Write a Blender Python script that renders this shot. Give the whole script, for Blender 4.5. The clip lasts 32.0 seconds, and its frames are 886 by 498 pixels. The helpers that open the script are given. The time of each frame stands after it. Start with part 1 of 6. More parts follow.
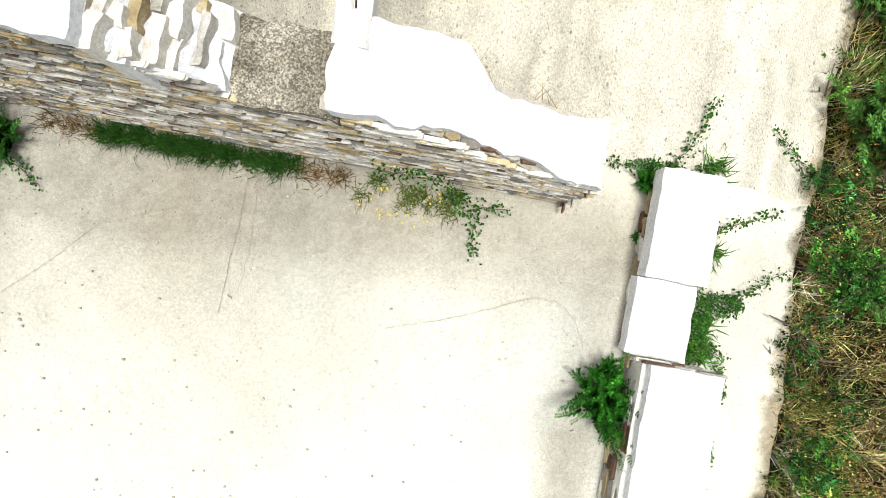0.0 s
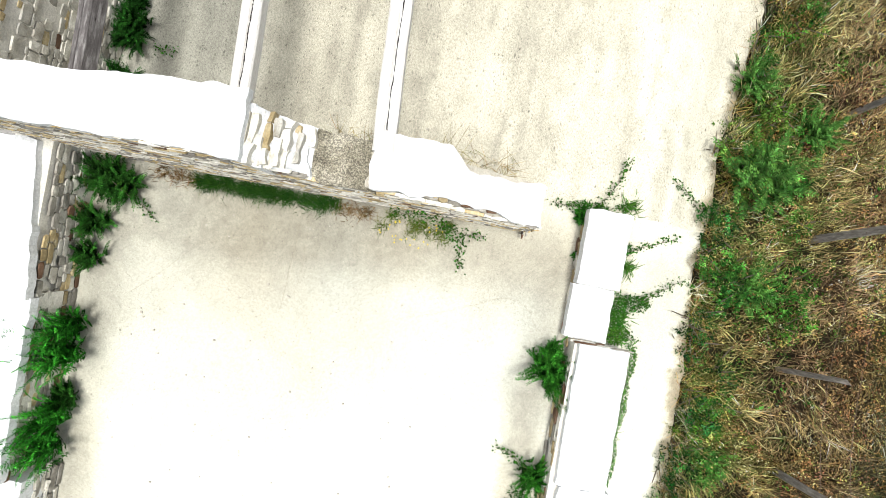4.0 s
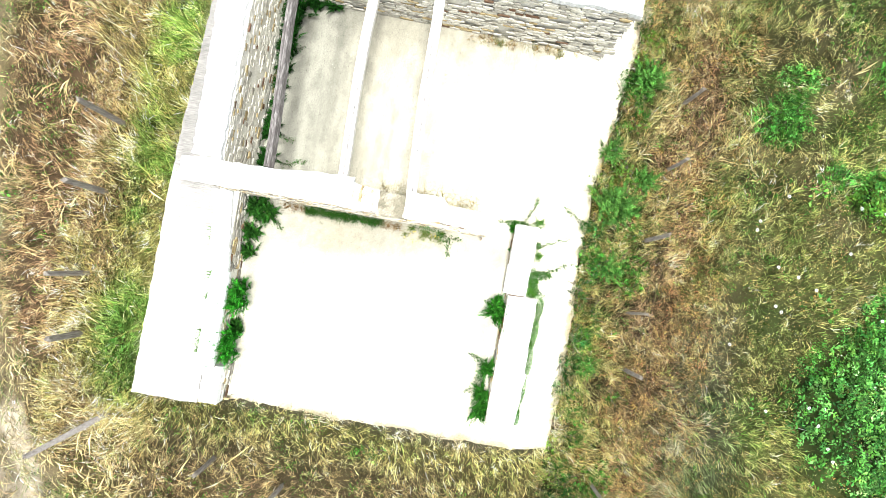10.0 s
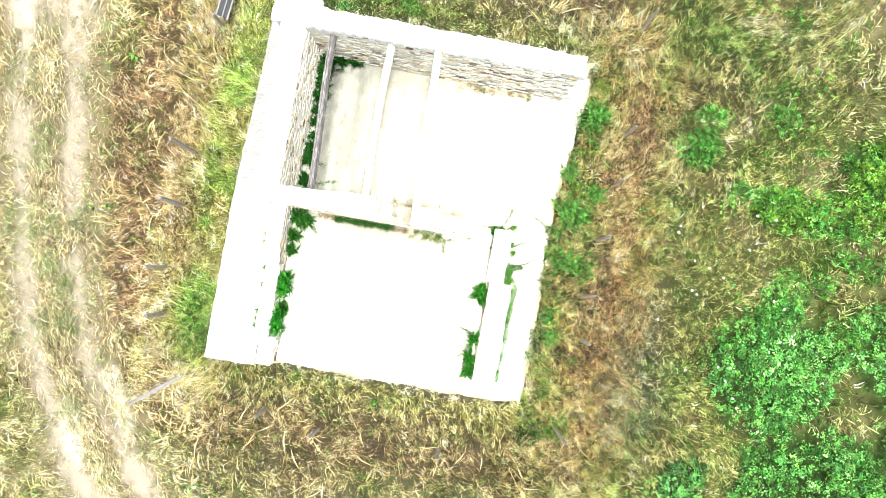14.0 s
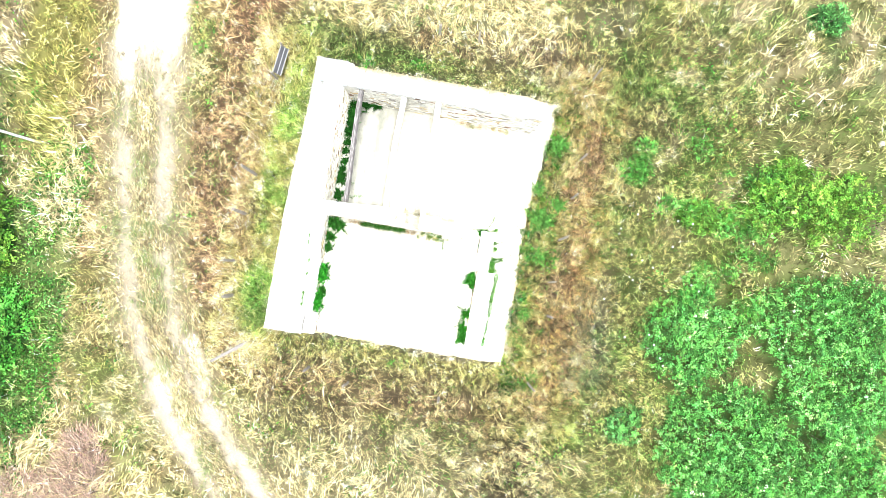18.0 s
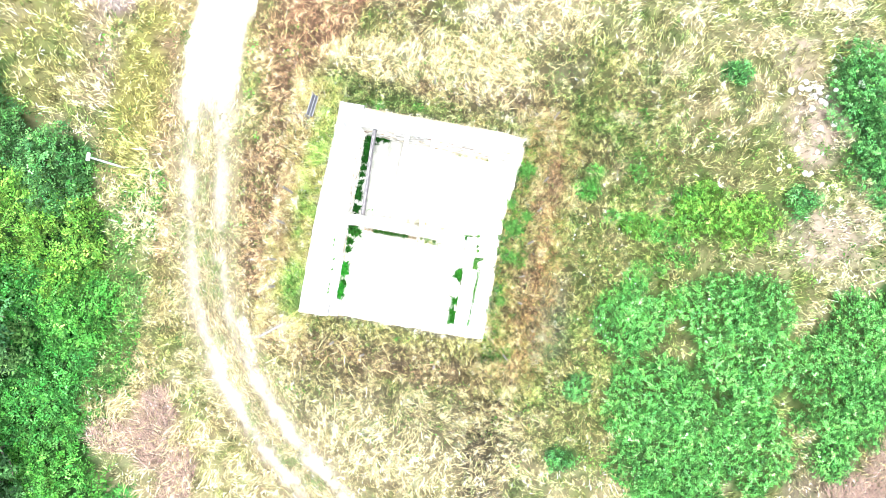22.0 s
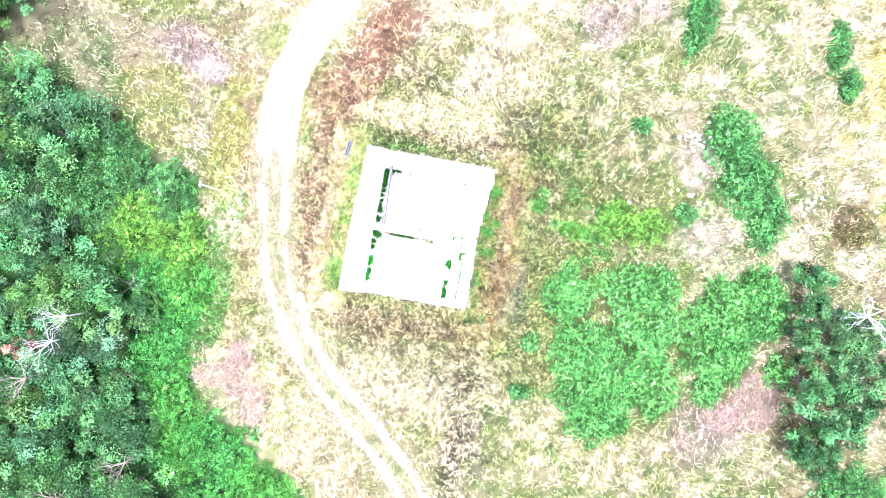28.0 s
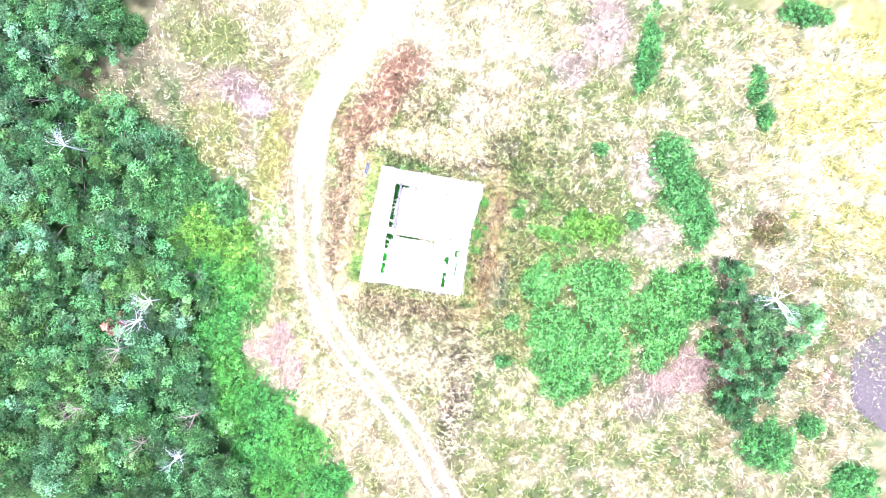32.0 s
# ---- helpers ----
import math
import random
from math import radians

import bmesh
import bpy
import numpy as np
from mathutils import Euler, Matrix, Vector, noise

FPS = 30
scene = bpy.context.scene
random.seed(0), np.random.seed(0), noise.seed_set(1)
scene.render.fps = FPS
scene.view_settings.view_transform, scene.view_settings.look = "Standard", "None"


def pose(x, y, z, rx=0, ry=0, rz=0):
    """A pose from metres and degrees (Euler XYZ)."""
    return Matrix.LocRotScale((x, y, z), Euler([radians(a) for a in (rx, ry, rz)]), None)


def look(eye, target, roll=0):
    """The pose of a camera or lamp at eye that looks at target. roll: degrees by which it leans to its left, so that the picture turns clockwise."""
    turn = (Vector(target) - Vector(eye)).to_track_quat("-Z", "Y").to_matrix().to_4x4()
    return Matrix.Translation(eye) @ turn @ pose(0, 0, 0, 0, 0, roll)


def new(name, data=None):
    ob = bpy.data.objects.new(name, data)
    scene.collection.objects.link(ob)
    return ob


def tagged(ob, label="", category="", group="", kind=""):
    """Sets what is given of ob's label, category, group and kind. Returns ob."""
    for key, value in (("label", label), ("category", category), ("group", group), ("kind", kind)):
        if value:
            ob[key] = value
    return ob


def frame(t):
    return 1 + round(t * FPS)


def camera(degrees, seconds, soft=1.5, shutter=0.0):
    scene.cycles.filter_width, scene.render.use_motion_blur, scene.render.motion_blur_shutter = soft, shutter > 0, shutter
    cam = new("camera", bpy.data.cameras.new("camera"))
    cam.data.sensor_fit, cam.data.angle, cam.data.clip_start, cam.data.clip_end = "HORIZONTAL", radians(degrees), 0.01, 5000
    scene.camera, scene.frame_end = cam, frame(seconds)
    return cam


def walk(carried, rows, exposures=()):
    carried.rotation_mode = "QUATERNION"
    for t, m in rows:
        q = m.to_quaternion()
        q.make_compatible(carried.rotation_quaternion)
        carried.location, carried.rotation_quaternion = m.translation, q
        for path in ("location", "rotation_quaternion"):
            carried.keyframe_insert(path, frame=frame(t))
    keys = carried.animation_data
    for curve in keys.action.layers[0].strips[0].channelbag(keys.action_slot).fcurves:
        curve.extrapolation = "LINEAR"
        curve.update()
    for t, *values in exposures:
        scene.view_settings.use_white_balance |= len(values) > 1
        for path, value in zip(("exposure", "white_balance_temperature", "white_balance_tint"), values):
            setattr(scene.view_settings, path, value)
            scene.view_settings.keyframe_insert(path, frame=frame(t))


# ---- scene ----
cam = camera(78.0, 32.0, soft=0.45)
PATH = [
    (0, 6.205, 4.303, 5.090, 0.09, -0.44, 10.34),
    (0.5, 6.222, 4.372, 5.251, 0.09, -0.45, 10.36),
    (1, 6.228, 4.439, 5.445, 0.09, -0.45, 10.37),
    (1.5, 6.218, 4.496, 5.692, 0.09, -0.45, 10.39),
    (2, 6.207, 4.528, 5.958, 0.09, -0.45, 10.41),
    (2.5, 6.209, 4.524, 6.207, 0.09, -0.46, 10.43),
    (3, 6.217, 4.505, 6.478, 0.09, -0.46, 10.45),
    (3.5, 6.217, 4.493, 6.824, 0.10, -0.46, 10.48),
    (4.5, 6.199, 4.495, 7.741, 0.10, -0.46, 10.53),
    (5.5, 6.174, 4.510, 8.861, 0.11, -0.46, 10.58),
    (6, 6.165, 4.515, 9.441, 0.11, -0.46, 10.61),
    (7, 6.165, 4.507, 10.526, 0.11, -0.46, 10.53),
    (8, 6.192, 4.483, 11.516, 0.12, -0.46, 10.45),
    (9, 6.241, 4.453, 12.458, 0.12, -0.46, 10.36),
    (10, 6.278, 4.424, 13.380, 0.12, -0.46, 10.29),
    (11, 6.301, 4.402, 14.308, 0.12, -0.45, 10.23),
    (12, 6.317, 4.387, 15.277, 0.12, -0.45, 10.16),
    (13, 6.335, 4.384, 16.329, 0.12, -0.44, 10.10),
    (14, 6.358, 4.391, 17.508, 0.12, -0.43, 10.06),
    (15, 6.380, 4.396, 18.810, 0.12, -0.43, 10.03),
    (16, 6.394, 4.385, 20.212, 0.12, -0.42, 10.00),
    (17, 6.389, 4.342, 21.685, 0.13, -0.41, 9.97),
    (18, 6.369, 4.269, 23.192, 0.13, -0.41, 9.93),
    (19, 6.373, 4.225, 24.723, 0.13, -0.41, 9.90),
    (20, 6.437, 4.264, 26.290, 0.13, -0.41, 9.93),
    (21, 6.533, 4.342, 27.962, 0.13, -0.41, 9.95),
    (22, 6.615, 4.389, 29.844, 0.13, -0.41, 9.98),
    (23, 6.657, 4.364, 31.993, 0.13, -0.41, 10.02),
    (24, 6.693, 4.314, 34.214, 0.13, -0.41, 10.06),
    (25, 6.742, 4.266, 36.439, 0.13, -0.40, 10.10),
    (26, 6.810, 4.239, 38.659, 0.13, -0.40, 10.12),
    (27, 6.891, 4.230, 40.899, 0.13, -0.40, 10.13),
    (28, 6.960, 4.224, 43.232, 0.13, -0.40, 10.13),
    (29, 6.998, 4.206, 45.732, 0.13, -0.40, 10.08),
    (30, 7.009, 4.177, 48.419, 0.13, -0.40, 10.03),
    (31, 7.003, 4.140, 51.292, 0.13, -0.40, 9.97),
    (32, 6.987, 4.100, 54.352, 0.13, -0.40, 9.92),
]
walk(cam, [(t, pose(x, y, z, rx, ry, rz)) for t, x, y, z, rx, ry, rz in PATH],
     exposures=((0, 1.58, 6500, 10), (3, 1.62, 6500, 9), (6, 1.86, 6500, 8), (9, 2.34, 6500, 7), (13, 2.76, 6500, 6), (19, 3.16, 6150, 8), (25, 3.4, 5600, 16), (32, 3.53, 5300, 29)))

# ---- daylight: a bright overcast sky ----
world = bpy.data.worlds.new("overcast_sky")
scene.world = world
world.use_nodes = True
wn, wl = world.node_tree.nodes, world.node_tree.links
sky = wn.new("ShaderNodeTexSky")
sky.sky_type, sky.sun_disc = "NISHITA", False
sky.sun_elevation, sky.sun_rotation = radians(75), radians(300)
sky.air_density, sky.dust_density, sky.ozone_density = 1.0, 3.0, 1.0
veil = wn.new("ShaderNodeHueSaturation")
veil.inputs["Saturation"].default_value = 0.25
wl.new(sky.outputs[0], veil.inputs["Color"])
wl.new(veil.outputs[0], wn["Background"].inputs[0])
wn["Background"].inputs[1].default_value = 0.06
sun = bpy.data.lights.new("sun", "SUN")
sun.energy, sun.angle, sun.color = 1.4, radians(14), (1.0, 0.975, 0.93)
sun_ob = new("sun", sun)
sun_ob.matrix_world = look((11, 3, 45), (5, 5, 0))

# ---- numeric helpers ----


def lattice(ix, iy, seed):
    h = (ix.astype(np.int64) * 374761393 + iy.astype(np.int64) * 668265263 + seed * 974711) & 0xFFFFFFFF
    h = ((h ^ (h >> 13)) * 1274126177) & 0xFFFFFFFF
    return ((h ^ (h >> 16)) & 0xFFFF) / 65535.0


def vnoise(x, y, seed=0):
    """Smooth value noise, 0 to 1, one cell a unit."""
    x, y = np.asarray(x, float), np.asarray(y, float)
    ix, iy = np.floor(x), np.floor(y)
    fx, fy = x - ix, y - iy
    fx, fy = fx * fx * (3 - 2 * fx), fy * fy * (3 - 2 * fy)
    a, b = lattice(ix, iy, seed), lattice(ix + 1, iy, seed)
    c, d = lattice(ix, iy + 1, seed), lattice(ix + 1, iy + 1, seed)
    return (a * (1 - fx) + b * fx) * (1 - fy) + (c * (1 - fx) + d * fx) * fy


def fbm(x, y, seed=0, octaves=3):
    total, amp, norm = 0, 1.0, 0
    for k in range(octaves):
        total = total + amp * vnoise(x * 2 ** k, y * 2 ** k, seed + k * 17)
        norm += amp
        amp *= 0.5
    return total / norm


def smooth(a, b, v):
    u = np.clip((v - a) / (b - a), 0, 1)
    return u * u * (3 - 2 * u)


def mesh_np(name, verts, faces, material, colors=None, shade=False):
    """One mesh out of arrays: verts (n, 3), faces (m, 3 or 4), a colour for each vertex."""
    verts, faces = np.asarray(verts, np.float32), np.asarray(faces, np.int32)
    me = bpy.data.meshes.new(name)
    m, k = faces.shape
    me.vertices.add(len(verts))
    me.vertices.foreach_set("co", verts.ravel())
    me.loops.add(m * k)
    me.loops.foreach_set("vertex_index", faces.ravel())
    me.polygons.add(m)
    me.polygons.foreach_set("loop_start", np.arange(0, m * k, k, dtype=np.int32))
    me.polygons.foreach_set("use_smooth", np.full(m, shade, dtype=bool))
    me.update(calc_edges=True)
    if colors is not None:
        col = np.ones((len(verts), 4), np.float32)
        col[:, :3] = colors
        me.color_attributes.new("col", "FLOAT_COLOR", "POINT").data.foreach_set("color", col.ravel())
    me.materials.append(material)
    return me


def mesh_bm(name, bm, material, shade=False):
    me = bpy.data.meshes.new(name)
    for f in bm.faces:
        f.smooth = shade
    bm.to_mesh(me)
    bm.free()
    me.materials.append(material)
    return me


def part(name, data, parent=None, label="", m=None):
    """Links a mesh as one object, under a thing or a part where one is given."""
    ob = new(name, data)
    if parent is not None:
        ob.parent = parent
    if m is not None:
        ob.matrix_basis = m
    if label:
        ob["label"] = label
    return ob


# ---- materials ----
def material(name, tones, scale=6.0, rough=0.85, bump=0.3, fine=60.0, contrast=0.5, speckle=0.0, stretch=(1, 1, 1), vary=0.0, attribute=False, stain=None, metal=0.0, grain=(0.8, 1.18), grit=70.0, pits=None):
    """Two scales of noise between tones, fine grain, relief, an optional speckle of grit and dark stains."""
    mt = bpy.data.materials.new(name)
    mt.use_nodes = True
    n, l = mt.node_tree.nodes, mt.node_tree.links
    out = n["Principled BSDF"]
    out.inputs["Roughness"].default_value, out.inputs["Metallic"].default_value = rough, metal
    out.inputs["Specular IOR Level"].default_value = 0.12
    geo = n.new("ShaderNodeNewGeometry")
    mapping = n.new("ShaderNodeMapping")
    mapping.inputs["Scale"].default_value = stretch
    l.new(geo.outputs["Position"], mapping.inputs["Vector"])

    def noise_node(s, detail, rough_):
        t = n.new("ShaderNodeTexNoise")
        t.inputs["Scale"].default_value, t.inputs["Detail"].default_value, t.inputs["Roughness"].default_value = s, detail, rough_
        l.new(mapping.outputs[0], t.inputs["Vector"])
        return t
    big, small = noise_node(scale, 4, 0.6), noise_node(fine, 3, 0.7)
    if attribute:
        base = n.new("ShaderNodeAttribute")
        base.attribute_name = "col"
        colour = base.outputs["Color"]
    else:
        ramp = n.new("ShaderNodeValToRGB")
        el = ramp.color_ramp.elements
        el[0].position, el[1].position = 0.5 - 0.5 * contrast, 0.5 + 0.5 * contrast
        el[0].color, el[1].color = (*tones[0], 1), (*tones[-1], 1)
        for i, tone in enumerate(tones[1:-1]):
            e = el.new(0.5 - 0.5 * contrast + contrast * (i + 1) / (len(tones) - 1))
            e.color = (*tone, 1)
        l.new(big.outputs["Fac"], ramp.inputs[0])
        colour = ramp.outputs[0]

    def modulate(colour, fac, low, high):
        span = n.new("ShaderNodeMapRange")
        span.inputs["From Min"].default_value, span.inputs["From Max"].default_value = 0.3, 0.7
        span.inputs["To Min"].default_value, span.inputs["To Max"].default_value = low, high
        l.new(fac, span.inputs["Value"])
        mix = n.new("ShaderNodeVectorMath")
        mix.operation = "SCALE"
        l.new(colour, mix.inputs[0])
        l.new(span.outputs[0], mix.inputs["Scale"])
        return mix.outputs[0]
    colour = modulate(colour, small.outputs["Fac"], *grain)
    if speckle:
        v = n.new("ShaderNodeTexVoronoi")
        v.inputs["Scale"].default_value = grit
        l.new(mapping.outputs[0], v.inputs["Vector"])
        sep = n.new("ShaderNodeSeparateColor")
        l.new(v.outputs["Color"], sep.inputs[0])
        colour = modulate(colour, sep.outputs[0], 1 - speckle, 1 + speckle * 0.6)
    for size, reach, share, shade in pits or ():
        v = n.new("ShaderNodeTexVoronoi")
        v.inputs["Scale"].default_value = size
        l.new(mapping.outputs[0], v.inputs["Vector"])
        sep = n.new("ShaderNodeSeparateColor")
        l.new(v.outputs["Color"], sep.inputs[0])
        spread = n.new("ShaderNodeMapRange")
        spread.inputs["From Min"].default_value, spread.inputs["From Max"].default_value = 1 - share, 1.0
        spread.inputs["To Min"].default_value, spread.inputs["To Max"].default_value = 0.0, reach
        l.new(sep.outputs[0], spread.inputs["Value"])
        inside = n.new("ShaderNodeMath")
        inside.operation = "LESS_THAN"
        l.new(v.outputs["Distance"], inside.inputs[0])
        l.new(spread.outputs[0], inside.inputs[1])
        mark = n.new("ShaderNodeMapRange")
        mark.inputs["To Min"].default_value, mark.inputs["To Max"].default_value = 1.0, shade
        l.new(inside.outputs[0], mark.inputs["Value"])
        fleck = n.new("ShaderNodeVectorMath")
        fleck.operation = "SCALE"
        l.new(colour, fleck.inputs[0])
        l.new(mark.outputs[0], fleck.inputs["Scale"])
        colour = fleck.outputs[0]
    if vary:
        info = n.new("ShaderNodeObjectInfo")
        colour = modulate(colour, info.outputs["Random"], 1 - vary, 1 + vary)
    if stain is not None:
        s = noise_node(stain[1], 5, 0.65)
        r = n.new("ShaderNodeMapRange")
        r.inputs["From Min"].default_value, r.inputs["From Max"].default_value = stain[2], stain[2] + 0.12
        l.new(s.outputs["Fac"], r.inputs["Value"])
        mx = n.new("ShaderNodeMix")
        mx.data_type = "RGBA"
        l.new(r.outputs[0], mx.inputs["Factor"])
        l.new(colour, mx.inputs["A"])
        mx.inputs["B"].default_value = (*stain[0], 1)
        colour = mx.outputs["Result"]
    l.new(colour, out.inputs["Base Color"])
    if bump:
        b = n.new("ShaderNodeBump")
        b.inputs["Strength"].default_value, b.inputs["Distance"].default_value = bump, 0.02
        l.new(small.outputs["Fac"], b.inputs["Height"])
        l.new(b.outputs[0], out.inputs["Normal"])
    return mt


def foliage(name, rough=0.75, through_light=0.16):
    """Leaves and blades: the colour of each comes with its mesh, some light goes through."""
    mt = bpy.data.materials.new(name)
    mt.use_nodes = True
    n, l = mt.node_tree.nodes, mt.node_tree.links
    p = n["Principled BSDF"]
    p.inputs["Roughness"].default_value = rough
    p.inputs["Specular IOR Level"].default_value = 0.05
    a = n.new("ShaderNodeAttribute")
    a.attribute_name = "col"
    l.new(a.outputs["Color"], p.inputs["Base Color"])
    tr = n.new("ShaderNodeBsdfTranslucent")
    l.new(a.outputs["Color"], tr.inputs["Color"])
    mix = n.new("ShaderNodeMixShader")
    mix.inputs[0].default_value = through_light
    l.new(p.outputs[0], mix.inputs[1])
    l.new(tr.outputs[0], mix.inputs[2])
    l.new(mix.outputs[0], n["Material Output"].inputs[0])
    return mt


M_ground = material("dry_soil", None, scale=1.2, fine=35, bump=0.6, attribute=True)
M_road = material("pale_track_gravel", None, scale=2, fine=40, bump=0.4, speckle=0.2, attribute=True)
M_floor = material("worn_floor_concrete", None, scale=0.55, fine=26, bump=0.4, speckle=0.16, grit=160, grain=(0.85, 1.1), attribute=True, pits=((19, 0.2, 0.2, 0.6), (47, 0.3, 0.35, 0.62), (110, 0.42, 0.45, 0.66), (15, 0.16, 0.12, 1.4), (41, 0.24, 0.2, 1.35)))
M_floor_north = material("board_marked_floor_concrete", None, scale=1.1, fine=40, bump=0.4, speckle=0.17, grit=120, grain=(0.82, 1.1), attribute=True, stretch=(1, 0.62, 1), pits=((11, 0.16, 0.25, 0.7), (19, 0.26, 0.35, 0.6), (38, 0.32, 0.45, 0.58), (80, 0.4, 0.5, 0.64), (24, 0.2, 0.2, 1.3)))
M_ledge = material("brushed_ledge_concrete", None, scale=0.7, fine=9, bump=0.3, stretch=(0.5, 4, 1), grain=(0.66, 1.2), attribute=True, pits=((30, 0.3, 0.3, 0.5),))
M_cap = material("pale_lime_mortar_cap", ((0.56, 0.57, 0.58), (0.68, 0.695, 0.715), (0.76, 0.775, 0.79)), scale=4, fine=30, bump=0.4, contrast=0.6, pits=((14, 0.1, 0.12, 0.6), (40, 0.22, 0.15, 0.7)))
M_grit = material("weathered_gritty_concrete", ((0.08, 0.072, 0.052), (0.25, 0.23, 0.175), (0.46, 0.43, 0.35)), scale=2.6, fine=55, bump=0.9, speckle=0.45, grit=110, grain=(0.5, 1.5), contrast=0.4)
M_mortar = material("wall_mortar", ((0.34, 0.315, 0.26), (0.56, 0.53, 0.46)), scale=5, fine=40, bump=0.6, stain=((0.16, 0.13, 0.09), 9, 0.64))
M_pointing = material("flush_lime_pointing", ((0.56, 0.535, 0.47), (0.74, 0.72, 0.67)), scale=4, fine=40, bump=0.5, stain=((0.22, 0.18, 0.13), 8, 0.66))
STONES = [
    material("grey_fieldstone", ((0.2, 0.185, 0.15), (0.34, 0.32, 0.28), (0.5, 0.48, 0.43)), scale=9, fine=50, bump=0.5, vary=0.25),
    material("ochre_fieldstone", ((0.26, 0.19, 0.09), (0.4, 0.32, 0.18), (0.54, 0.47, 0.33)), scale=9, fine=50, bump=0.5, vary=0.25),
    material("pale_fieldstone", ((0.36, 0.335, 0.28), (0.55, 0.53, 0.47), (0.7, 0.68, 0.63)), scale=9, fine=50, bump=0.5, vary=0.2),
    material("brown_fieldstone", ((0.09, 0.05, 0.03), (0.15, 0.09, 0.06), (0.22, 0.15, 0.1)), scale=7, fine=50, bump=0.5, vary=0.25),
]
M_timber_pale = material("sunbleached_timber", ((0.55, 0.53, 0.5), (0.7, 0.69, 0.67)), scale=5, fine=30, bump=0.4, stretch=(9, 0.5, 9), contrast=0.7, stain=((0.12, 0.1, 0.1), 6, 0.66))
M_timber_dark = material("weathered_dark_timber", ((0.04, 0.036, 0.036), (0.13, 0.12, 0.118), (0.46, 0.445, 0.44)), scale=5, fine=30, bump=0.5, stretch=(5, 0.9, 5), contrast=0.8, stain=((0.03, 0.026, 0.026), 4, 0.6))
M_post = material("grey_fence_post_wood", ((0.07, 0.06, 0.053), (0.24, 0.218, 0.195), (0.5, 0.47, 0.435)), scale=10, fine=40, bump=0.6, contrast=0.75, stretch=(4, 4, 0.5))
M_post_pale = material("pale_barkless_log", ((0.14, 0.125, 0.115), (0.28, 0.26, 0.245)), scale=8, fine=40, bump=0.4, stretch=(3, 3, 1))
M_wire = material("rusty_wire", ((0.1, 0.07, 0.05), (0.2, 0.15, 0.12)), scale=20, rough=0.6, bump=0, metal=0.6)
M_bark = material("bark", ((0.1, 0.08, 0.06), (0.2, 0.17, 0.14)), scale=8, fine=30, bump=0.6, stretch=(2, 2, 0.5))
M_dead = material("bleached_deadwood", ((0.42, 0.4, 0.4), (0.62, 0.61, 0.62)), scale=8, fine=30, bump=0.3)
M_crack = material("crack_dirt", ((0.2, 0.18, 0.14), (0.27, 0.245, 0.19)), scale=12, fine=60, bump=0)
M_split = material("dark_drying_split", ((0.02, 0.018, 0.018), (0.04, 0.036, 0.034)), scale=12, fine=60, bump=0)
M_leaf = foliage("green_leaf")
M_grass = foliage("grass_blade", rough=0.8, through_light=0.08)
M_board = material("sign_board_paint", ((0.2, 0.2, 0.2), (0.3, 0.3, 0.3)), scale=5, fine=30, bump=0.1, rough=0.5)
M_white = material("white_painted_wood", ((0.55, 0.55, 0.56), (0.7, 0.7, 0.7)), scale=6, fine=30, bump=0.2)
M_board_dark = material("sign_board_grey", ((0.04, 0.04, 0.043), (0.06, 0.06, 0.065)), scale=5, fine=30, bump=0.1, rough=0.5)
M_asphalt = material("pinkish_grey_asphalt", ((0.062, 0.05, 0.048), (0.082, 0.067, 0.064)), scale=1.5, fine=40, bump=0.3, speckle=0.15)

# ---- the ground's cover, as functions of the plan ----
STRAW, PALE, OLIVE, GREEN = (0.24, 0.195, 0.08), (0.4, 0.34, 0.18), (0.14, 0.172, 0.042), (0.045, 0.115, 0.02)
BROWN, RUST, PINK, DUST = (0.185, 0.125, 0.068), (0.21, 0.133, 0.074), (0.27, 0.185, 0.165), (0.42, 0.345, 0.3)
TRACK_X = (-0.6, -1.5, -3.5, -5.8, -7.25, -7.35, -6.85, -6.1, -5.1, -3.05, 0.1, 4.1, 7.55, 11.2, 17)
TRACK_Y = (30.5, 27.3, 24.1, 19.7, 15.4, 11.4, 7.5, 3.1, -0.7, -4.3, -7.7, -11.0, -14.4, -18.9, -27)


def track_line(n=260):
    k = np.arange(len(TRACK_X))
    q = np.linspace(0, len(TRACK_X) - 1, n)
    w = np.exp(-((q[:, None] - k[None]) / 0.62) ** 2)
    w /= w.sum(1, keepdims=True)
    return w @ np.array(TRACK_X), w @ np.array(TRACK_Y)


LINE_X, LINE_Y = track_line()


def track_distance(x, y):
    """Metres from the track's middle line, and how far along it, 0 at its north end to 1."""
    shape = np.shape(x)
    x, y = np.ravel(x), np.ravel(y)
    d, s = np.full(len(x), 1e9), np.zeros(len(x))
    for i in range(0, len(LINE_X), 2):
        e = (x - LINE_X[i]) ** 2 + (y - LINE_Y[i]) ** 2
        near = e < d
        d[near], s[near] = e[near], i / len(LINE_X)
    return np.sqrt(d).reshape(shape), s.reshape(shape)


def blob(x, y, cx, cy, rx, ry, turn=0.0, seed=0, soft=0.35):
    """1 inside a ragged ellipse, 0 outside."""
    c, s = math.cos(radians(turn)), math.sin(radians(turn))
    u, v = ((x - cx) * c + (y - cy) * s) / rx, (-(x - cx) * s + (y - cy) * c) / ry
    r = np.sqrt(u * u + v * v) + (fbm(x * 0.7, y * 0.7, 90 + seed) - 0.5) * 0.9 + (fbm(x * 2.6, y * 2.6, 50 + seed) - 0.5) * 0.5
    return 1 - smooth(1 - soft, 1 + soft, r)


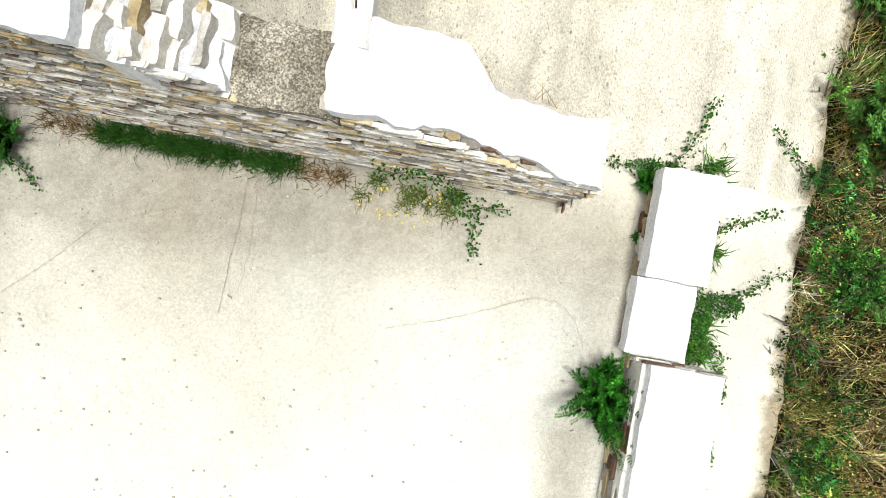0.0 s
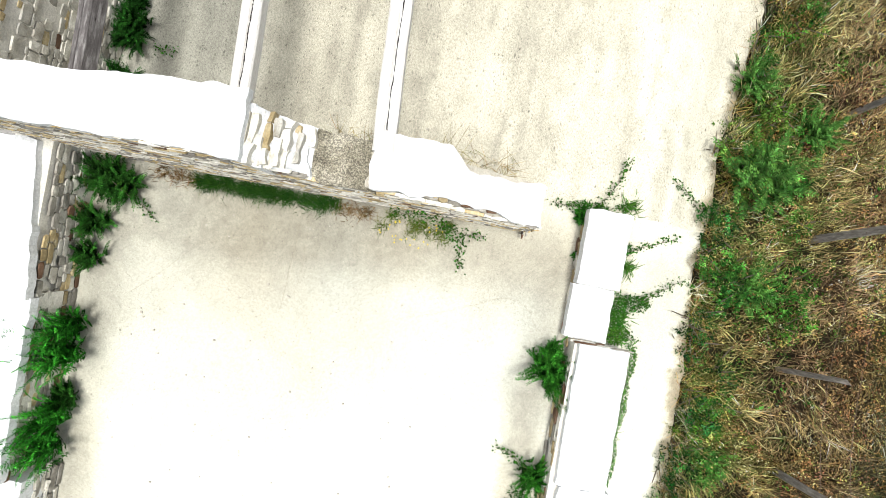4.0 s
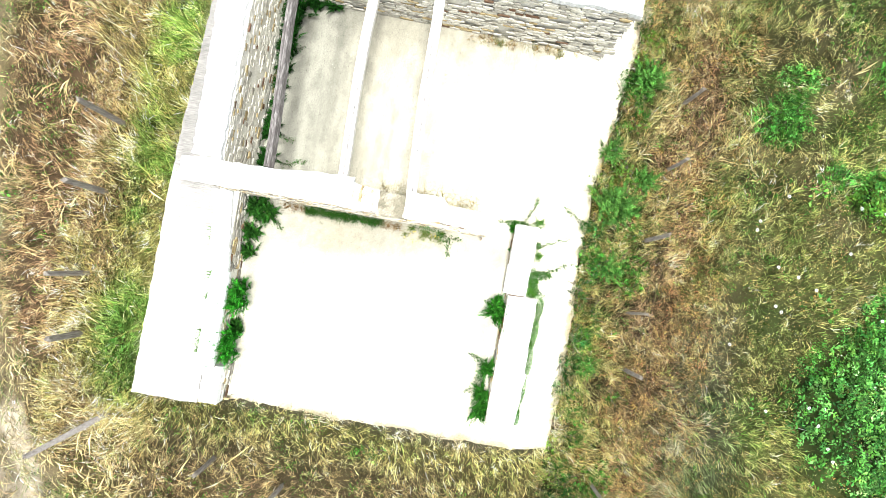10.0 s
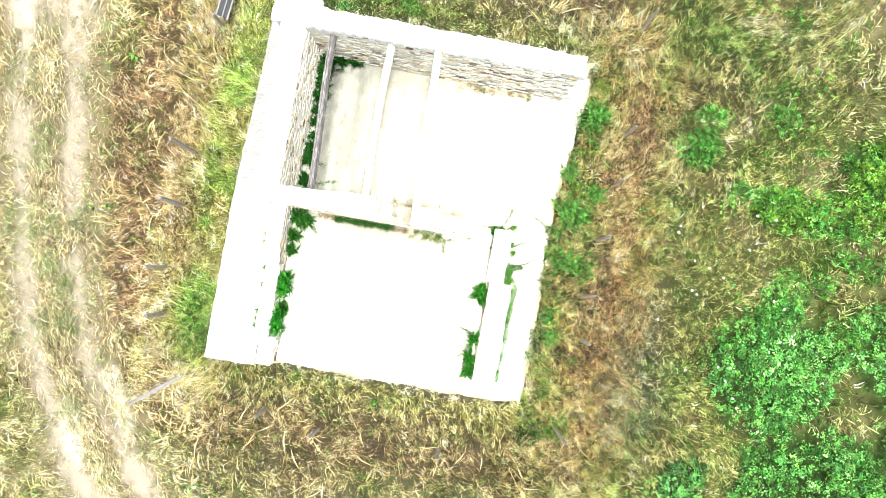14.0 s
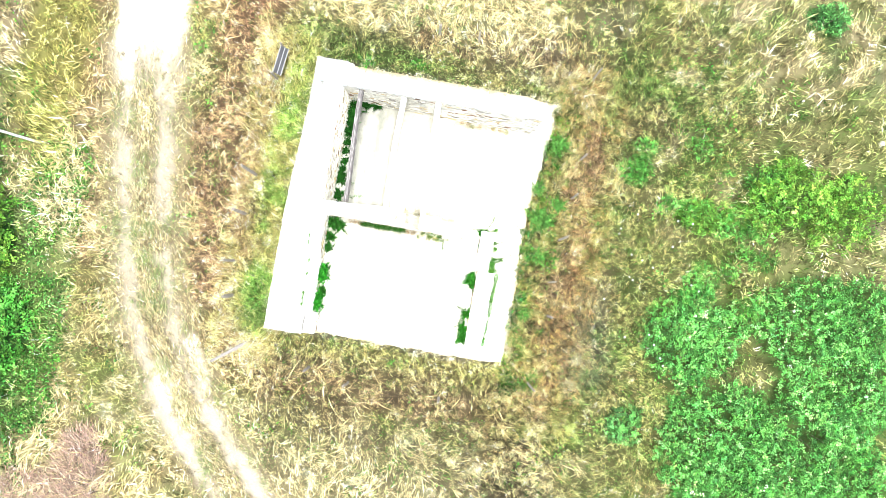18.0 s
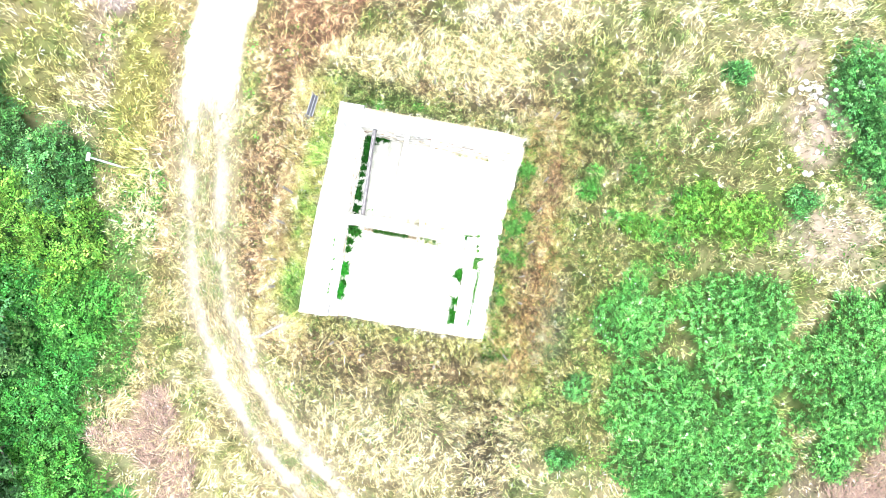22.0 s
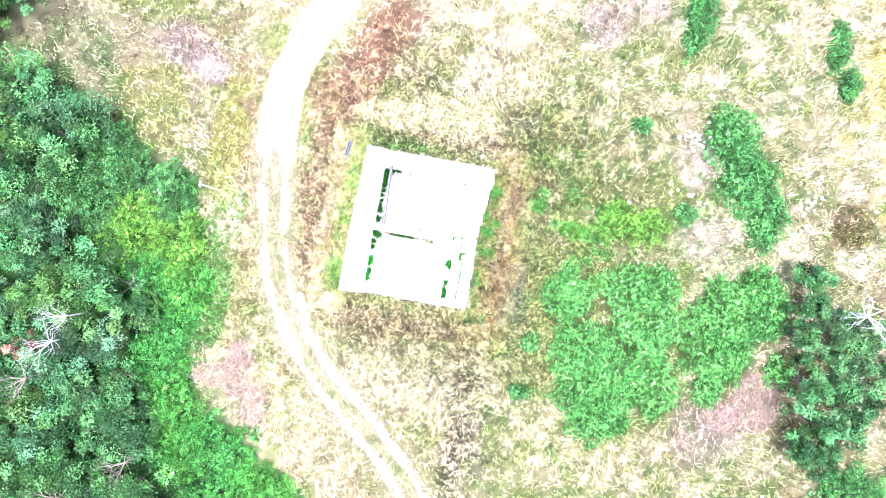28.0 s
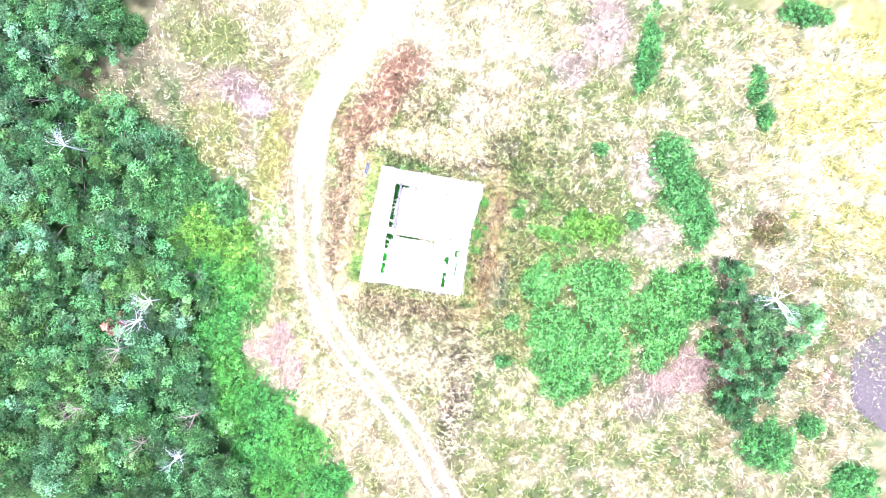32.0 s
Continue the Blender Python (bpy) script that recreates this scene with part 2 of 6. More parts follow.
def drop(x):
    """How far the open strip east of the low wall falls away."""
    return 0.45 * smooth(8.75, 9.85, x)


def house_distance(x, y):
    """Metres outside the slab."""
    return np.hypot(np.maximum(np.maximum(-0.2 + 0.2 * smooth(4.5, 10.5, y) - x, x - (9.8 + 0.1 * smooth(4.6, 2.6, y) + 0.36 * smooth(5.8, 9.4, y) + 0.1 * smooth(9.6, 10.6, y))), 0), np.maximum(np.maximum(-0.06 - y, y - 11.3), 0))


# thickets as middle, half widths and height
THICKETS = ((17.0, 2.2, 1.5, 2.2, 0.9), (18.6, 2.6, 1.1, 1.6, 0.7), (22.2, 3.6, 2.2, 2.6, 1.1), (24.3, 4.2, 1.9, 1.9, 1.0), (25.2, 1.2, 1.6, 2.2, 1.0), (19.5, -1.4, 2.6, 2.6, 1.1), (22.8, -1.0, 2.8, 2.6, 1.2), (20.6, -4.4, 3.0, 2.4, 1.0), (21.6, -6.6, 2.6, 2.0, 0.9), (25.2, -3.6, 2.4, 2.6, 1.0),
            (28.4, 1.0, 1.9, 2.8, 1.2), (30.2, 3.8, 2.6, 2.6, 1.4), (31.0, 0.2, 2.2, 2.6, 1.4), (29.8, -2.8, 1.5, 1.7, 0.9), (33.2, 3.6, 2.0, 2.6, 1.6), (32.4, 6.0, 2.0, 1.4, 1.2), (34.9, -0.6, 1.1, 1.4, 1.0))
THICKETS_NORTH = ((20.8, 8.9, 2.4, 1.7, 1.3), (23.2, 9.0, 1.5, 1.7, 1.3), (17.2, 7.5, 1.3, 0.7, 0.6), (25.7, 10.5, 1.3, 1.0, 0.9), (28.0, 17.0, 2.2, 2.5, 1.7), (30.0, 14.0, 2.7, 2.6, 1.5), (31.9, 11.2, 2.0, 2.6, 1.3), (21.0, 16.8, 1.0, 0.7, 0.6), (15.3, -1.7, 0.9, 0.9, 0.5), (15.0, -5.6, 1.0, 0.8, 0.5))
THICKETS_FAR = ((42.2, -9.4, 2.7, 2.5, 2.0), (46.3, -6.8, 1.4, 1.3, 1.0), (38.9, 33.6, 2.6, 1.4, 1.2), (35.4, 25.6, 1.0, 2.2, 0.8), (36.6, 22.9, 0.9, 1.4, 0.8), (24.0, 27.0, 1.2, 4.5, 0.7), (51.5, -11.5, 2.5, 2.0, 1.0))
THICKETS_WEST = ((-14.2, 4.8, 2.2, 2.6, 2.4), (-16.5, 1.5, 2.6, 3.2, 2.4), (-13.2, 1.2, 2.0, 2.6, 1.8), (-14.6, -2.0, 2.4, 3.0, 1.9), (-12.0, -2.2, 2.1, 2.2, 1.6), (-13.0, -6.5, 2.2, 3.6, 1.7), (-11.6, -11.0, 2.3, 3.0, 1.6), (-7.6, -14.0, 3.0, 2.3, 1.6), (-3.6, -17.2, 3.2, 2.4, 1.6), (0.0, -20.5, 2.6, 2.2, 1.5), (-10.6, -15.0, 2.6, 2.4, 1.9), (-6.5, -18.6, 3.2, 2.6, 1.9), (-18.3, 6.2, 2.6, 2.2, 2.6), (-20.2, 8.2, 2.2, 1.6, 2.2), (-13.6, -12.6, 1.8, 2.2, 1.8), (-12.6, -16.0, 1.9, 1.9, 1.8), (-17.3, -2.2, 2.2, 2.6, 2.2), (-21.4, 4.8, 2.4, 2.6, 2.6), (-22.6, 8.6, 2.2, 2.0, 2.4), (-19.6, 2.6, 2.2, 2.2, 2.5), (-24.6, 9.6, 2.4, 1.9, 2.3), (-27.5, 11.4, 2.2, 1.6, 2.2), (-4.6, -21.6, 2.6, 2.2, 1.7), (-0.6, -23.2, 2.4, 1.8, 1.6), (-26.8, 20.2, 1.8, 1.8, 2.0))
STRIP_Y = (-36, -21, -18.7, -15, -12.5, -10.6, -5.9, -2.7, 0.5, 2.9, 6.1, 7.7, 9.5, 11, 12.8, 14.2, 15.3, 18, 27)
STRIP_X = (2, 0.3, -0.5, -1.4, -4, -9.0, -10.6, -9.7, -11.0, -11.7, -12.7, -15, -19.5, -22.5, -27.5, -33, -28, -25, -24)


def scrub_cover(x, y):
    """1 inside a thicket."""
    best = np.zeros(np.shape(x))
    for cx, cy, rx, ry, _ in THICKETS + THICKETS_NORTH + THICKETS_FAR + THICKETS_WEST:
        near = (np.abs(x - cx) < rx * 1.3) & (np.abs(y - cy) < ry * 1.3)
        q = np.hypot((x[near] - cx) / rx, (y[near] - cy) / ry) + (fbm(x[near] * 0.9, y[near] * 0.9, 55) - 0.5) * 0.5
        best[near] = np.maximum(best[near], 1 - smooth(0.72, 1.0, q))
    return best


def stony(x, y):
    """Bare pale ground with few plants."""
    best = np.zeros(np.shape(x))
    for k, (cx, cy, rx, ry) in enumerate(((27.3, 8.6, 1.9, 1.5), (25.9, 14.4, 1.4, 1.6), (-13.3, 15.2, 1.2, 1.0), (20.0, 27.5, 1.8, 2.8), (38.5, 14.5, 0.9, 1.8), (24.2, 18.6, 0.9, 1.5))):
        near = (np.abs(x - cx) < rx * 2) & (np.abs(y - cy) < ry * 2)
        best[near] = np.maximum(best[near], blob(x[near], y[near], cx, cy, rx, ry, 0, 160 + k, 0.6) * smooth(0.3, 0.6, fbm(x[near] * 2.1, y[near] * 2.1, 170 + k)))
    return best


def track_bare(d, s, x, y):
    """How bare the track is: both ruts and, in the north, all of it."""
    wave = 0.5 * (fbm(x * 1.1, y * 1.1, 87) - 0.5)
    rut = 1 - smooth(0.1, 0.62, np.abs(d - 0.8) + 0.9 * wave + 0.5 * (fbm(x * 4, y * 4, 89) - 0.5))
    broad = (1 - smooth(1.2, 1.7, d + wave)) * (1 - smooth(0.36, 0.42, s))
    patchy = np.interp(s, (0.36, 0.42, 0.58, 0.7, 0.8), (0.85, 0.36, 0.32, 0.68, 0.75)) + 0.45 * smooth(0.4, 0.62, fbm(x * 0.7, y * 0.7, 88) + 0.08)
    return np.clip(np.maximum(rut * patchy, broad * 0.98), 0, 1)


def cover(x, y):
    """Colour of what grows or lies at a place."""
    col = np.empty(np.shape(x) + (3,))
    a, b, c = fbm(x * 0.22, y * 0.22, 1), fbm(x * 0.6, y * 0.6, 2), fbm(x * 1.9, y * 1.9, 3)

    def lay(tone, w):
        nonlocal col
        w = np.clip(w, 0, 1)[..., None]
        col = col * (1 - w) + np.array(tone) * w
    col[...] = STRAW
    lay(OLIVE, smooth(0.42, 0.6, b) * 0.85)
    lay(PALE, smooth(0.5, 0.68, a * 0.5 + c * 0.5) * 0.9)
    lay(BROWN, smooth(0.55, 0.7, fbm(x * 0.5, y * 0.5, 8)) * np.where(y < -4, 0.25, 0.6))
    d, s = track_distance(x, y)
    h = house_distance(x, y)
    lay((0.36, 0.3, 0.19), smooth(5, 15, h) * smooth(0.3, 0.55, c * 0.5 + a * 0.5) * 0.5)
    lay((0.31, 0.255, 0.15), smooth(-8.5, -10, x) * smooth(3, 7, y) * smooth(0.35, 0.5, fbm(x * 0.7, y * 0.7, 37)) * 0.6)
    lay((0.2, 0.2, 0.072), smooth(11.8, 13.0, x) * smooth(19, 16, x) * (y < 13) * (0.5 + 0.3 * smooth(5, 2, y)))
    # north-east meadow is pale and yellow
    lay(PALE, smooth(14, 26, y + 0.25 * x + 6 * (a - 0.5)) * 0.6)
    lay((0.16, 0.185, 0.05), smooth(0.5, 0.64, fbm(x * 0.45, y * 0.45, 38)) * smooth(10, 16, y + 0.3 * x) * 0.5)
    lay((0.46, 0.38, 0.1), blob(x, y, 48, 24, 10, 13, 20, 4) * 0.85)
    lay(PALE, smooth(-3.5, -8, y + 3 * (a - 0.5)) * smooth(0.38, 0.6, b * 0.5 + c * 0.5) * (x > -6) * 0.6)
    lay((0.15, 0.175, 0.045), smooth(0.52, 0.62, fbm(x * 0.6, y * 0.6, 98)) * smooth(-5, -8, y) * (x > -4) * 0.6)
    lay(PALE, blob(x, y, 4, -6.5, 6, 1.8, -5, 25) * 0.7)
    lay((0.5, 0.41, 0.2), blob(x, y, 4.6, 14.3, 6.0, 1.7, 6, 5) * 0.9)
    lay((0.48, 0.4, 0.22), blob(x, y, 12, 18.5, 5, 1.6, 20, 53) * 0.7)
    lay((0.5, 0.43, 0.26), smooth(0.54, 0.62, fbm(x * 0.35 + y * 0.12, y * 0.6 - x * 0.1, 54)) * smooth(14, 20, y + 0.45 * x) * 0.8)
    lay((0.44, 0.375, 0.2), smooth(0.53, 0.62, fbm(x * 0.4, y * 0.55, 56)) * smooth(-4, -7, y) * (x > 0) * 0.5)
    lay(OLIVE, smooth(0.5, 0.62, fbm(x * 0.8, y * 0.8, 36)) * (x > 12) * (x < 34) * 0.7)
    lay((0.28, 0.235, 0.08), blob(x, y, -0.9, 5.5, 0.9, 6.5, 0, 27) * 0.8)
    lay((0.2, 0.2, 0.05), blob(x, y, -17, 10.8, 3.0, 4.0, 0, 28) * 0.7)
    lay((0.14, 0.17, 0.04), blob(x, y, -18.8, 20.7, 4, 2.5, 0, 29) * 0.7)
    lay((0.19, 0.165, 0.125), blob(x, y, 13.2, 2.2, 1.1, 2.6, 0, 30) * 0.7)
    lay(RUST, blob(x, y, 0.6, 21.5, 2.2, 2.6, -20, 31) * 0.85)
    lay(RUST, blob(x, y, -8.9, 6.5, 0.8, 5.5, 5, 32) * 0.7)
    lay(PINK, blob(x, y, -15.5, 16.9, 2.4, 1.8, 0, 33) * 0.7)
    lay(BROWN, blob(x, y, 9.5, -3.2, 1.6, 1.0, 0, 34) * 0.5)
    lay((0.28, 0.2, 0.13), blob(x, y, 10.6, -10.8, 0.9, 2.2, 0, 35) * 0.6)
    lay(PINK, blob(x, y, 16.9, 24.1, 1.8, 1.6, 0, 36) * 0.7)
    lay(PINK, blob(x, y, 26.4, 14.4, 1.2, 1.8, 0, 37) * 0.8)
    lay((0.3, 0.19, 0.13), blob(x, y, 47.5, -2.9, 1.2, 2.0, 0, 38) * 0.8)
    # brown strips along the fence and the track
    fence = np.abs(np.maximum(np.abs(x - 4.9) - 6.6, np.abs(y - 5.7) - 7.3))
    lay(BROWN, (1 - smooth(0.3, 1.0, fence)) * smooth(0.4, 0.6, c * 0.6 + b * 0.4) * 0.75 * (x > -3))
    lay(BROWN, blob(x, y, 12.0, 5.5, 0.7, 7.5, -3, 26))
    lay(RUST, blob(x, y, -3.5, 6.0, 1.4, 7.5, 0, 6) * 0.9)
    lay((0.212, 0.12, 0.068), blob(x, y, -2.0, 16.6, 1.9, 5.2, -24, 7) * 0.95)
    lay((0.212, 0.12, 0.068), blob(x, y, 0.2, 20.6, 1.9, 3.2, -30, 57) * 0.9)
    lay(BROWN, blob(x, y, 3.5, -2.2, 5.5, 0.9, -5, 8) * 0.4)
    lay(RUST, blob(x, y, -10.6, 10.5, 1.4, 6.5, 0, 9) * 0.65)
    lay(PINK, blob(x, y, -13.3, 15.2, 1.7, 1.4, 0, 10))
    lay(DUST, blob(x, y, -13.3, 15.2, 0.9, 0.8, 0, 11))
    lay((0.36, 0.3, 0.17), blob(x, y, -10.3, 4.6, 1.6, 2.2, 0, 12) * 0.7)
    lay((0.33, 0.26, 0.2), blob(x, y, 27.3, 8.6, 2.2, 1.7, 0, 13) * 0.9)
    lay((0.3, 0.235, 0.18), blob(x, y, 25.8, 15.0, 1.6, 2.2, 20, 14) * 0.8)
    lay(PINK, blob(x, y, 19.5, 29, 2.5, 4, 0, 15) * 0.7)
    lay(BROWN, blob(x, y, 38.9, 11.6, 1.8, 2.0, 0, 16) * 0.9)
    lay(PINK, blob(x, y, 11.5, -9, 1.0, 4.5, 25, 17) * 0.35)
    lay(PINK, blob(x, y, 30, -6, 3, 3, 0, 18) * 0.6)
    lay((0.23, 0.235, 0.05), blob(x, y, -11.0, 9.5, 1.6, 5.5, 0, 43) * 0.7)
    lay((0.07, 0.15, 0.03), blob(x, y, -11.2, -1.5, 2.4, 5.0, 10, 44) * 0.7)
    lay(GREEN, blob(x, y, -0.8, 1.2, 0.7, 1.6, 0, 45) * 0.6)
    lay((0.15, 0.15, 0.055), blob(x, y, 19.5, 14, 8, 6, 0, 46) * smooth(0.35, 0.55, fbm(x * 0.9, y * 0.9, 39)) * 0.8)
    lay((0.29, 0.235, 0.125), smooth(-0.4, -1.2, y) * smooth(-5.5, -4, y) * (x > -2) * (x < 12) * smooth(0.35, 0.5, fbm(x * 1.3, y * 1.3, 40)) * 0.6)
    # green floor under thickets and wood, with the shade of their gaps painted in
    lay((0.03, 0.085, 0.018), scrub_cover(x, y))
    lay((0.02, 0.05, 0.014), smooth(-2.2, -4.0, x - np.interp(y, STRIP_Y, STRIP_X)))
    lay((0.25, 0.165, 0.085), smooth(-0.7, -1.3, y) * smooth(-3.3, -2.4, y) * smooth(-2.4, -1.6, x) * smooth(11, 8, x) * (0.3 + 0.45 * smooth(0.4, 0.6, b)))
    lay((0.36, 0.31, 0.165), smooth(-2.9, -4.0, y + 1.2 * (b - 0.5)) * smooth(-10, -8, y) * (x > -1) * smooth(15, 13, x) * (0.25 + 0.6 * smooth(0.42, 0.58, fbm(x * 0.9, y * 0.9, 97))))
    lay((0.42, 0.33, 0.13), smooth(0.1, -0.15, y) * smooth(-1.2, -0.6, y) * (x > -1) * (x < 10) * 0.75)
    lay((0.075, 0.15, 0.03), blob(x, y, -0.75, 0.7, 0.75, 1.3, 0, 47) * 0.75)
    lay((0.095, 0.18, 0.03), blob(x, y, -0.6, 6.2, 0.7, 5.2, 0, 48) * smooth(0.36, 0.5, fbm(x * 1.1, y * 1.1, 49)) * 0.9)
    # greener close to the slab, and around the scrub
    lay(OLIVE, (1 - smooth(0.3, 1.7, h + 1.4 * (b - 0.5))) * 0.35 * (x > 0))
    lay(GREEN, (1 - smooth(0.2, 1.6, h + 2.2 * (fbm(x * 0.8, y * 0.8, 31) - 0.35))) * 0.35 * (1 - 0.6 * smooth(9.5, 10, x)))
    lay(GREEN, blob(x, y, 1.5, 12.4, 3.5, 0.9, -8, 19) * 0.6)
    lay(GREEN, smooth(0.55, 0.68, fbm(x * 1.1, y * 1.1, 33)) * 0.5 * (x > 12.5))
    lay(OLIVE, blob(x, y, 23, 3, 9, 9, 0, 20) * 0.5)
    lay(GREEN, blob(x, y, -22, -8, 10, 24, 14, 21) * 0.8)
    lay(GREEN, smooth(-21, -25, x) * smooth(9, 6, y) * 0.8)
    lay((0.28, 0.235, 0.125), (1 - smooth(1.4, 2.4, d + 1.3 * (c - 0.5))) * smooth(0.3, 0.38, s) * 0.6)
    lay((0.27, 0.228, 0.122), 1 - smooth(0.8, 1.5, d + 0.8 * (c - 0.5)))
    lay((0.5, 0.43, 0.33), (1 - smooth(-0.05, 0.22, h + 0.35 * (c - 0.5))) * 0.7)
    tufts = np.exp(1.0 * (vnoise(x * 2.1 + y * 1.3, y * 2.6 - x, 66) - 0.5) + 1.3 * (vnoise(x * 6.1 + y * 3, y * 3.7 - x * 2, 67) - 0.5) + 1.2 * (vnoise(x * 9.7 - y * 4, y * 6.3 + x * 3, 68) - 0.5) - 0.1)
    return np.clip(col * (1 + (tufts - 1) * smooth(0.1, 0.6, h) * (0.6 - 0.35 * smooth(4, 14, h)) + 0.3 * smooth(0.5, -0.5, x) * smooth(-12, -9, x))[..., None], 0.004, 0.5)


def lie(x, y):
    """Height of the ground."""
    h = house_distance(x, y)
    bumps = (fbm(x * 0.35, y * 0.35, 40) - 0.5) * 0.35 * smooth(0.5, 6, h) + (fbm(x * 2.2, y * 2.2, 41) - 0.5) * 0.09
    inside = ((x > 0.1) & (x < 9.7) & (y > 0.15) & (y < 11.2))
    hollow = drop(x) * (1 - smooth(11.8, 15.5, x)) * smooth(-3.0, -0.3, y) * (1 - smooth(11.6, 14, y))
    return np.where(inside, -0.35 - drop(x), -0.09 - hollow + bumps + 0.02 * smooth(0, 2, h))


# ---- ground: one sheet to the horizon ----
def ground():
    far = np.array((60, 75, 100, 150, 230, 360, 600, 1100))
    gx = np.concatenate((-far[::-1] + 12, np.arange(-46, 64.1, 0.4), far + 12))
    gy = np.concatenate((-far[::-1] + 18, np.arange(-36, 44.1, 0.4), far))
    x, y = np.meshgrid(gx, gy)
    v = np.stack((x, y, lie(x, y)), -1).reshape(-1, 3)
    w, hgt = len(gx), len(gy)
    i = (np.arange(hgt - 1)[:, None] * w + np.arange(w - 1)[None]).ravel()
    f = np.stack((i, i + 1, i + w + 1, i + w), 1)
    # darker than its cover, painting the shade between blades, deepest near the slab
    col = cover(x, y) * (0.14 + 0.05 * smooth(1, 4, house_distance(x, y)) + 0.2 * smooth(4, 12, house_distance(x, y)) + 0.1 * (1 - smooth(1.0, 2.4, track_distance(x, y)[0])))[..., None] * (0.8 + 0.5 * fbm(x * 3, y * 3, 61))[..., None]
    bare = (stony(x, y) * (0.6 + 0.8 * fbm(x * 2.5, y * 2.5, 62)))[..., None]
    col = col * (1 - np.clip(bare, 0, 1)) + np.array((0.19, 0.145, 0.108)) * np.clip(bare, 0, 1)
    # deeper painted shade in the soil along the eastern verge
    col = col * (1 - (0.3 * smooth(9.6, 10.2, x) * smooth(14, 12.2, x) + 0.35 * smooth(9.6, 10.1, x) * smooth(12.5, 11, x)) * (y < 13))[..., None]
    away = smooth(45, 75, np.hypot(x - 8, y - 5))[..., None]
    col = col * (1 - away) + np.array((0.1, 0.09, 0.045)) * away
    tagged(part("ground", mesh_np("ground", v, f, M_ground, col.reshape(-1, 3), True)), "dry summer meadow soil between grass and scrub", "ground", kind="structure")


ground()


def track():
    n, half, cols = 500, 2.0, 29
    q = np.linspace(0, len(LINE_X) - 1, n)
    cx, cy = np.interp(q, np.arange(len(LINE_X)), LINE_X), np.interp(q, np.arange(len(LINE_Y)), LINE_Y)
    tx, ty = np.gradient(cx), np.gradient(cy)
    ln = np.hypot(tx, ty)
    nx, ny = -ty / ln, tx / ln
    s = q / (len(LINE_X) - 1)
    u = np.linspace(-1, 1, cols)
    wide = np.interp(s, (0, 0.25, 0.36, 0.5, 0.62, 0.8, 1), (1.7, 1.75, 2.0, 2.1, 2.0, 1.9, 1.8))
    edge = 1 + 0.45 * (fbm(s * 60, s * 0 + 3, 71) - 0.5)
    off = u[None] * (wide * edge)[:, None] * half / 1.9
    x, y = cx[:, None] + nx[:, None] * off, cy[:, None] + ny[:, None] * off
    rut = np.exp(-((np.abs(off) - 0.75) / 0.36) ** 2)
    z = lie(x, y) + 0.07 - 0.03 * rut - 0.12 * smooth(0.7, 1.0, np.abs(u))[None]
    dist = np.abs(off)
    along = np.broadcast_to(s[:, None], x.shape)
    bare = track_bare(dist, along, x, y)
    white = blob(x, y, -4.0, -3.5, 0.35, 1.0, 25, 41) + blob(x, y, -2.75, -2.2, 0.3, 1.1, 28, 42)
    bare = np.clip(bare + white, 0, 1)
    sand = np.array((0.24, 0.208, 0.16)) + np.array((0.16, 0.145, 0.125)) * (1 - smooth(0.33, 0.42, s))[:, None, None]
    sand = sand * (0.85 + 0.3 * fbm(x * 4, y * 4, 79) + 0.7 * white)[..., None]
    litter = np.array((0.125, 0.102, 0.06)) * (0.7 + 0.6 * fbm(x * 5, y * 5, 78))[..., None]
    edge_in = (1 - smooth(0.6, 1.0, np.abs(u)[None] + 0.5 * (fbm(x * 2, y * 2, 76) - 0.5)))[..., None]
    verge = cover(x, y) * 0.4 * (1 - edge_in) + litter * edge_in
    col = verge * (1 - bare[..., None]) + sand * bare[..., None]
    i = (np.arange(n - 1)[:, None] * cols + np.arange(cols - 1)[None]).ravel()
    f = np.stack((i, i + cols, i + cols + 1, i + 1), 1)
    tagged(part("road", mesh_np("road", np.stack((x, y, z), -1).reshape(-1, 3), f, M_road, col.reshape(-1, 3), True)), "pale dusty two-rut farm track through the grass", "track", kind="structure")


track()


# ---- masonry ----
def stone_templates(count=12):
    made = []
    for k in range(count):
        r = np.random.default_rng(100 + k)
        n = 8
        ang = np.arange(n) / n * 2 * np.pi + r.uniform(-0.2, 0.2, n)
        c, s = np.cos(ang), np.sin(ang)
        rad = 1 / (np.abs(c) ** 7 + np.abs(s) ** 7) ** (1 / 7) * r.uniform(0.93, 1.06, n) * 0.5
        back = np.stack((c * rad, s * rad, np.zeros(n)), 1)
        mid = np.stack((c * rad * 0.98, s * rad * 0.98, r.uniform(0.45, 0.65, n)), 1)
        front = np.stack((c * rad * 0.9, s * rad * 0.9, r.uniform(0.75, 1.05, n)), 1)
        v = np.concatenate((back, mid, front, [[0, 0, 1.0]]))
        f = []
        for i in range(n):
            j = (i + 1) % n
            f += [(i, j, n + j), (i, n + j, n + i), (n + i, n + j, 2 * n + j), (n + i, 2 * n + j, 2 * n + i), (2 * n + i, 2 * n + j, 3 * n)]
        made.append((v, np.array(f)))
    return made


TEMPLATES = stone_templates()
STONE_MESH = [[mesh_np("stone", v, f, mt) for v, f in TEMPLATES] for mt in STONES]


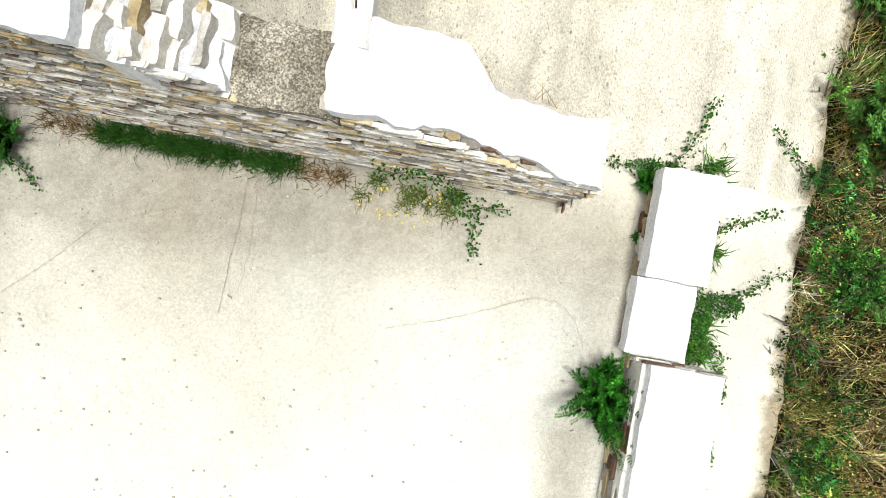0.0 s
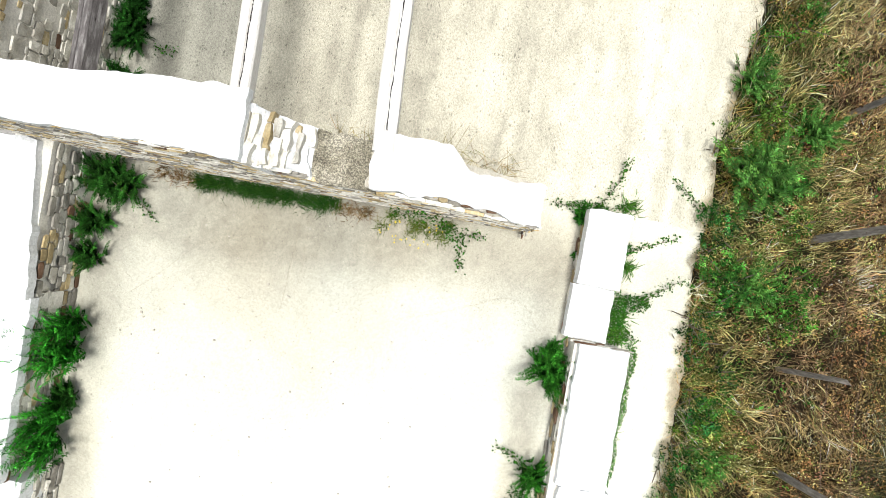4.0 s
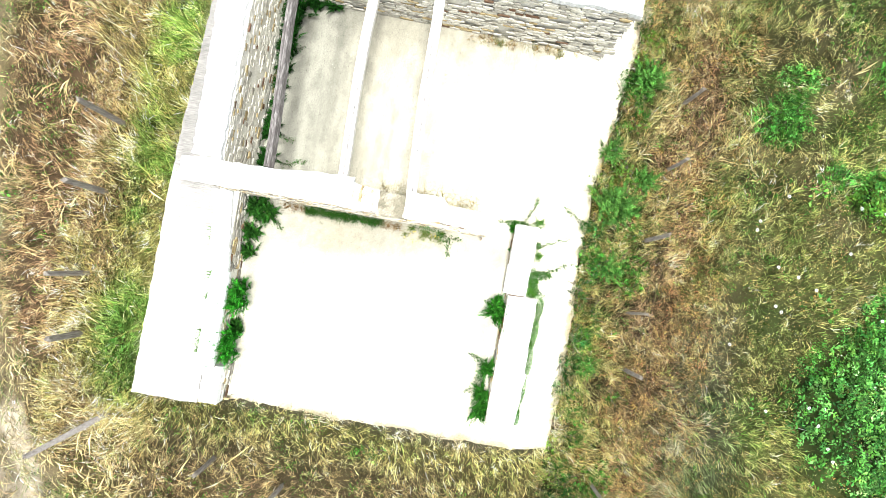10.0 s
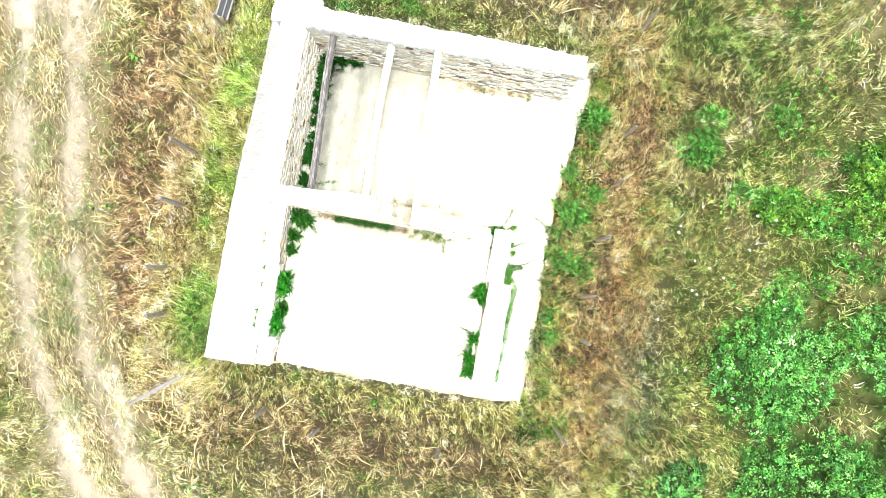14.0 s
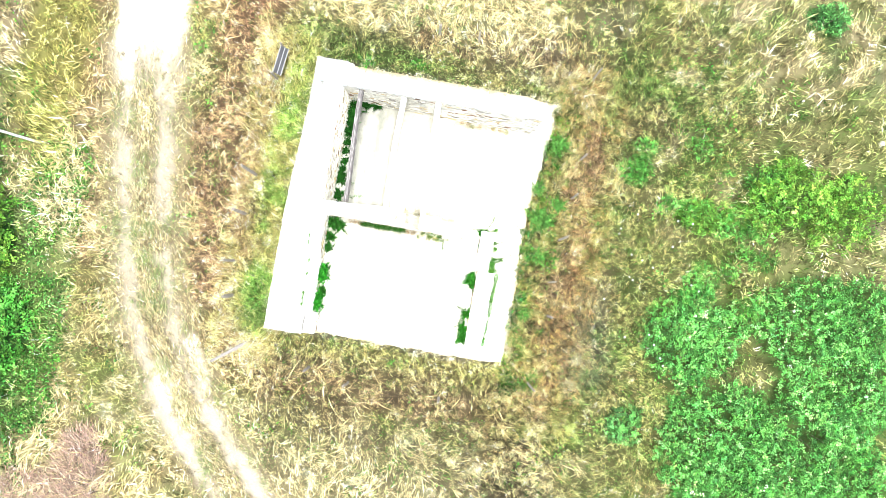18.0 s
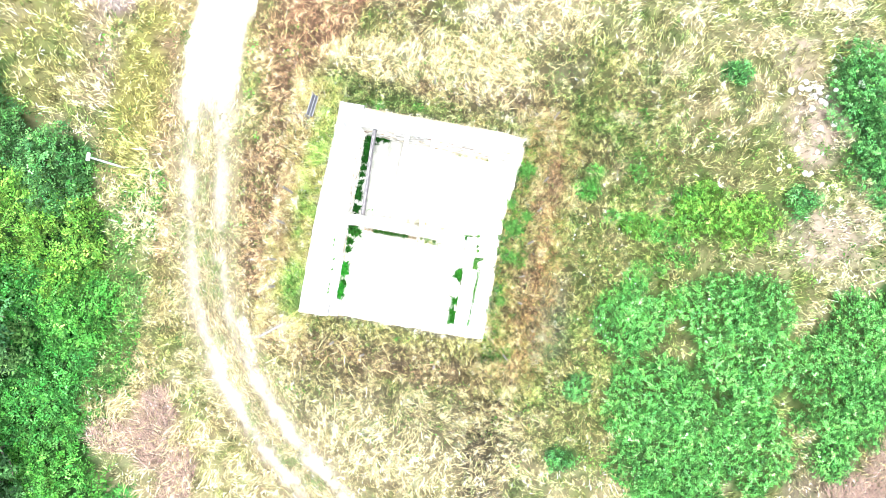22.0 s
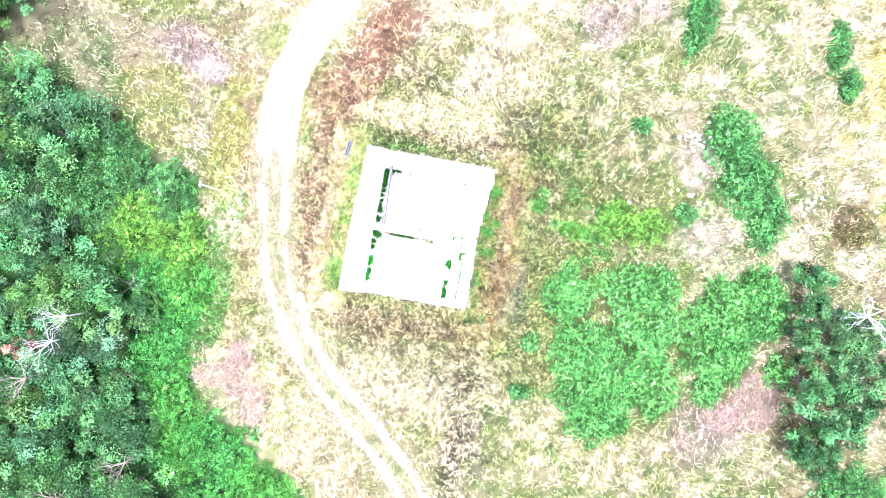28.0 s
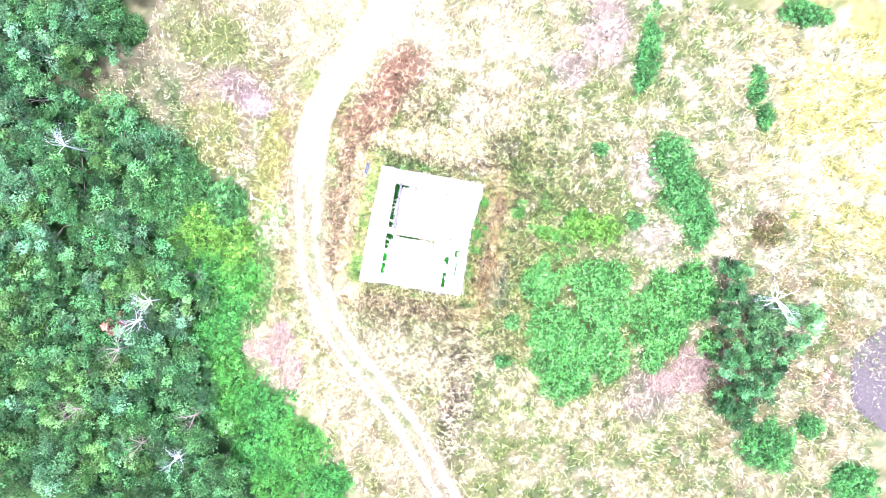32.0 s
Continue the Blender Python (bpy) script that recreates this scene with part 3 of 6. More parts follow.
def stone_face(parent, a, b, z0, top, normal, course=(0.05, 0.11), length=(0.12, 0.4), chosen=(0, 1), mix=(0.4, 0.2, 0.28, 0.12), depth=0.05, seed=1, batter=0.0, most=300, bare=0.0):
    """Courses of rough stones on the face from a to b (plan points), from z0 up to top(s); those in the chosen stretch are single pieces."""
    r = np.random.default_rng(seed)
    a, b, nrm = Vector((*a, 0)), Vector((*b, 0)), Vector((*normal, 0))
    span = (b - a).length
    along = (b - a) / span
    z, single, rest = z0, 0, [[] for _ in STONES]
    while True:
        h = r.uniform(*course)
        s = -r.uniform(0, 0.2)
        any_left = False
        while s < span:
            w = r.uniform(*length) * (0.7 + 3 * h)
            mid, hh = s + w / 2, h * r.uniform(0.8, 1.12)
            if 0 < mid < span and z + h * 0.8 < top(mid / span) and r.uniform() >= bare * (vnoise(mid * 2.5, z * 3, seed) > 0.45):
                any_left = True
                kind, tpl = int(r.choice(len(STONES), p=mix)), int(r.integers(len(TEMPLATES)))
                lean = nrm * (-batter * (z - z0))
                at = a + along * mid + lean + Vector((0, 0, z + h / 2 + r.normal(0, 0.006)))
                d = depth * r.uniform(0.55, 1.3)
                spin = r.normal(0, 0.06)
                ex = along * math.cos(spin) + Vector((0, 0, math.sin(spin)))
                ez = nrm
                ey = ez.cross(ex)
                m = Matrix(((ex.x * w * 0.97, ey.x * hh, ez.x * d, at.x), (ex.y * w * 0.97, ey.y * hh, ez.y * d, at.y), (ex.z * w * 0.97, ey.z * hh, ez.z * d, at.z), (0, 0, 0, 1)))
                if chosen[0] <= mid / span <= chosen[1] and single < most:
                    part("stone", STONE_MESH[kind][tpl], parent, m=m)
                    single += 1
                else:
                    rest[kind].append((tpl, np.array(m)))
            s += w
        z += h
        if not any_left and z > 0.3 + z0:
            break
    for kind, items in enumerate(rest):
        if items:
            vs, fs, base = [], [], 0
            for tpl, m in items:
                v, f = TEMPLATES[tpl]
                vs.append(v @ m[:3, :3].T + m[:3, 3])
                fs.append(f + base)
                base += len(v)
            ob = part("stonework", mesh_np("stonework", np.concatenate(vs), np.concatenate(fs), STONES[kind]), parent)
            ob["kind"] = "stuff"


def slab_np(x0, x1, y0, y1, top, thick, mt, name, cell=0.05, ragged=0.02, rough=0.012, round_=0.03, seed=1, shear=0.0, skew=None, paint=None):
    """A worn slab: ragged outline, uneven top at top(x, y), rounded edges, straight sides."""
    nx, ny = max(3, int((x1 - x0) / cell)), max(3, int((y1 - y0) / cell))
    u, v = np.meshgrid(np.linspace(0, 1, nx), np.linspace(0, 1, ny))
    x, y = x0 + (x1 - x0) * u, y0 + (y1 - y0) * v
    jx = (fbm(y * 7, y * 0 + seed, seed) - 0.5) * 2.8 * ragged
    kx = (fbm(y * 7, y * 0 + seed, seed + 5) - 0.5) * 2.8 * ragged
    jy = (fbm(x * 7, x * 0 + seed, seed + 9) - 0.5) * 2.8 * ragged
    ky = (fbm(x * 7, x * 0 + seed, seed + 13) - 0.5) * 2.8 * ragged
    X = x + jx * (1 - u) + kx * u + shear * (y - y0)
    Y = y + jy * (1 - v) + ky * v
    if skew is not None:
        X, Y = skew(X, Y)
    edge = np.minimum(np.minimum(u, 1 - u) * (x1 - x0), np.minimum(v, 1 - v) * (y1 - y0))
    z = top(X, Y) + (fbm(X * 5, Y * 5, seed + 21) - 0.5) * 2 * rough - round_ * np.clip(1 - edge / 0.06, 0, 1) ** 2
    V = np.stack((X, Y, z), -1).reshape(-1, 3)
    i = (np.arange(ny - 1)[:, None] * nx + np.arange(nx - 1)[None]).ravel()
    F = np.stack((i, i + 1, i + nx + 1, i + nx), 1)
    ring = np.concatenate((np.arange(nx), nx - 1 + nx * np.arange(1, ny), (ny - 1) * nx + np.arange(nx - 2, -1, -1), nx * np.arange(ny - 2, 0, -1)))
    low = V[ring].copy()
    low[:, 2] -= thick
    k, n = np.arange(len(ring)), len(ring)
    S = np.stack((ring[k], len(V) + k, len(V) + (k + 1) % n, ring[(k + 1) % n]), 1)
    V = np.concatenate((V, low))
    return mesh_np(name, V, np.concatenate((F, S)), mt, None if paint is None else paint(V[:, 0], V[:, 1]), False)


def block(x0, x1, y0, y1, z0, z1, mt, name, seed=1, rough=0.012):
    return slab_np(x0, x1, y0, y1, lambda X, Y: X * 0 + z1, z1 - z0, mt, name, cell=0.12, ragged=0.008, rough=rough, round_=0.02, seed=seed)


def level(z):
    return lambda X, Y: X * 0 + z


# floor of both rooms with the open strip beyond the low wall
def floor_skew(X, Y):
    e = smooth(8.5, 9.85, X)
    bulge = -0.02 + 0.1 * smooth(4.6, 2.6, Y) + 0.36 * smooth(5.8, 9.4, Y) + 0.1 * smooth(9.6, 10.6, Y)
    corner = np.clip(1 - np.hypot(np.maximum(X - 9.35, 0) / 0.5, np.maximum(0.45 - Y, 0) / 0.5), -1, 1)
    return X + e * (bulge + 0.2 * (fbm(Y * 1.7, Y * 0, 3) - 0.5) + 0.12 * np.minimum(corner, 0)), Y - 0.07 * smooth(1.5, 5, X) * (1 - smooth(0, 0.5, Y)) + 0.12 * (1 - smooth(0, 0.6, Y)) * (fbm(X * 1.8, X * 0, 4) - 0.5) - 0.1 * np.minimum(corner, 0)


def edge_dirt(x, y):
    """Soil and litter on the slab's rim."""
    rim = np.minimum(np.minimum(9.89 + 0.39 * smooth(5.8, 9.8, y) - x, y + 0.05), 11.35 - y)
    return smooth(0.22, 0.02, rim + 0.3 * (fbm(x * 3, y * 3, 150) - 0.5) + 0.2 * (fbm(x * 14, y * 14, 151) - 0.5))


def rub(x, y):
    """Faint scuffs and swept bands."""
    return 0.5 * fbm(x * 2.2 + y, y * 2.2 - x * 0.6, 145) + 0.5 * fbm(x * 9 + y * 5, y * 3 - x * 2, 146)


def floor_colour(x, y, k, warm):
    c = np.stack((k * (0.97 + warm), k * 0.975, k * (0.85 - warm)), -1)
    d = edge_dirt(x, y)[..., None]
    return c * (1 - 0.8 * d) + np.array((0.24, 0.19, 0.11)) * 0.8 * d


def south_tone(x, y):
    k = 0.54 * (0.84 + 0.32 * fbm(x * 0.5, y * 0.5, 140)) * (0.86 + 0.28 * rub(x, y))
    # dirt patches by the low walls, plus painted shade south of the middle wall
    dirt_shade = 0.4 * blob(x, y, 7.7, 2.0, 0.26, 1.6, 0, 61, 0.8) + 0.42 * blob(x, y, 5.0, 4.55, 3.3, 0.5, 0, 62, 0.9) + 0.22 * blob(x, y, 3.2, 4.1, 1.8, 0.9, 8, 66, 0.9) + 0.25 * blob(x, y, 1.9, 2.9, 0.3, 2.2, 0, 67, 0.9) + 0.3 * blob(x, y, 2.05, 0.7, 0.3, 0.5, 0, 63, 0.8)
    k = k * (1 - np.clip(dirt_shade, 0, 0.4) * (0.7 + 0.6 * fbm(x * 11, y * 11, 147)))
    # paler on the east strip; brighter southwards to imitate more open light
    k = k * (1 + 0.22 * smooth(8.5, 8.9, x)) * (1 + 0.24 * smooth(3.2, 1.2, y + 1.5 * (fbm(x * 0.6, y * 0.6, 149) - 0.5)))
    return floor_colour(x, y, k, 0.08 * (fbm(x * 0.8, y * 0.8, 142) - 0.5) + 0.02 + 0.08 * np.clip(dirt_shade, 0, 0.46))


def north_tone(x, y):
    streak = fbm(x * 6, y * 0.35, 143) * 0.55 + fbm(x * 1.3, y * 0.5, 144) * 0.45
    # shade beside the west, back and middle walls painted in; brighter to the east
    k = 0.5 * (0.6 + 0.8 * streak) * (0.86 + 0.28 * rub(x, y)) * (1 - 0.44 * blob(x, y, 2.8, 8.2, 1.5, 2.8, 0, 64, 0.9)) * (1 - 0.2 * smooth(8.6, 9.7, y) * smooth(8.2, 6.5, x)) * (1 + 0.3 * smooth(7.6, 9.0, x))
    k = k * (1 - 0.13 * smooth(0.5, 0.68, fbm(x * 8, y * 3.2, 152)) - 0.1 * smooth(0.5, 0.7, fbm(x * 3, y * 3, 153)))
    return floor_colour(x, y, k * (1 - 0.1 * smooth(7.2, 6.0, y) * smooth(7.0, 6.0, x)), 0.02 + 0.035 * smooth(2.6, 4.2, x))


def ledge_tone(x, y):
    # grey brushed concrete to the north, plus painted shade beside the tall walls
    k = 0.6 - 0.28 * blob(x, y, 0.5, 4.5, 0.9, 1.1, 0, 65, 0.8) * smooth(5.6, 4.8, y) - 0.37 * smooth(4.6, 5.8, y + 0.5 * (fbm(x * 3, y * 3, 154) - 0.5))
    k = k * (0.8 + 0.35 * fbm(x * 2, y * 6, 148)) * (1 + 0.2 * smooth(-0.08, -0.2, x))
    return np.stack((k * 1.0, k * 0.97, k * 0.93), -1)


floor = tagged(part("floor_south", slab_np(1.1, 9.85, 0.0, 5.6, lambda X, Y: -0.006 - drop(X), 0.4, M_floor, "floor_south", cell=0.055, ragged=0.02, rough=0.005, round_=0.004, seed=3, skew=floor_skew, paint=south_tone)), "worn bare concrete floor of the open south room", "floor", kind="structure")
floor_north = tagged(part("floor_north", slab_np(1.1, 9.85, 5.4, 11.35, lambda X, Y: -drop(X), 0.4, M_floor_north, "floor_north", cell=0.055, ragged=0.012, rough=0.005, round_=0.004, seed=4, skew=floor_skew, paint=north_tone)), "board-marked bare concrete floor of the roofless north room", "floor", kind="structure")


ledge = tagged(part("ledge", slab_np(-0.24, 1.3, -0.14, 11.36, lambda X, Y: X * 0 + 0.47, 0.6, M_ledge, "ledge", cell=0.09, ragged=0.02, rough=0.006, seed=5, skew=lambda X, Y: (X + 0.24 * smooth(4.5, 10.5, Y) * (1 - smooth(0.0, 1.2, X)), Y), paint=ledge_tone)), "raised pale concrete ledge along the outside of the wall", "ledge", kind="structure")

# middle wall between the rooms
def west_top(X, Y):
    return 2.7 + 0 * X


def east_top(x):
    return np.interp(x, (5.4, 6.1, 6.6, 7.28), (2.2, 1.95, 1.55, 1.2))


def middle_top(s):
    x = 1.22 + s * (7.26 - 1.22)
    return float(np.interp(x, (1.2, 4.4, 4.42, 4.84, 4.86, 5.44, 5.46, 6.1, 6.6, 7.28), (2.62, 2.62, 2.5, 2.05, 1.93, 1.93, 2.02, 1.82, 1.42, 1.08)))


wall_middle = tagged(part("wall_middle", block(1.16, 4.42, 4.96, 5.36, 0, 2.6, M_mortar, "wall_middle", 11)), "broken dry-laid fieldstone wall between the two rooms, tall then stepping down", "wall", kind="structure")
part("cap", slab_np(1.02, 4.42, 4.93, 5.53, west_top, 0.11, M_cap, "cap", ragged=0.02, rough=0.015, seed=12, skew=lambda X, Y: (X, Y - 0.05 * (1 - smooth(1.0, 3.4, X)) - 0.11 * smooth(5.0, 5.5, Y) * (1 - smooth(2.6, 4.2, X)))), wall_middle, "pale lime mortar capping")
part("core", block(4.38, 5.46, 4.96, 5.42, 0, 1.96, M_mortar, "core", 13), wall_middle)
part("core", slab_np(5.42, 7.24, 4.97, 5.42, lambda X, Y: east_top(X) - 0.12, 1.2, M_mortar, "core", seed=14), wall_middle)
part("core", block(5.42, 7.24, 4.97, 5.42, 0, 1.0, M_mortar, "core", 15), wall_middle)
part("sill", slab_np(4.82, 5.5, 4.92, 5.42, lambda X, Y: 1.99 + 0.02 * (X - 4.8), 0.08, M_grit, "sill", cell=0.025, ragged=0.02, rough=0.02, seed=16), wall_middle, "gritty grey concrete sill in the wall's notch")


def east_skew(X, Y):
    north = smooth(5.1, 5.4, Y)
    cut = 0.16 * smooth(6.15, 6.4, X) * (1 - 0.4 * smooth(6.7, 7.2, X)) + 0.05 * (fbm(X * 6, X * 0, 6) - 0.5)
    south = 1 - smooth(4.95, 5.2, Y)
    nib = (0.05 * smooth(0.4, 0.6, fbm(X * 2.4, X * 0, 8)) + 0.05 * fbm(X * 14, X * 0, 9)) * smooth(5.5, 5.65, X) * smooth(7.0, 6.7, X)
    return X, Y - north * cut + south * nib


part("cap", slab_np(5.46, 7.28, 4.93, 5.5, lambda X, Y: east_top(X), 0.13, M_cap, "cap", cell=0.05, ragged=0.03, rough=0.03, seed=17, skew=east_skew), wall_middle, "sloping broken pale mortar capping")
part("core", slab_np(4.36, 4.9, 4.95, 5.44, lambda X, Y: 2.6 - 1.2 * (X - 4.36), 0.5, M_cap, "core", cell=0.03, ragged=0.03, rough=0.05, seed=18), wall_middle, "crumbling white mortar on the broken end")
# stones laid bare where the capping has broken away
r_e = np.random.default_rng(78)
x0 = 5.52
while x0 < 7.0:
    w = r_e.uniform(0.05, 0.15)
    kind = int(r_e.choice(4, p=(0.5, 0.05, 0.0, 0.45)))
    part("stone", STONE_MESH[kind][int(r_e.integers(12))], wall_middle, m=pose(x0 + w / 2, 5.02 + r_e.normal(0, 0.02), float(east_top(x0 + w / 2)) - 0.12, 0, 24 if 6.1 < x0 else 10, r_e.normal(0, 8)) @ Matrix.Diagonal((w, r_e.uniform(0.06, 0.13), r_e.uniform(0.02, 0.04), 1)))
    x0 += w * 0.95
# toothed stones where the tall part breaks off
r_b = np.random.default_rng(77)
x0 = 4.36
while x0 < 4.84:
    w = r_b.uniform(0.045, 0.1)
    f = (x0 - 4.36) / 0.48
    z1 = 2.6 - 0.58 * f + r_b.normal(0, 0.015)
    y0, y1 = 4.92 + r_b.uniform(0, 0.05), 5.5 - 0.1 * f - r_b.uniform(0, 0.08)
    cuts = [0, r_b.uniform(0.2, 0.45), r_b.uniform(0.55, 0.85), 1] if r_b.uniform() < 0.6 else [0, r_b.uniform(0.3, 0.7), 1]
    for c0, c1 in zip(cuts, cuts[1:]):
        a, b, push = y0 + (y1 - y0) * c0 + 0.003, y0 + (y1 - y0) * c1, r_b.normal(0, 0.012)
        mt = (M_cap, STONES[2], M_pointing, STONES[0], STONES[1], M_cap, STONES[2], M_pointing)[int(r_b.integers(8))]
        part("broken_stone", slab_np(x0 + push, x0 + push + w * r_b.uniform(0.9, 1.15), a, b, level(z1 + r_b.normal(0, 0.03)), 0.45, mt, "broken_stone", cell=0.022, ragged=0.022, rough=0.035, round_=0.02, seed=int(r_b.integers(900)), shear=r_b.normal(0, 0.08)), wall_middle)
    x0 += w * 0.98
stone_face(wall_middle, (1.22, 4.965), (7.26, 4.965), 0.0, middle_top, (0, -1), course=(0.016, 0.05), length=(0.07, 0.34), chosen=(0.45, 0.72), seed=3, depth=0.035, most=300, mix=(0.24, 0.22, 0.5, 0.04))
stone_face(wall_middle, (7.235, 4.98), (7.235, 5.38), 0.0, lambda s: 1.06, (1, 0), chosen=(0, 1), seed=4, depth=0.02)

# tall west wall of the north room
wall_west = tagged(part("wall_west", block(1.14, 1.62, 5.4, 10.2, 0.3, 2.2, M_pointing, "wall_west", 21)), "tall fieldstone wall with a pale mortar capping", "wall", kind="structure")
part("wall_footing", block(1.16, 1.6, 5.4, 10.2, -0.1, 0.4, M_pointing, "wall_footing", 22), wall_west)
part("cap", slab_np(1.03, 1.62, 5.44, 10.1, lambda X, Y: 2.32 - 0.02 * np.sin(Y), 0.14, M_cap, "cap", ragged=0.03, rough=0.02, seed=23, shear=-0.02), wall_west, "pale lime mortar capping")
stone_face(wall_west, (1.62, 5.5), (1.62, 9.95), 0.0, lambda s: 2.26, (1, 0), course=(0.05, 0.15), length=(0.08, 0.26), chosen=(0.0, 0.5), seed=5, depth=0.02, most=300, bare=0.5, mix=(0.08, 0.1, 0.8, 0.02))

# north wall
wall_north = tagged(part("wall_north", block(0.76, 9.42, 9.9, 10.38, -0.6, 2.3, M_pointing, "wall_north", 24)), "long fieldstone back wall with a wide pale mortar top", "wall", kind="structure")
part("cap", slab_np(0.7, 9.5, 9.86, 10.42, lambda X, Y: 2.44 - 0.012 * (X - 0.7), 0.16, M_cap, "cap", ragged=0.035, rough=0.02, seed=25), wall_north, "wide pale lime mortar capping")
part("cap", slab_np(0.68, 1.95, 10.36, 10.7, level(2.4), 0.3, M_cap, "cap", ragged=0.02, rough=0.02, seed=26), wall_north)
stone_face(wall_north, (1.6, 9.87), (8.5, 9.81), 0.0, lambda s: 2.3 - 0.1 * s, (0, -1), course=(0.06, 0.12), length=(0.14, 0.36), chosen=(0.1, 0.5), seed=6, depth=0.022, batter=0.03, most=300, bare=0.4, mix=(0.14, 0.1, 0.72, 0.04))
stone_face(wall_north, (8.5, 9.81), (9.44, 9.81), -0.2, lambda s: 2.25, (0, -1), course=(0.06, 0.13), length=(0.14, 0.4), seed=27, depth=0.03, batter=0.03, bare=0.25, mix=(0.03, 0.03, 0.94, 0.0))
stone_face(wall_north, (9.43, 9.9), (9.43, 10.36), -0.3, lambda s: 2.2, (1, 0), seed=7, mix=(0.1, 0.1, 0.8, 0.0), bare=0.8, depth=0.02)

# low west wall of the south room, in three lengths
wall_low_west = tagged(part("wall_low_west", block(1.1, 1.56, 3.1, 4.95, 0.3, 0.84, M_pointing, "wall_low_west", 27)), "low fieldstone wall with pale coping in stepped lengths", "wall", kind="structure")
part("core", block(1.3, 1.64, 0.86, 3.12, 0.3, 0.78, M_pointing, "core", 28), wall_low_west)
part("core", block(1.4, 1.6, 0.1, 4.95, -0.1, 0.34, M_pointing, "core", 29), wall_low_west)
part("coping", slab_np(1.24, 1.66, 3.06, 4.9, level(0.96), 0.13, M_cap, "coping", ragged=0.02, rough=0.012, seed=31, shear=-0.12), wall_low_west)
part("coping", slab_np(0.98, 1.4, 4.66, 4.9, level(0.94), 0.1, M_cap, "coping", ragged=0.02, rough=0.012, seed=32), wall_low_west)
part("coping", slab_np(1.27, 1.68, 0.87, 3.08, level(0.9), 0.13, M_cap, "coping", ragged=0.02, rough=0.012, seed=33), wall_low_west)
part("coping", slab_np(1.42, 1.84, 0.0, 0.86, level(0.72), 0.4, M_cap, "coping", ragged=0.015, rough=0.012, seed=34), wall_low_west)
stone_face(wall_low_west, (1.66, 0.9), (1.57, 4.92), 0.0, lambda s: 0.78 + 0.06 * (s > 0.55), (1, 0), course=(0.06, 0.12), length=(0.12, 0.3), seed=8, depth=0.025, bare=0.3)
stone_face(wall_low_west, (1.82, 0.05), (1.82, 0.85), 0.0, lambda s: 0.55, (1, 0), seed=9)
stone_face(wall_low_west, (1.44, 0.02), (1.8, 0.02), 0.0, lambda s: 0.55, (0, -1), seed=10)

# low east wall of the south room: three coping blocks of different height
wall_low_east = tagged(part("wall_low_east", block(8.1, 8.6, 0.62, 3.66, 0, 0.42, M_pointing, "wall_low_east", 35)), "low fieldstone wall with three long pale coping blocks", "wall", kind="structure")
part("core", block(8.08, 8.5, 3.64, 5.34, 0, 0.2, M_mortar, "core", 36), wall_low_east)
part("coping", slab_np(8.0, 8.54, 4.4, 5.36, level(0.42), 0.2, M_cap, "coping", cell=0.05, ragged=0.012, rough=0.008, seed=37), wall_low_east)
part("coping", slab_np(7.99, 8.53, 3.7, 4.39, level(0.26), 0.16, M_cap, "coping", cell=0.05, ragged=0.014, rough=0.008, seed=38), wall_low_east)
part("coping", slab_np(8.15, 8.78, 1.9, 3.67, level(0.53), 0.16, M_cap, "coping", cell=0.05, ragged=0.012, rough=0.008, seed=39, shear=-0.006), wall_low_east)
part("coping", slab_np(8.13, 8.74, 0.56, 1.892, level(0.525), 0.16, M_cap, "coping", cell=0.05, ragged=0.014, rough=0.008, seed=40, shear=0.06), wall_low_east)
stone_face(wall_low_east, (8.08, 3.66), (8.08, 0.6), 0.0, lambda s: 0.45, (-1, 0), course=(0.06, 0.12), length=(0.12, 0.32), seed=12, depth=0.02, batter=0.1, bare=0.6, mix=(0.34, 0.26, 0.3, 0.1))
stone_face(wall_low_east, (8.05, 5.34), (8.05, 3.66), 0.0, lambda s: 0.22 if s < 0.54 else 0.09, (-1, 0), course=(0.05, 0.09), length=(0.12, 0.3), seed=13, depth=0.05, mix=(0.3, 0.3, 0.2, 0.2))
stone_face(wall_low_east, (8.14, 3.665), (8.74, 3.665), 0.2, lambda s: 0.5, (0, 1), seed=14, depth=0.03)

# cracks and a joint in the floor
def crack(pts, width=0.008, seed=1, name="crack"):
    r = np.random.default_rng(seed)
    p = np.array(pts, float)
    k = np.arange(len(p))
    q = np.linspace(0, len(p) - 1, 40 * (len(p) - 1))
    x, y = np.interp(q, k, p[:, 0]), np.interp(q, k, p[:, 1])
    x, y = x + np.cumsum(r.normal(0, 0.0035, len(q))), y + np.cumsum(r.normal(0, 0.0035, len(q)))
    tx, ty = np.gradient(x), np.gradient(y)
    ln = np.hypot(tx, ty)
    w = width * r.uniform(0.3, 1.1, len(q))
    z = np.where(y > 5.42, 0.012, 0.006)
    L = np.stack((x - ty / ln * w, y + tx / ln * w, z), 1)
    R = np.stack((x + ty / ln * w, y - tx / ln * w, z), 1)
    n = len(q)
    i = np.arange(n - 1)
    part(name, mesh_np(name, np.concatenate((L, R)), np.stack((i, i + n, i + n + 1, i + 1), 1), M_crack), floor)


crack([(5.75, 3.45), (6.4, 3.72), (7.15, 4.0), (7.4, 4.02), (7.58, 3.88), (7.66, 3.62)], 0.002, 3)
crack([(4.33, 4.9), (4.36, 4.2), (4.3, 3.3)], 0.0028, 4, "joint")
crack([(4.42, 4.75), (4.45, 4.1), (4.42, 3.6)], 0.002, 6, "joint")
crack([(2.3, 3.2), (3.1, 4.0), (3.9, 4.3)], 0.002, 5)

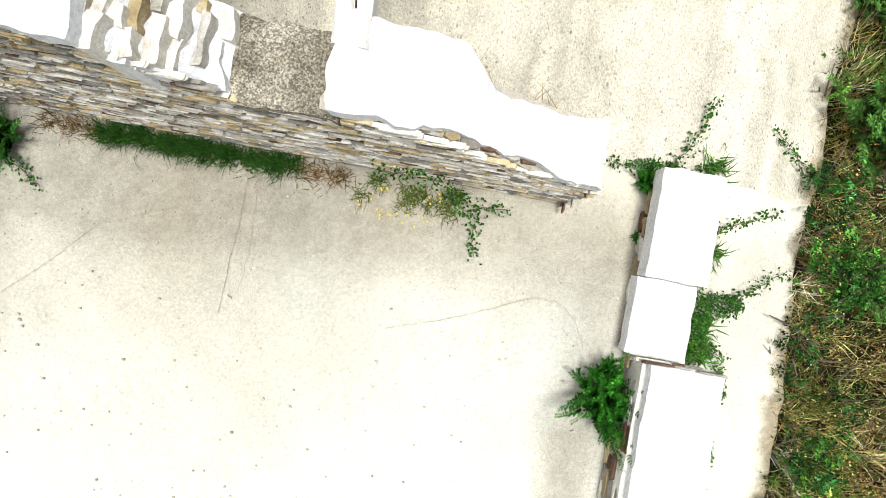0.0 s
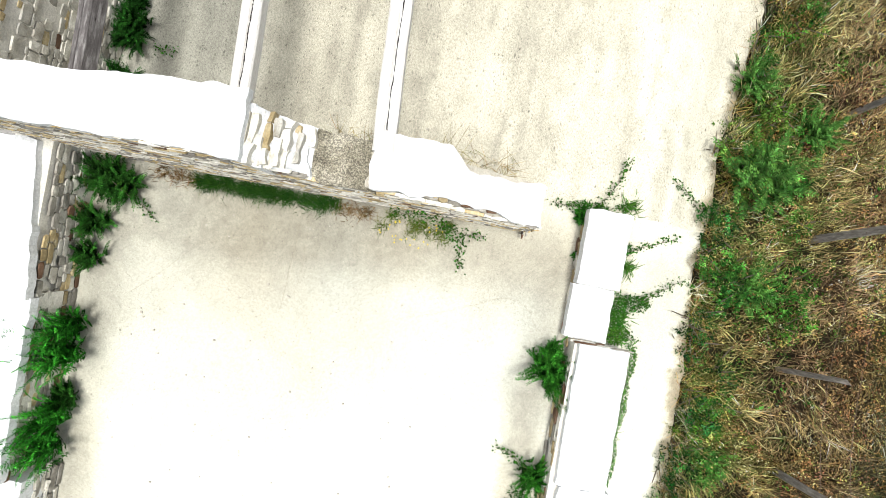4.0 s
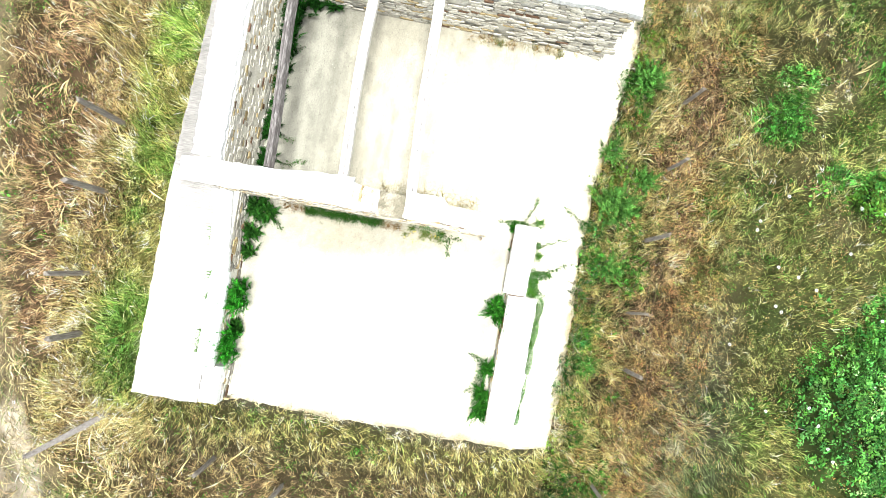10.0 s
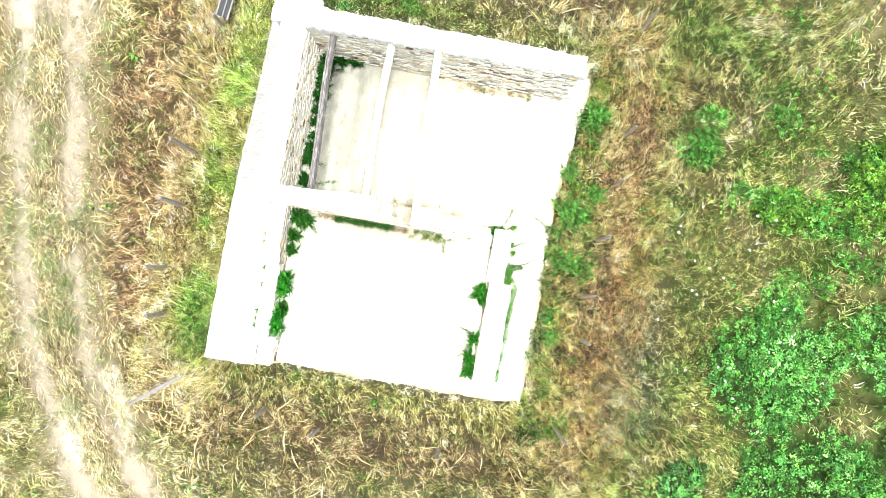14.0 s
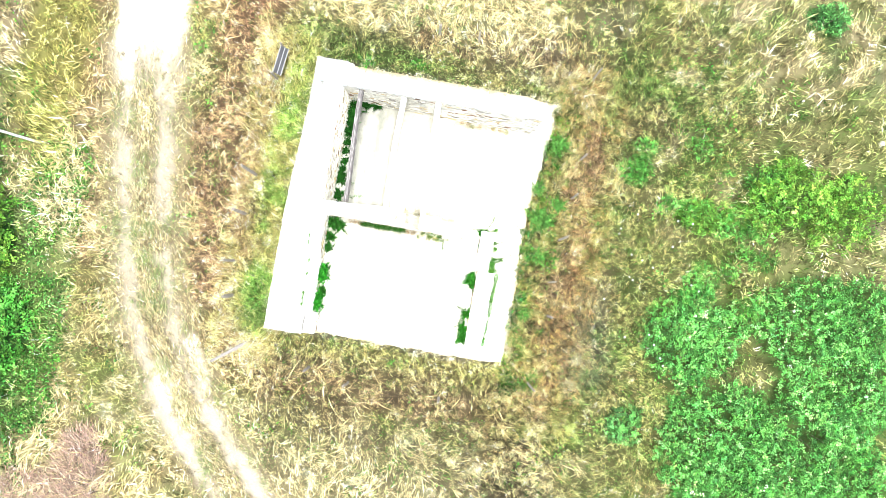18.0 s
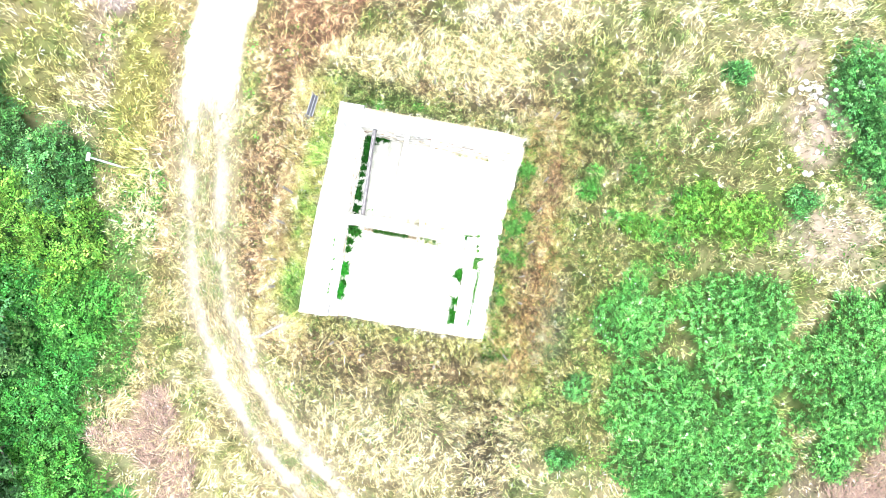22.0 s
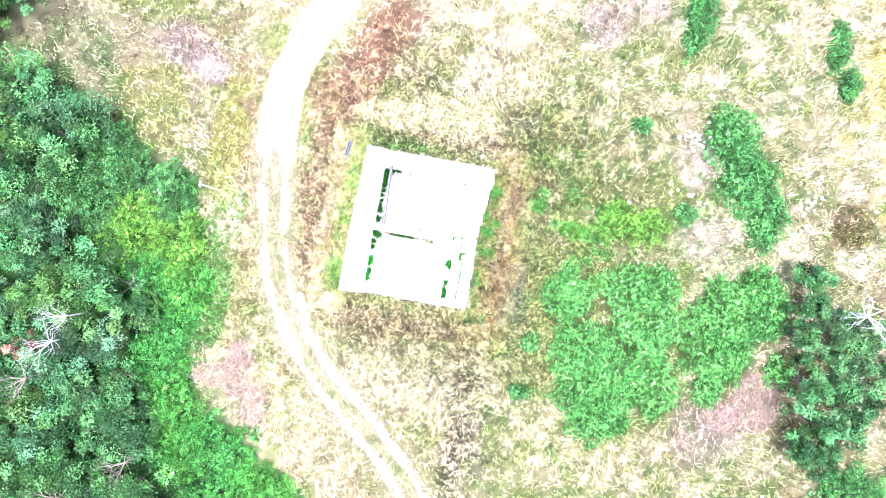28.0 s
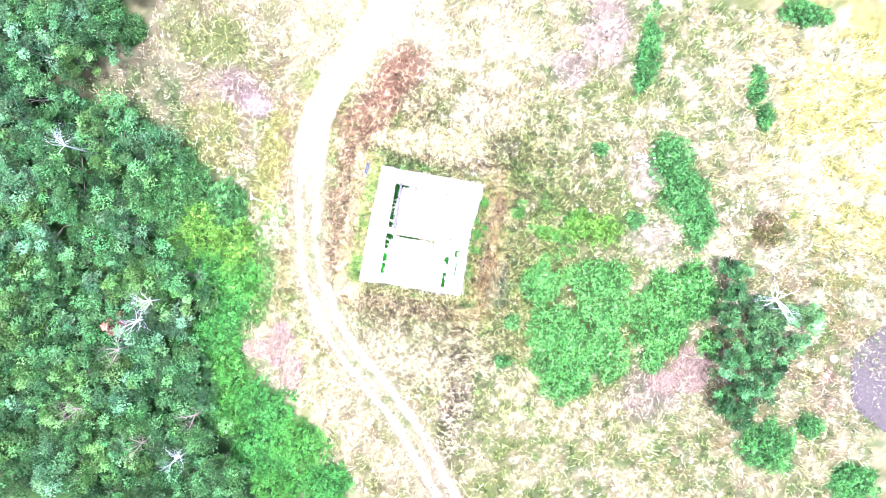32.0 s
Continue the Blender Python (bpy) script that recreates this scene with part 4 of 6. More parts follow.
# ---- timbers across the north room ----
def beam(x0, x1, y0, y1, z, w, h, mt, label, seed, rolled=0.0):
    r = np.random.default_rng(seed)
    n = 60
    t = np.linspace(0, 1, n)
    prof = np.array([(-0.5, -1), (-0.5, -0.12), (-0.42, 0), (-0.06, 0.02), (0.0, -0.1), (0.06, 0.02), (0.42, 0), (0.5, -0.12), (0.5, -1)])
    c, s = math.cos(rolled), math.sin(rolled)
    V = []
    for k in range(n):
        wob = 0.03 * math.sin(5 * t[k] + seed) + 0.012 * (fbm(np.array(t[k] * 9), np.array(0.0), seed) - 0.5)
        ww, hh = w * (1 + 0.12 * (fbm(np.array(t[k] * 14), np.array(1.0), seed) - 0.5)), h
        px, pz = prof[:, 0] * ww, prof[:, 1] * hh + 0.5 * hh
        V.append(np.stack((x0 + (x1 - x0) * t[k] + wob + px * c - pz * s, np.full(9, y0 + (y1 - y0) * t[k]), z - 0.5 * hh + px * s + pz * c), 1))
    V = np.concatenate(V)
    F = [(k * 9 + j, k * 9 + (j + 1) % 9, (k + 1) * 9 + (j + 1) % 9, (k + 1) * 9 + j) for k in range(n - 1) for j in range(9)]
    V = np.concatenate((V, [V[:9].mean(0), V[-9:].mean(0)]))
    a, b = len(V) - 2, len(V) - 1
    tri = [(a, (j + 1) % 9, j, j) for j in range(9)] + [(b, (n - 1) * 9 + j, (n - 1) * 9 + (j + 1) % 9, (n - 1) * 9 + (j + 1) % 9) for j in range(9)]
    bm = bmesh.new()
    vs = [bm.verts.new(v) for v in V]
    for f in F + [q[:3] for q in tri]:
        bm.faces.new([vs[i] for i in f])
    bmesh.ops.recalc_face_normals(bm, faces=bm.faces)
    ob = tagged(part("timber_beam", mesh_bm("timber_beam", bm, mt)), label, "beam", "beams across the north room")
    return ob


def split_line(ob, x0, x1, y0, y1, z, seed):
    r = np.random.default_rng(seed)
    n = 90
    t = np.linspace(0, 1, n)
    x = x0 + (x1 - x0) * t + np.cumsum(r.normal(0, 0.0022, n))
    y, w = y0 + (y1 - y0) * t, 0.006 * r.uniform(0.2, 1.3, n)
    V = np.concatenate((np.stack((x - w, y, t * 0 + z), 1), np.stack((x + w, y, t * 0 + z), 1)))
    i = np.arange(n - 1)
    part("split", mesh_np("split", V, np.stack((i, i + n, i + n + 1, i + 1), 1), M_split), ob, "dark drying split")


beam(2.42, 2.33, 5.5, 10.03, 1.95, 0.15, 0.19, M_timber_dark, "dark weathered timber beam let into both walls", 1, 0.25)
b2 = beam(4.0, 4.0, 5.5, 10.0, 1.96, 0.2, 0.18, M_timber_pale, "sun-bleached pale timber beam let into both walls", 2)
b3 = beam(5.53, 5.34, 5.3, 10.0, 2.14, 0.21, 0.15, M_timber_pale, "sun-bleached pale timber beam resting on the wall's notch", 3)
split_line(b3, 5.53, 5.33, 5.5, 9.9, 2.148, 3)
split_line(b2, 4.04, 4.02, 5.55, 7.5, 1.968, 4)


# ---- plants ----
def tone(base, n, r, light=0.3, hue=0.12):
    """n colours round a base."""
    c = np.array(base)[None] * np.exp(r.normal(0, light, (n, 1))) * (1 + r.normal(0, hue, (n, 3)))
    return np.clip(c * (1, 1, 0.85), 0.002, 0.9)


def leaves_np(P, D, U, length, width, C):
    """A folded four-point leaf at each place P, along D, with its face turned to U."""
    n = len(P)
    S = np.cross(D, U)
    S /= np.linalg.norm(S, axis=1, keepdims=True) + 1e-9
    U2 = np.cross(S, D)
    L, W = np.broadcast_to(length, n)[:, None], np.broadcast_to(width, n)[:, None]
    a = P
    b = P + D * L * 0.5 + S * W * 0.5 + U2 * W * 0.15
    c = P + D * L - U2 * L * 0.12
    d = P + D * L * 0.5 - S * W * 0.5 + U2 * W * 0.15
    V = np.stack((a, b, c, d), 1).reshape(-1, 3)
    i = np.arange(n)[:, None] * 4
    F = np.concatenate((i + np.array([[0, 1, 2]]), i + np.array([[0, 2, 3]])))
    return V, F, np.repeat(C, 4, 0)


def blades_np(x, y, z, length, width, az, lean, C, bend=0.5):
    """Bent two-piece grass blades."""
    n = len(x)
    dx, dy = np.cos(az), np.sin(az)
    out, up = length * np.sin(lean), length * np.cos(lean)
    sx, sy = -dy * width / 2, dx * width / 2
    base = np.stack((x, y, z), 1)
    side = np.stack((sx, sy, np.zeros(n)), 1)
    mid = base + np.stack((dx * out * 0.45, dy * out * 0.45, up * 0.62), 1)
    tip = base + np.stack((dx * out, dy * out, up * (1 - bend * 0.3)), 1)
    V = np.stack((base - side, base + side, mid - side * 0.8, mid + side * 0.8, tip), 1).reshape(-1, 3)
    i = np.arange(n)[:, None] * 5
    F = np.concatenate((i + np.array([[0, 1, 3]]), i + np.array([[0, 3, 2]]), i + np.array([[2, 3, 4]])))
    return V, F, np.repeat(C, 5, 0)


def blades_flat(x, y, z, length, width, az, lean, C):
    """One-piece blades for the far meadow."""
    n = len(x)
    dx, dy = np.cos(az), np.sin(az)
    base = np.stack((x, y, z), 1)
    side = np.stack((-dy * width / 2, dx * width / 2, np.zeros(n)), 1)
    tip = base + np.stack((dx * length * np.sin(lean), dy * length * np.sin(lean), length * np.cos(lean)), 1)
    V = np.stack((base - side, base + side, tip), 1).reshape(-1, 3)
    return V, np.arange(3 * n).reshape(n, 3), np.repeat(C, 3, 0)


def join(pieces):
    V, F, C, base = [], [], [], 0
    for v, f, c in pieces:
        V.append(v), F.append(f + base), C.append(c)
        base += len(v)
    return np.concatenate(V), np.concatenate(F), np.concatenate(C)


def unit(v):
    return v / (np.linalg.norm(v, axis=1, keepdims=True) + 1e-9)


def fern(x, y, z, r_, h, label, seed, fronds=46, green=(0.012, 0.058, 0.007), lean=(0, 0)):
    """A feathery tuft: arching fronds set with small leaflets."""
    r = np.random.default_rng(seed)
    sprays = [[] for _ in range(fronds)]
    for k in range(fronds):
        az, reach, rise = r.uniform(0, 2 * np.pi), r_ * r.uniform(0.4, 1.3), h * r.uniform(0.45, 1.15)
        t = np.linspace(0.1, 1, 20)
        shade_k = float(np.exp(r.normal(0, 0.4)))
        ox, oy = r.normal(0, r_ * 0.25, 2)
        px = x + ox + np.cos(az) * reach * t + lean[0] * t
        py = y + oy + np.sin(az) * reach * t + lean[1] * t
        pz = z + rise * (1.5 * t - 0.6 * t * t)
        P = np.stack((px, py, pz), 1)
        T = unit(np.gradient(P, axis=0))
        for side in (-1, 1):
            Sv = unit(np.stack((-T[:, 1], T[:, 0], T[:, 2] * 0), 1)) * side
            D = unit(Sv * 0.75 + T * 0.65 + r.normal(0, 0.12, (20, 3)))
            ln = 0.07 * r_ / 0.3 * (1.1 - t * 0.75) * r.uniform(0.7, 1.2, 20)
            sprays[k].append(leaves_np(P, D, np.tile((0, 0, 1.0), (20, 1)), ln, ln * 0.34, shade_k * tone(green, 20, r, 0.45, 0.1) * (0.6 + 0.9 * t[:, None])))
        stem, across = P[::3], Sv[::3] * 0.004 * (1.2 - t[::3, None])
        i = np.arange(len(stem) - 1)[:, None] * 2
        sprays[k].append((np.stack((stem - across, stem + across), 1).reshape(-1, 3), np.concatenate((i + np.array([[0, 1, 3]]), i + np.array([[0, 3, 2]]))), np.tile(np.array(green) * 1.3, (2 * len(stem), 1))))
    root = new("wild_plant")
    root.location = (x, y, z)
    tagged(root, label, "plant", "plants along the walls")
    for pieces in sprays:
        V, F, C = join(pieces)
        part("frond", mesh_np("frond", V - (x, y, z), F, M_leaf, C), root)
    return root


def tubes(segments, sides=5):
    """Tapered tubes for branches: rows of start, end, two radii."""
    V, F, base = [], [], 0
    ang = np.arange(sides) / sides * 2 * np.pi
    for a, b, ra, rb in segments:
        a, b = np.array(a), np.array(b)
        d = (b - a) / (np.linalg.norm(b - a) + 1e-9)
        u = np.cross(d, (0.3, 0.9, 0.2))
        u /= np.linalg.norm(u)
        w = np.cross(d, u)
        ring = np.cos(ang)[:, None] * u + np.sin(ang)[:, None] * w
        V += [a + ring * ra, b + ring * rb]
        for i in range(sides):
            j = (i + 1) % sides
            F.append((base + i, base + j, base + sides + j, base + sides + i))
        base += 2 * sides
    return np.concatenate(V), np.array(F)


def vine(P, radius, sides=4):
    """One thin tube along the points P."""
    ang = np.arange(sides) / sides * 2 * np.pi
    T = unit(np.gradient(P, axis=0))
    A = unit(np.cross(T, np.array((0.3, 0.2, 0.9))))
    B = np.cross(T, A)
    V = (P[:, None] + radius * (np.cos(ang)[None, :, None] * A[:, None] + np.sin(ang)[None, :, None] * B[:, None])).reshape(-1, 3)
    i = (np.arange(len(P) - 1)[:, None] * sides + np.arange(sides)[None]).ravel()
    j = (np.arange(len(P) - 1)[:, None] * sides + (np.arange(sides)[None] + 1) % sides).ravel()
    return V, np.stack((i, j, j + sides, i + sides), 1)


def leaf_templates(green, seed, count=10):
    """Oval leaves, folded along the midrib, in slightly different greens."""
    r = np.random.default_rng(seed)
    made = []
    for _ in range(count):
        side = np.array(((0.0, 0.0), (0.2, 0.22), (0.45, 0.29), (0.75, 0.17), (1.0, 0.0)))
        mid = np.stack((side[:, 0], side[:, 1] * 0, -0.12 * side[:, 0] ** 2), 1)
        up, wide = r.uniform(0.05, 0.18), r.uniform(0.85, 1.2)
        left = np.stack((side[:, 0], side[:, 1] * wide, mid[:, 2] + side[:, 1] * up), 1)
        right = left * (1, -1, 1)
        V = np.concatenate((mid, left[1:4], right[1:4]))
        F = np.array([(0, 1, 5), (1, 2, 6), (1, 6, 5), (2, 3, 7), (2, 7, 6), (3, 4, 7), (0, 8, 1), (1, 9, 2), (1, 8, 9), (2, 10, 3), (2, 9, 10), (3, 10, 4)])
        made.append(mesh_np("leaf", V, F, M_leaf, np.repeat(tone(green, 1, r, 0.55, 0.18), len(V), 0)))
    return made


LEAVES = leaf_templates((0.035, 0.115, 0.016), 299)


def sprig(pts, label, seed, leaf=0.06, step=0.03, spread=0.05, name="bramble_runner"):
    """A trailing stem set with oval leaves, each a piece of its own."""
    r = np.random.default_rng(seed)
    p = np.array(pts, float)
    seg = np.concatenate(([0], np.cumsum(np.linalg.norm(np.diff(p, axis=0), axis=1))))
    q = np.arange(0, seg[-1], step)
    P = np.stack([np.interp(q, seg, p[:, i]) for i in range(3)], 1)
    P[:, :2] += np.cumsum(r.normal(0, 0.007, (len(q), 2)), 0)
    fall = drop(P[:, 0])
    P = P + np.stack((0.45 * fall, fall * 0, -drop(P[:, 0] + 0.45 * fall)), 1)
    V, F = vine(P, 0.004)
    ob = tagged(part(name, mesh_np(name, V, F, M_bark)), label, "plant", "plants along the walls")
    for i in range(len(P)):
        for _ in range(5):
            x, y, z = P[i] + r.normal(0, spread, 3) * (1, 1, 0.5)
            ln = leaf * r.uniform(0.6, 1.35)
            m = pose(x, y, max(z, 0.015 - float(drop(x))), r.normal(0, 22), r.normal(0, 22), r.uniform(0, 360)) @ Matrix.Diagonal((ln, ln, ln, 1))
            part("leaf", LEAVES[int(r.integers(10))], ob, m=m)
    return ob


def tuft(x, y, z, n, r_, length, tones, label, seed, width=0.012, name="grass_tuft"):
    r = np.random.default_rng(seed)
    px, py = x + r.normal(0, r_ * 0.45, n), y + r.normal(0, r_ * 0.45, n)
    C = np.concatenate([tone(t, n, r, 0.25, 0.1)[None] for t in tones])[r.integers(len(tones), size=n), np.arange(n)]
    V, F, C = blades_np(px, py, np.full(n, z), length * r.uniform(0.5, 1.2, n), np.full(n, width), r.uniform(0, 6.3, n), r.uniform(0.3, 1.3, n), C)
    return tagged(part(name, mesh_np(name, V, F, M_grass, C)), label, "grass", kind="stuff")


F_DARK = "dark green feathery wild plant against the foot of the wall"
for k, (x, y, r_, h) in enumerate(((1.76, 4.68, 0.3, 0.5), (2.02, 4.6, 0.3, 0.35), (1.75, 4.05, 0.24, 0.4), (1.74, 3.6, 0.22, 0.35), (1.75, 2.68, 0.3, 1.0), (1.75, 2.32, 0.3, 1.0), (1.74, 1.52, 0.29, 1.0), (1.74, 1.14, 0.29, 1.0), (1.8, 1.75, 0.2, 0.35))):
    fern(x, y, 0, r_, h, F_DARK, 200 + k, 66 if h < 1 else 70, (0.014, 0.056, 0.009) if h < 1 else (0.018, 0.12, 0.012), lean=(-0.22, -0.1) if h > 1 else (0, 0))
for k, (x, y, r_, h) in enumerate(((7.95, 3.2, 0.3, 0.5), (7.93, 3.45, 0.16, 0.3), (7.96, 1.8, 0.22, 0.4), (7.92, 1.2, 0.26, 0.4), (7.98, 0.78, 0.26, 0.45), (8.0, 5.26, 0.14, 0.22), (8.02, 4.75, 0.07, 0.1))):
    fern(x, y, -0.02, r_, h, F_DARK, 220 + k, 70, (0.014, 0.072, 0.008))
for k, (x, y, r_, h) in enumerate(((1.78, 6.5, 0.3, 0.4), (1.8, 5.8, 0.3, 0.4), (1.85, 8.55, 0.28, 0.6), (1.84, 9.2, 0.3, 0.6), (1.85, 9.6, 0.3, 0.6), (1.82, 8.1, 0.22, 0.4), (1.79, 7.7, 0.18, 0.35), (1.79, 7.3, 0.18, 0.3), (1.79, 6.95, 0.17, 0.35), (1.8, 6.7, 0.2, 0.4), (1.86, 8.9, 0.24, 0.5), (2.3, 9.8, 0.25, 0.4), (2.75, 9.82, 0.22, 0.35))):
    fern(x, y, 0, r_, h, F_DARK, 240 + k, 56, (0.008, 0.038, 0.006))

R_IVY = "trailing green bramble runner lying on the slab"
RUNNERS_NORTH = (
    [(2.0, 4.6, 0.3), (2.35, 4.35, 0.05), (2.45, 4.25, 0.03)],
    [(7.6, 5.42, 0.05), (8.0, 5.42, 0.08), (8.35, 5.45, 0.06)],
    [(8.2, 5.46, 0.04), (8.4, 5.75, 0.06), (8.52, 6.1, 0.1)],
    [(8.4, 5.46, 0.06), (8.75, 5.5, 0.04)],
    [(9.95, 5.6, 0.15), (9.5, 5.8, 0.06), (9.1, 6.03, 0.05)],
    [(9.9, 5.7, 0.15), (9.55, 5.75, 0.06)],
    [(8.65, 4.95, 0.06), (9.0, 5.08, 0.08), (9.28, 5.22, 0.05)])
RUNNERS_EAST = (
    [(8.62, 4.25, 0.06), (8.95, 4.3, 0.1), (9.2, 4.45, 0.06), (9.45, 4.62, 0.04)],
    [(8.62, 4.05, 0.06), (8.9, 4.15, 0.12), (9.1, 4.35, 0.1)],
    [(8.62, 3.75, 0.06), (8.8, 3.85, 0.1), (9.0, 3.75, 0.08)],
    [(8.85, 3.55, 0.1), (8.95, 3.3, 0.08), (8.88, 2.8, 0.06)],
    [(8.86, 2.9, 0.05), (8.84, 2.2, 0.06), (8.83, 1.5, 0.05), (8.82, 0.95, 0.04)],
    [(7.9, 1.3, 0.2), (7.6, 1.25, 0.1), (7.45, 1.15, 0.04)],
    [(7.9, 1.9, 0.2), (7.6, 2.05, 0.08), (7.4, 2.1, 0.03)])
RUNNERS_WALLS = (
    [(7.9, 3.3, 0.1), (7.65, 3.4, 0.03)],
    [(6.2, 4.85, 0.5), (6.3, 4.75, 0.3), (6.5, 4.7, 0.12), (6.58, 4.35, 0.03)],
    [(6.2, 4.82, 0.2), (6.5, 4.74, 0.12), (6.75, 4.76, 0.08)],
    [(5.6, 4.84, 0.75), (5.95, 4.84, 0.62), (6.15, 4.84, 0.55)],
    [(2.1, 6.4, 0.1), (2.35, 6.42, 0.05)],
    [(2.2, 5.8, 0.1), (2.5, 5.9, 0.06), (2.75, 5.95, 0.03)],
    [(2.0, 8.6, 0.1), (2.15, 8.7, 0.04)])
for k, pts in enumerate(RUNNERS_NORTH + RUNNERS_EAST + RUNNERS_WALLS):
    sprig(pts, R_IVY, 300 + k, leaf=0.031, spread=0.036)

def cushion(x, y, z, rx, ry, h, n, green, leaf, seed, label):
    """A low mat of small leaves on the floor."""
    r = np.random.default_rng(seed)
    a, q = r.uniform(0, 6.283, n), np.sqrt(r.uniform(0, 1, n)) * r.uniform(0.7, 1.15, n)
    P = np.stack((x + np.cos(a) * q * rx, y + np.sin(a) * q * ry, z + 0.01 + h * np.clip(1.1 - q, 0.05, 1) * r.uniform(0.2, 1, n)), 1)
    P[:, 2] -= drop(P[:, 0])
    D = unit(r.normal(0, 1, (n, 3)) * (1, 1, 0.4))
    U = unit(np.array((0, 0, 1.0)) + r.normal(0, 0.45, (n, 3)))
    ln = leaf * r.uniform(0.6, 1.3, n)
    V, F, C = leaves_np(P, D, U, ln, ln * 0.5, tone(green, n, r, 0.5, 0.14))
    tagged(part("leafy_mat", mesh_np("leafy_mat", V, F, M_leaf, C)), label, "plant", kind="stuff")


for k, (x, y, rx, ry, h, n, g) in enumerate(((8.68, 4.1, 0.14, 0.3, 0.2, 700, (0.03, 0.11, 0.016)), (8.72, 3.82, 0.18, 0.16, 0.14, 420, (0.06, 0.17, 0.025)), (8.92, 4.28, 0.26, 0.1, 0.14, 420, (0.02, 0.08, 0.012)), (8.66, 4.95, 0.1, 0.1, 0.12, 160, (0.02, 0.08, 0.012)), (8.96, 3.5, 0.12, 0.28, 0.24, 480, (0.045, 0.14, 0.02)),
                                              (8.95, 2.9, 0.1, 0.4, 0.26, 620, (0.05, 0.15, 0.022)), (8.94, 2.15, 0.09, 0.42, 0.24, 560, (0.04, 0.13, 0.02)), (8.91, 1.4, 0.08, 0.4, 0.22, 460, (0.05, 0.15, 0.024)), (8.86, 0.72, 0.11, 0.2, 0.22, 380, (0.03, 0.13, 0.02)),
                                              (7.86, 0.95, 0.14, 0.26, 0.3, 420, (0.022, 0.09, 0.014)), (7.84, 1.45, 0.16, 0.22, 0.25, 380, (0.014, 0.06, 0.009)), (8.1, 5.42, 0.3, 0.07, 0.12, 320, (0.02, 0.075, 0.012)))):
    cushion(x, y, 0.0, rx, ry, h, n, g, 0.03, 1400 + k, "small-leaved green mat growing along the coping")

LIGHT = (0.06, 0.16, 0.025)
for k, (x, y, z, r_) in enumerate(((8.6, 5.5, 0, 0.14), (8.72, 4.72, 0, 0.1), (8.7, 4.05, 0, 0.16), (8.72, 3.8, 0, 0.14), (8.86, 2.55, 0, 0.08), (8.84, 0.9, 0, 0.1), (1.17, 2.95, 0.47, 0.12), (1.16, 3.15, 0.47, 0.07), (1.17, 1.32, 0.47, 0.15), (1.17, 1.55, 0.47, 0.1), (1.19, 1.1, 0.47, 0.08), (1.18, 2.4, 0.47, 0.06), (1.06, 3.7, 0.47, 0.08), (1.03, 3.95, 0.47, 0.06))):
    tuft(x, y, z, 60, r_, 0.2, (LIGHT, (0.045, 0.13, 0.02)), "fresh light green grass tuft at the wall's foot", 400 + k)
# grass along the foot of the middle wall, dry weeds and a loose flowering herb
r_f = np.random.default_rng(64)
for k in range(34):
    x = 2.92 + 1.85 * (k + r_f.uniform(-0.6, 0.6)) / 33
    tuft(x, 4.86 - 0.07 * r_f.uniform(), -0.01, int(r_f.uniform(40, 130)), r_f.uniform(0.05, 0.13), r_f.uniform(0.1, 0.24), ((0.012, 0.05, 0.009), (0.03, 0.085, 0.013)), "dark green grass along the foot of the middle wall", 430 + k, 0.006)
for k, x in enumerate((2.45, 2.6, 2.75, 2.88, 4.85, 4.98, 5.12, 5.2)):
    tuft(x, 4.84 - 0.05 * r_f.uniform(), -0.01, 70, 0.12, r_f.uniform(0.1, 0.17), ((0.2, 0.12, 0.055), (0.1, 0.06, 0.03)), "brown dry weeds along the foot of the middle wall", 1200 + k, 0.006)
for k in range(16):
    x, y = 5.3 + 1.1 * r_f.uniform(), 4.84 - 0.28 * r_f.uniform() ** 1.6
    tuft(x, y, -0.01, 60, 0.09, r_f.uniform(0.08, 0.16), ((0.06, 0.11, 0.015), (0.11, 0.13, 0.03)), "loose yellow-green herb along the foot of the middle wall", 1220 + k, 0.005)
petals = []
for k in range(26):
    x, y, z = 5.35 + 0.9 * r_f.uniform(), 4.8 - 0.35 * r_f.uniform(), r_f.uniform(0.06, 0.14)
    a = np.arange(5) / 5 * 6.283
    D = np.stack((np.cos(a), np.sin(a), a * 0 + 0.15), 1)
    petals.append(leaves_np(np.tile((x, y, z), (5, 1)), D, np.tile((0, 0, 1.0), (5, 1)), 0.012, 0.01, np.tile((0.7, 0.55, 0.05), (5, 1))))
    petals.append(blades_flat(np.array([x]), np.array([y]), np.array([-0.01]), np.array([z + 0.01]), np.array([0.004]), np.array([0.0]), np.array([0.0]), np.array([[0.06, 0.12, 0.02]])))
V, F, C = join(petals)
tagged(part("yellow_flowers", mesh_np("yellow_flowers", V, F, M_leaf, C)), "tiny yellow flowers in the herb by the wall", "flowers", kind="stuff")
for k in range(13):
    tuft(6.15 + 0.21 * k + r_f.normal(0, 0.08), 9.74 - 0.08 * r_f.uniform(), 0, int(r_f.uniform(20, 110)), r_f.uniform(0.1, 0.22), r_f.uniform(0.15, 0.34), ((0.3, 0.2, 0.08), (0.13, 0.08, 0.035), (0.2, 0.17, 0.06)) if k % 4 != 3 else ((0.05, 0.1, 0.018), (0.16, 0.15, 0.05)), "dry brown grass along the foot of the back wall", 470 + k, 0.006)
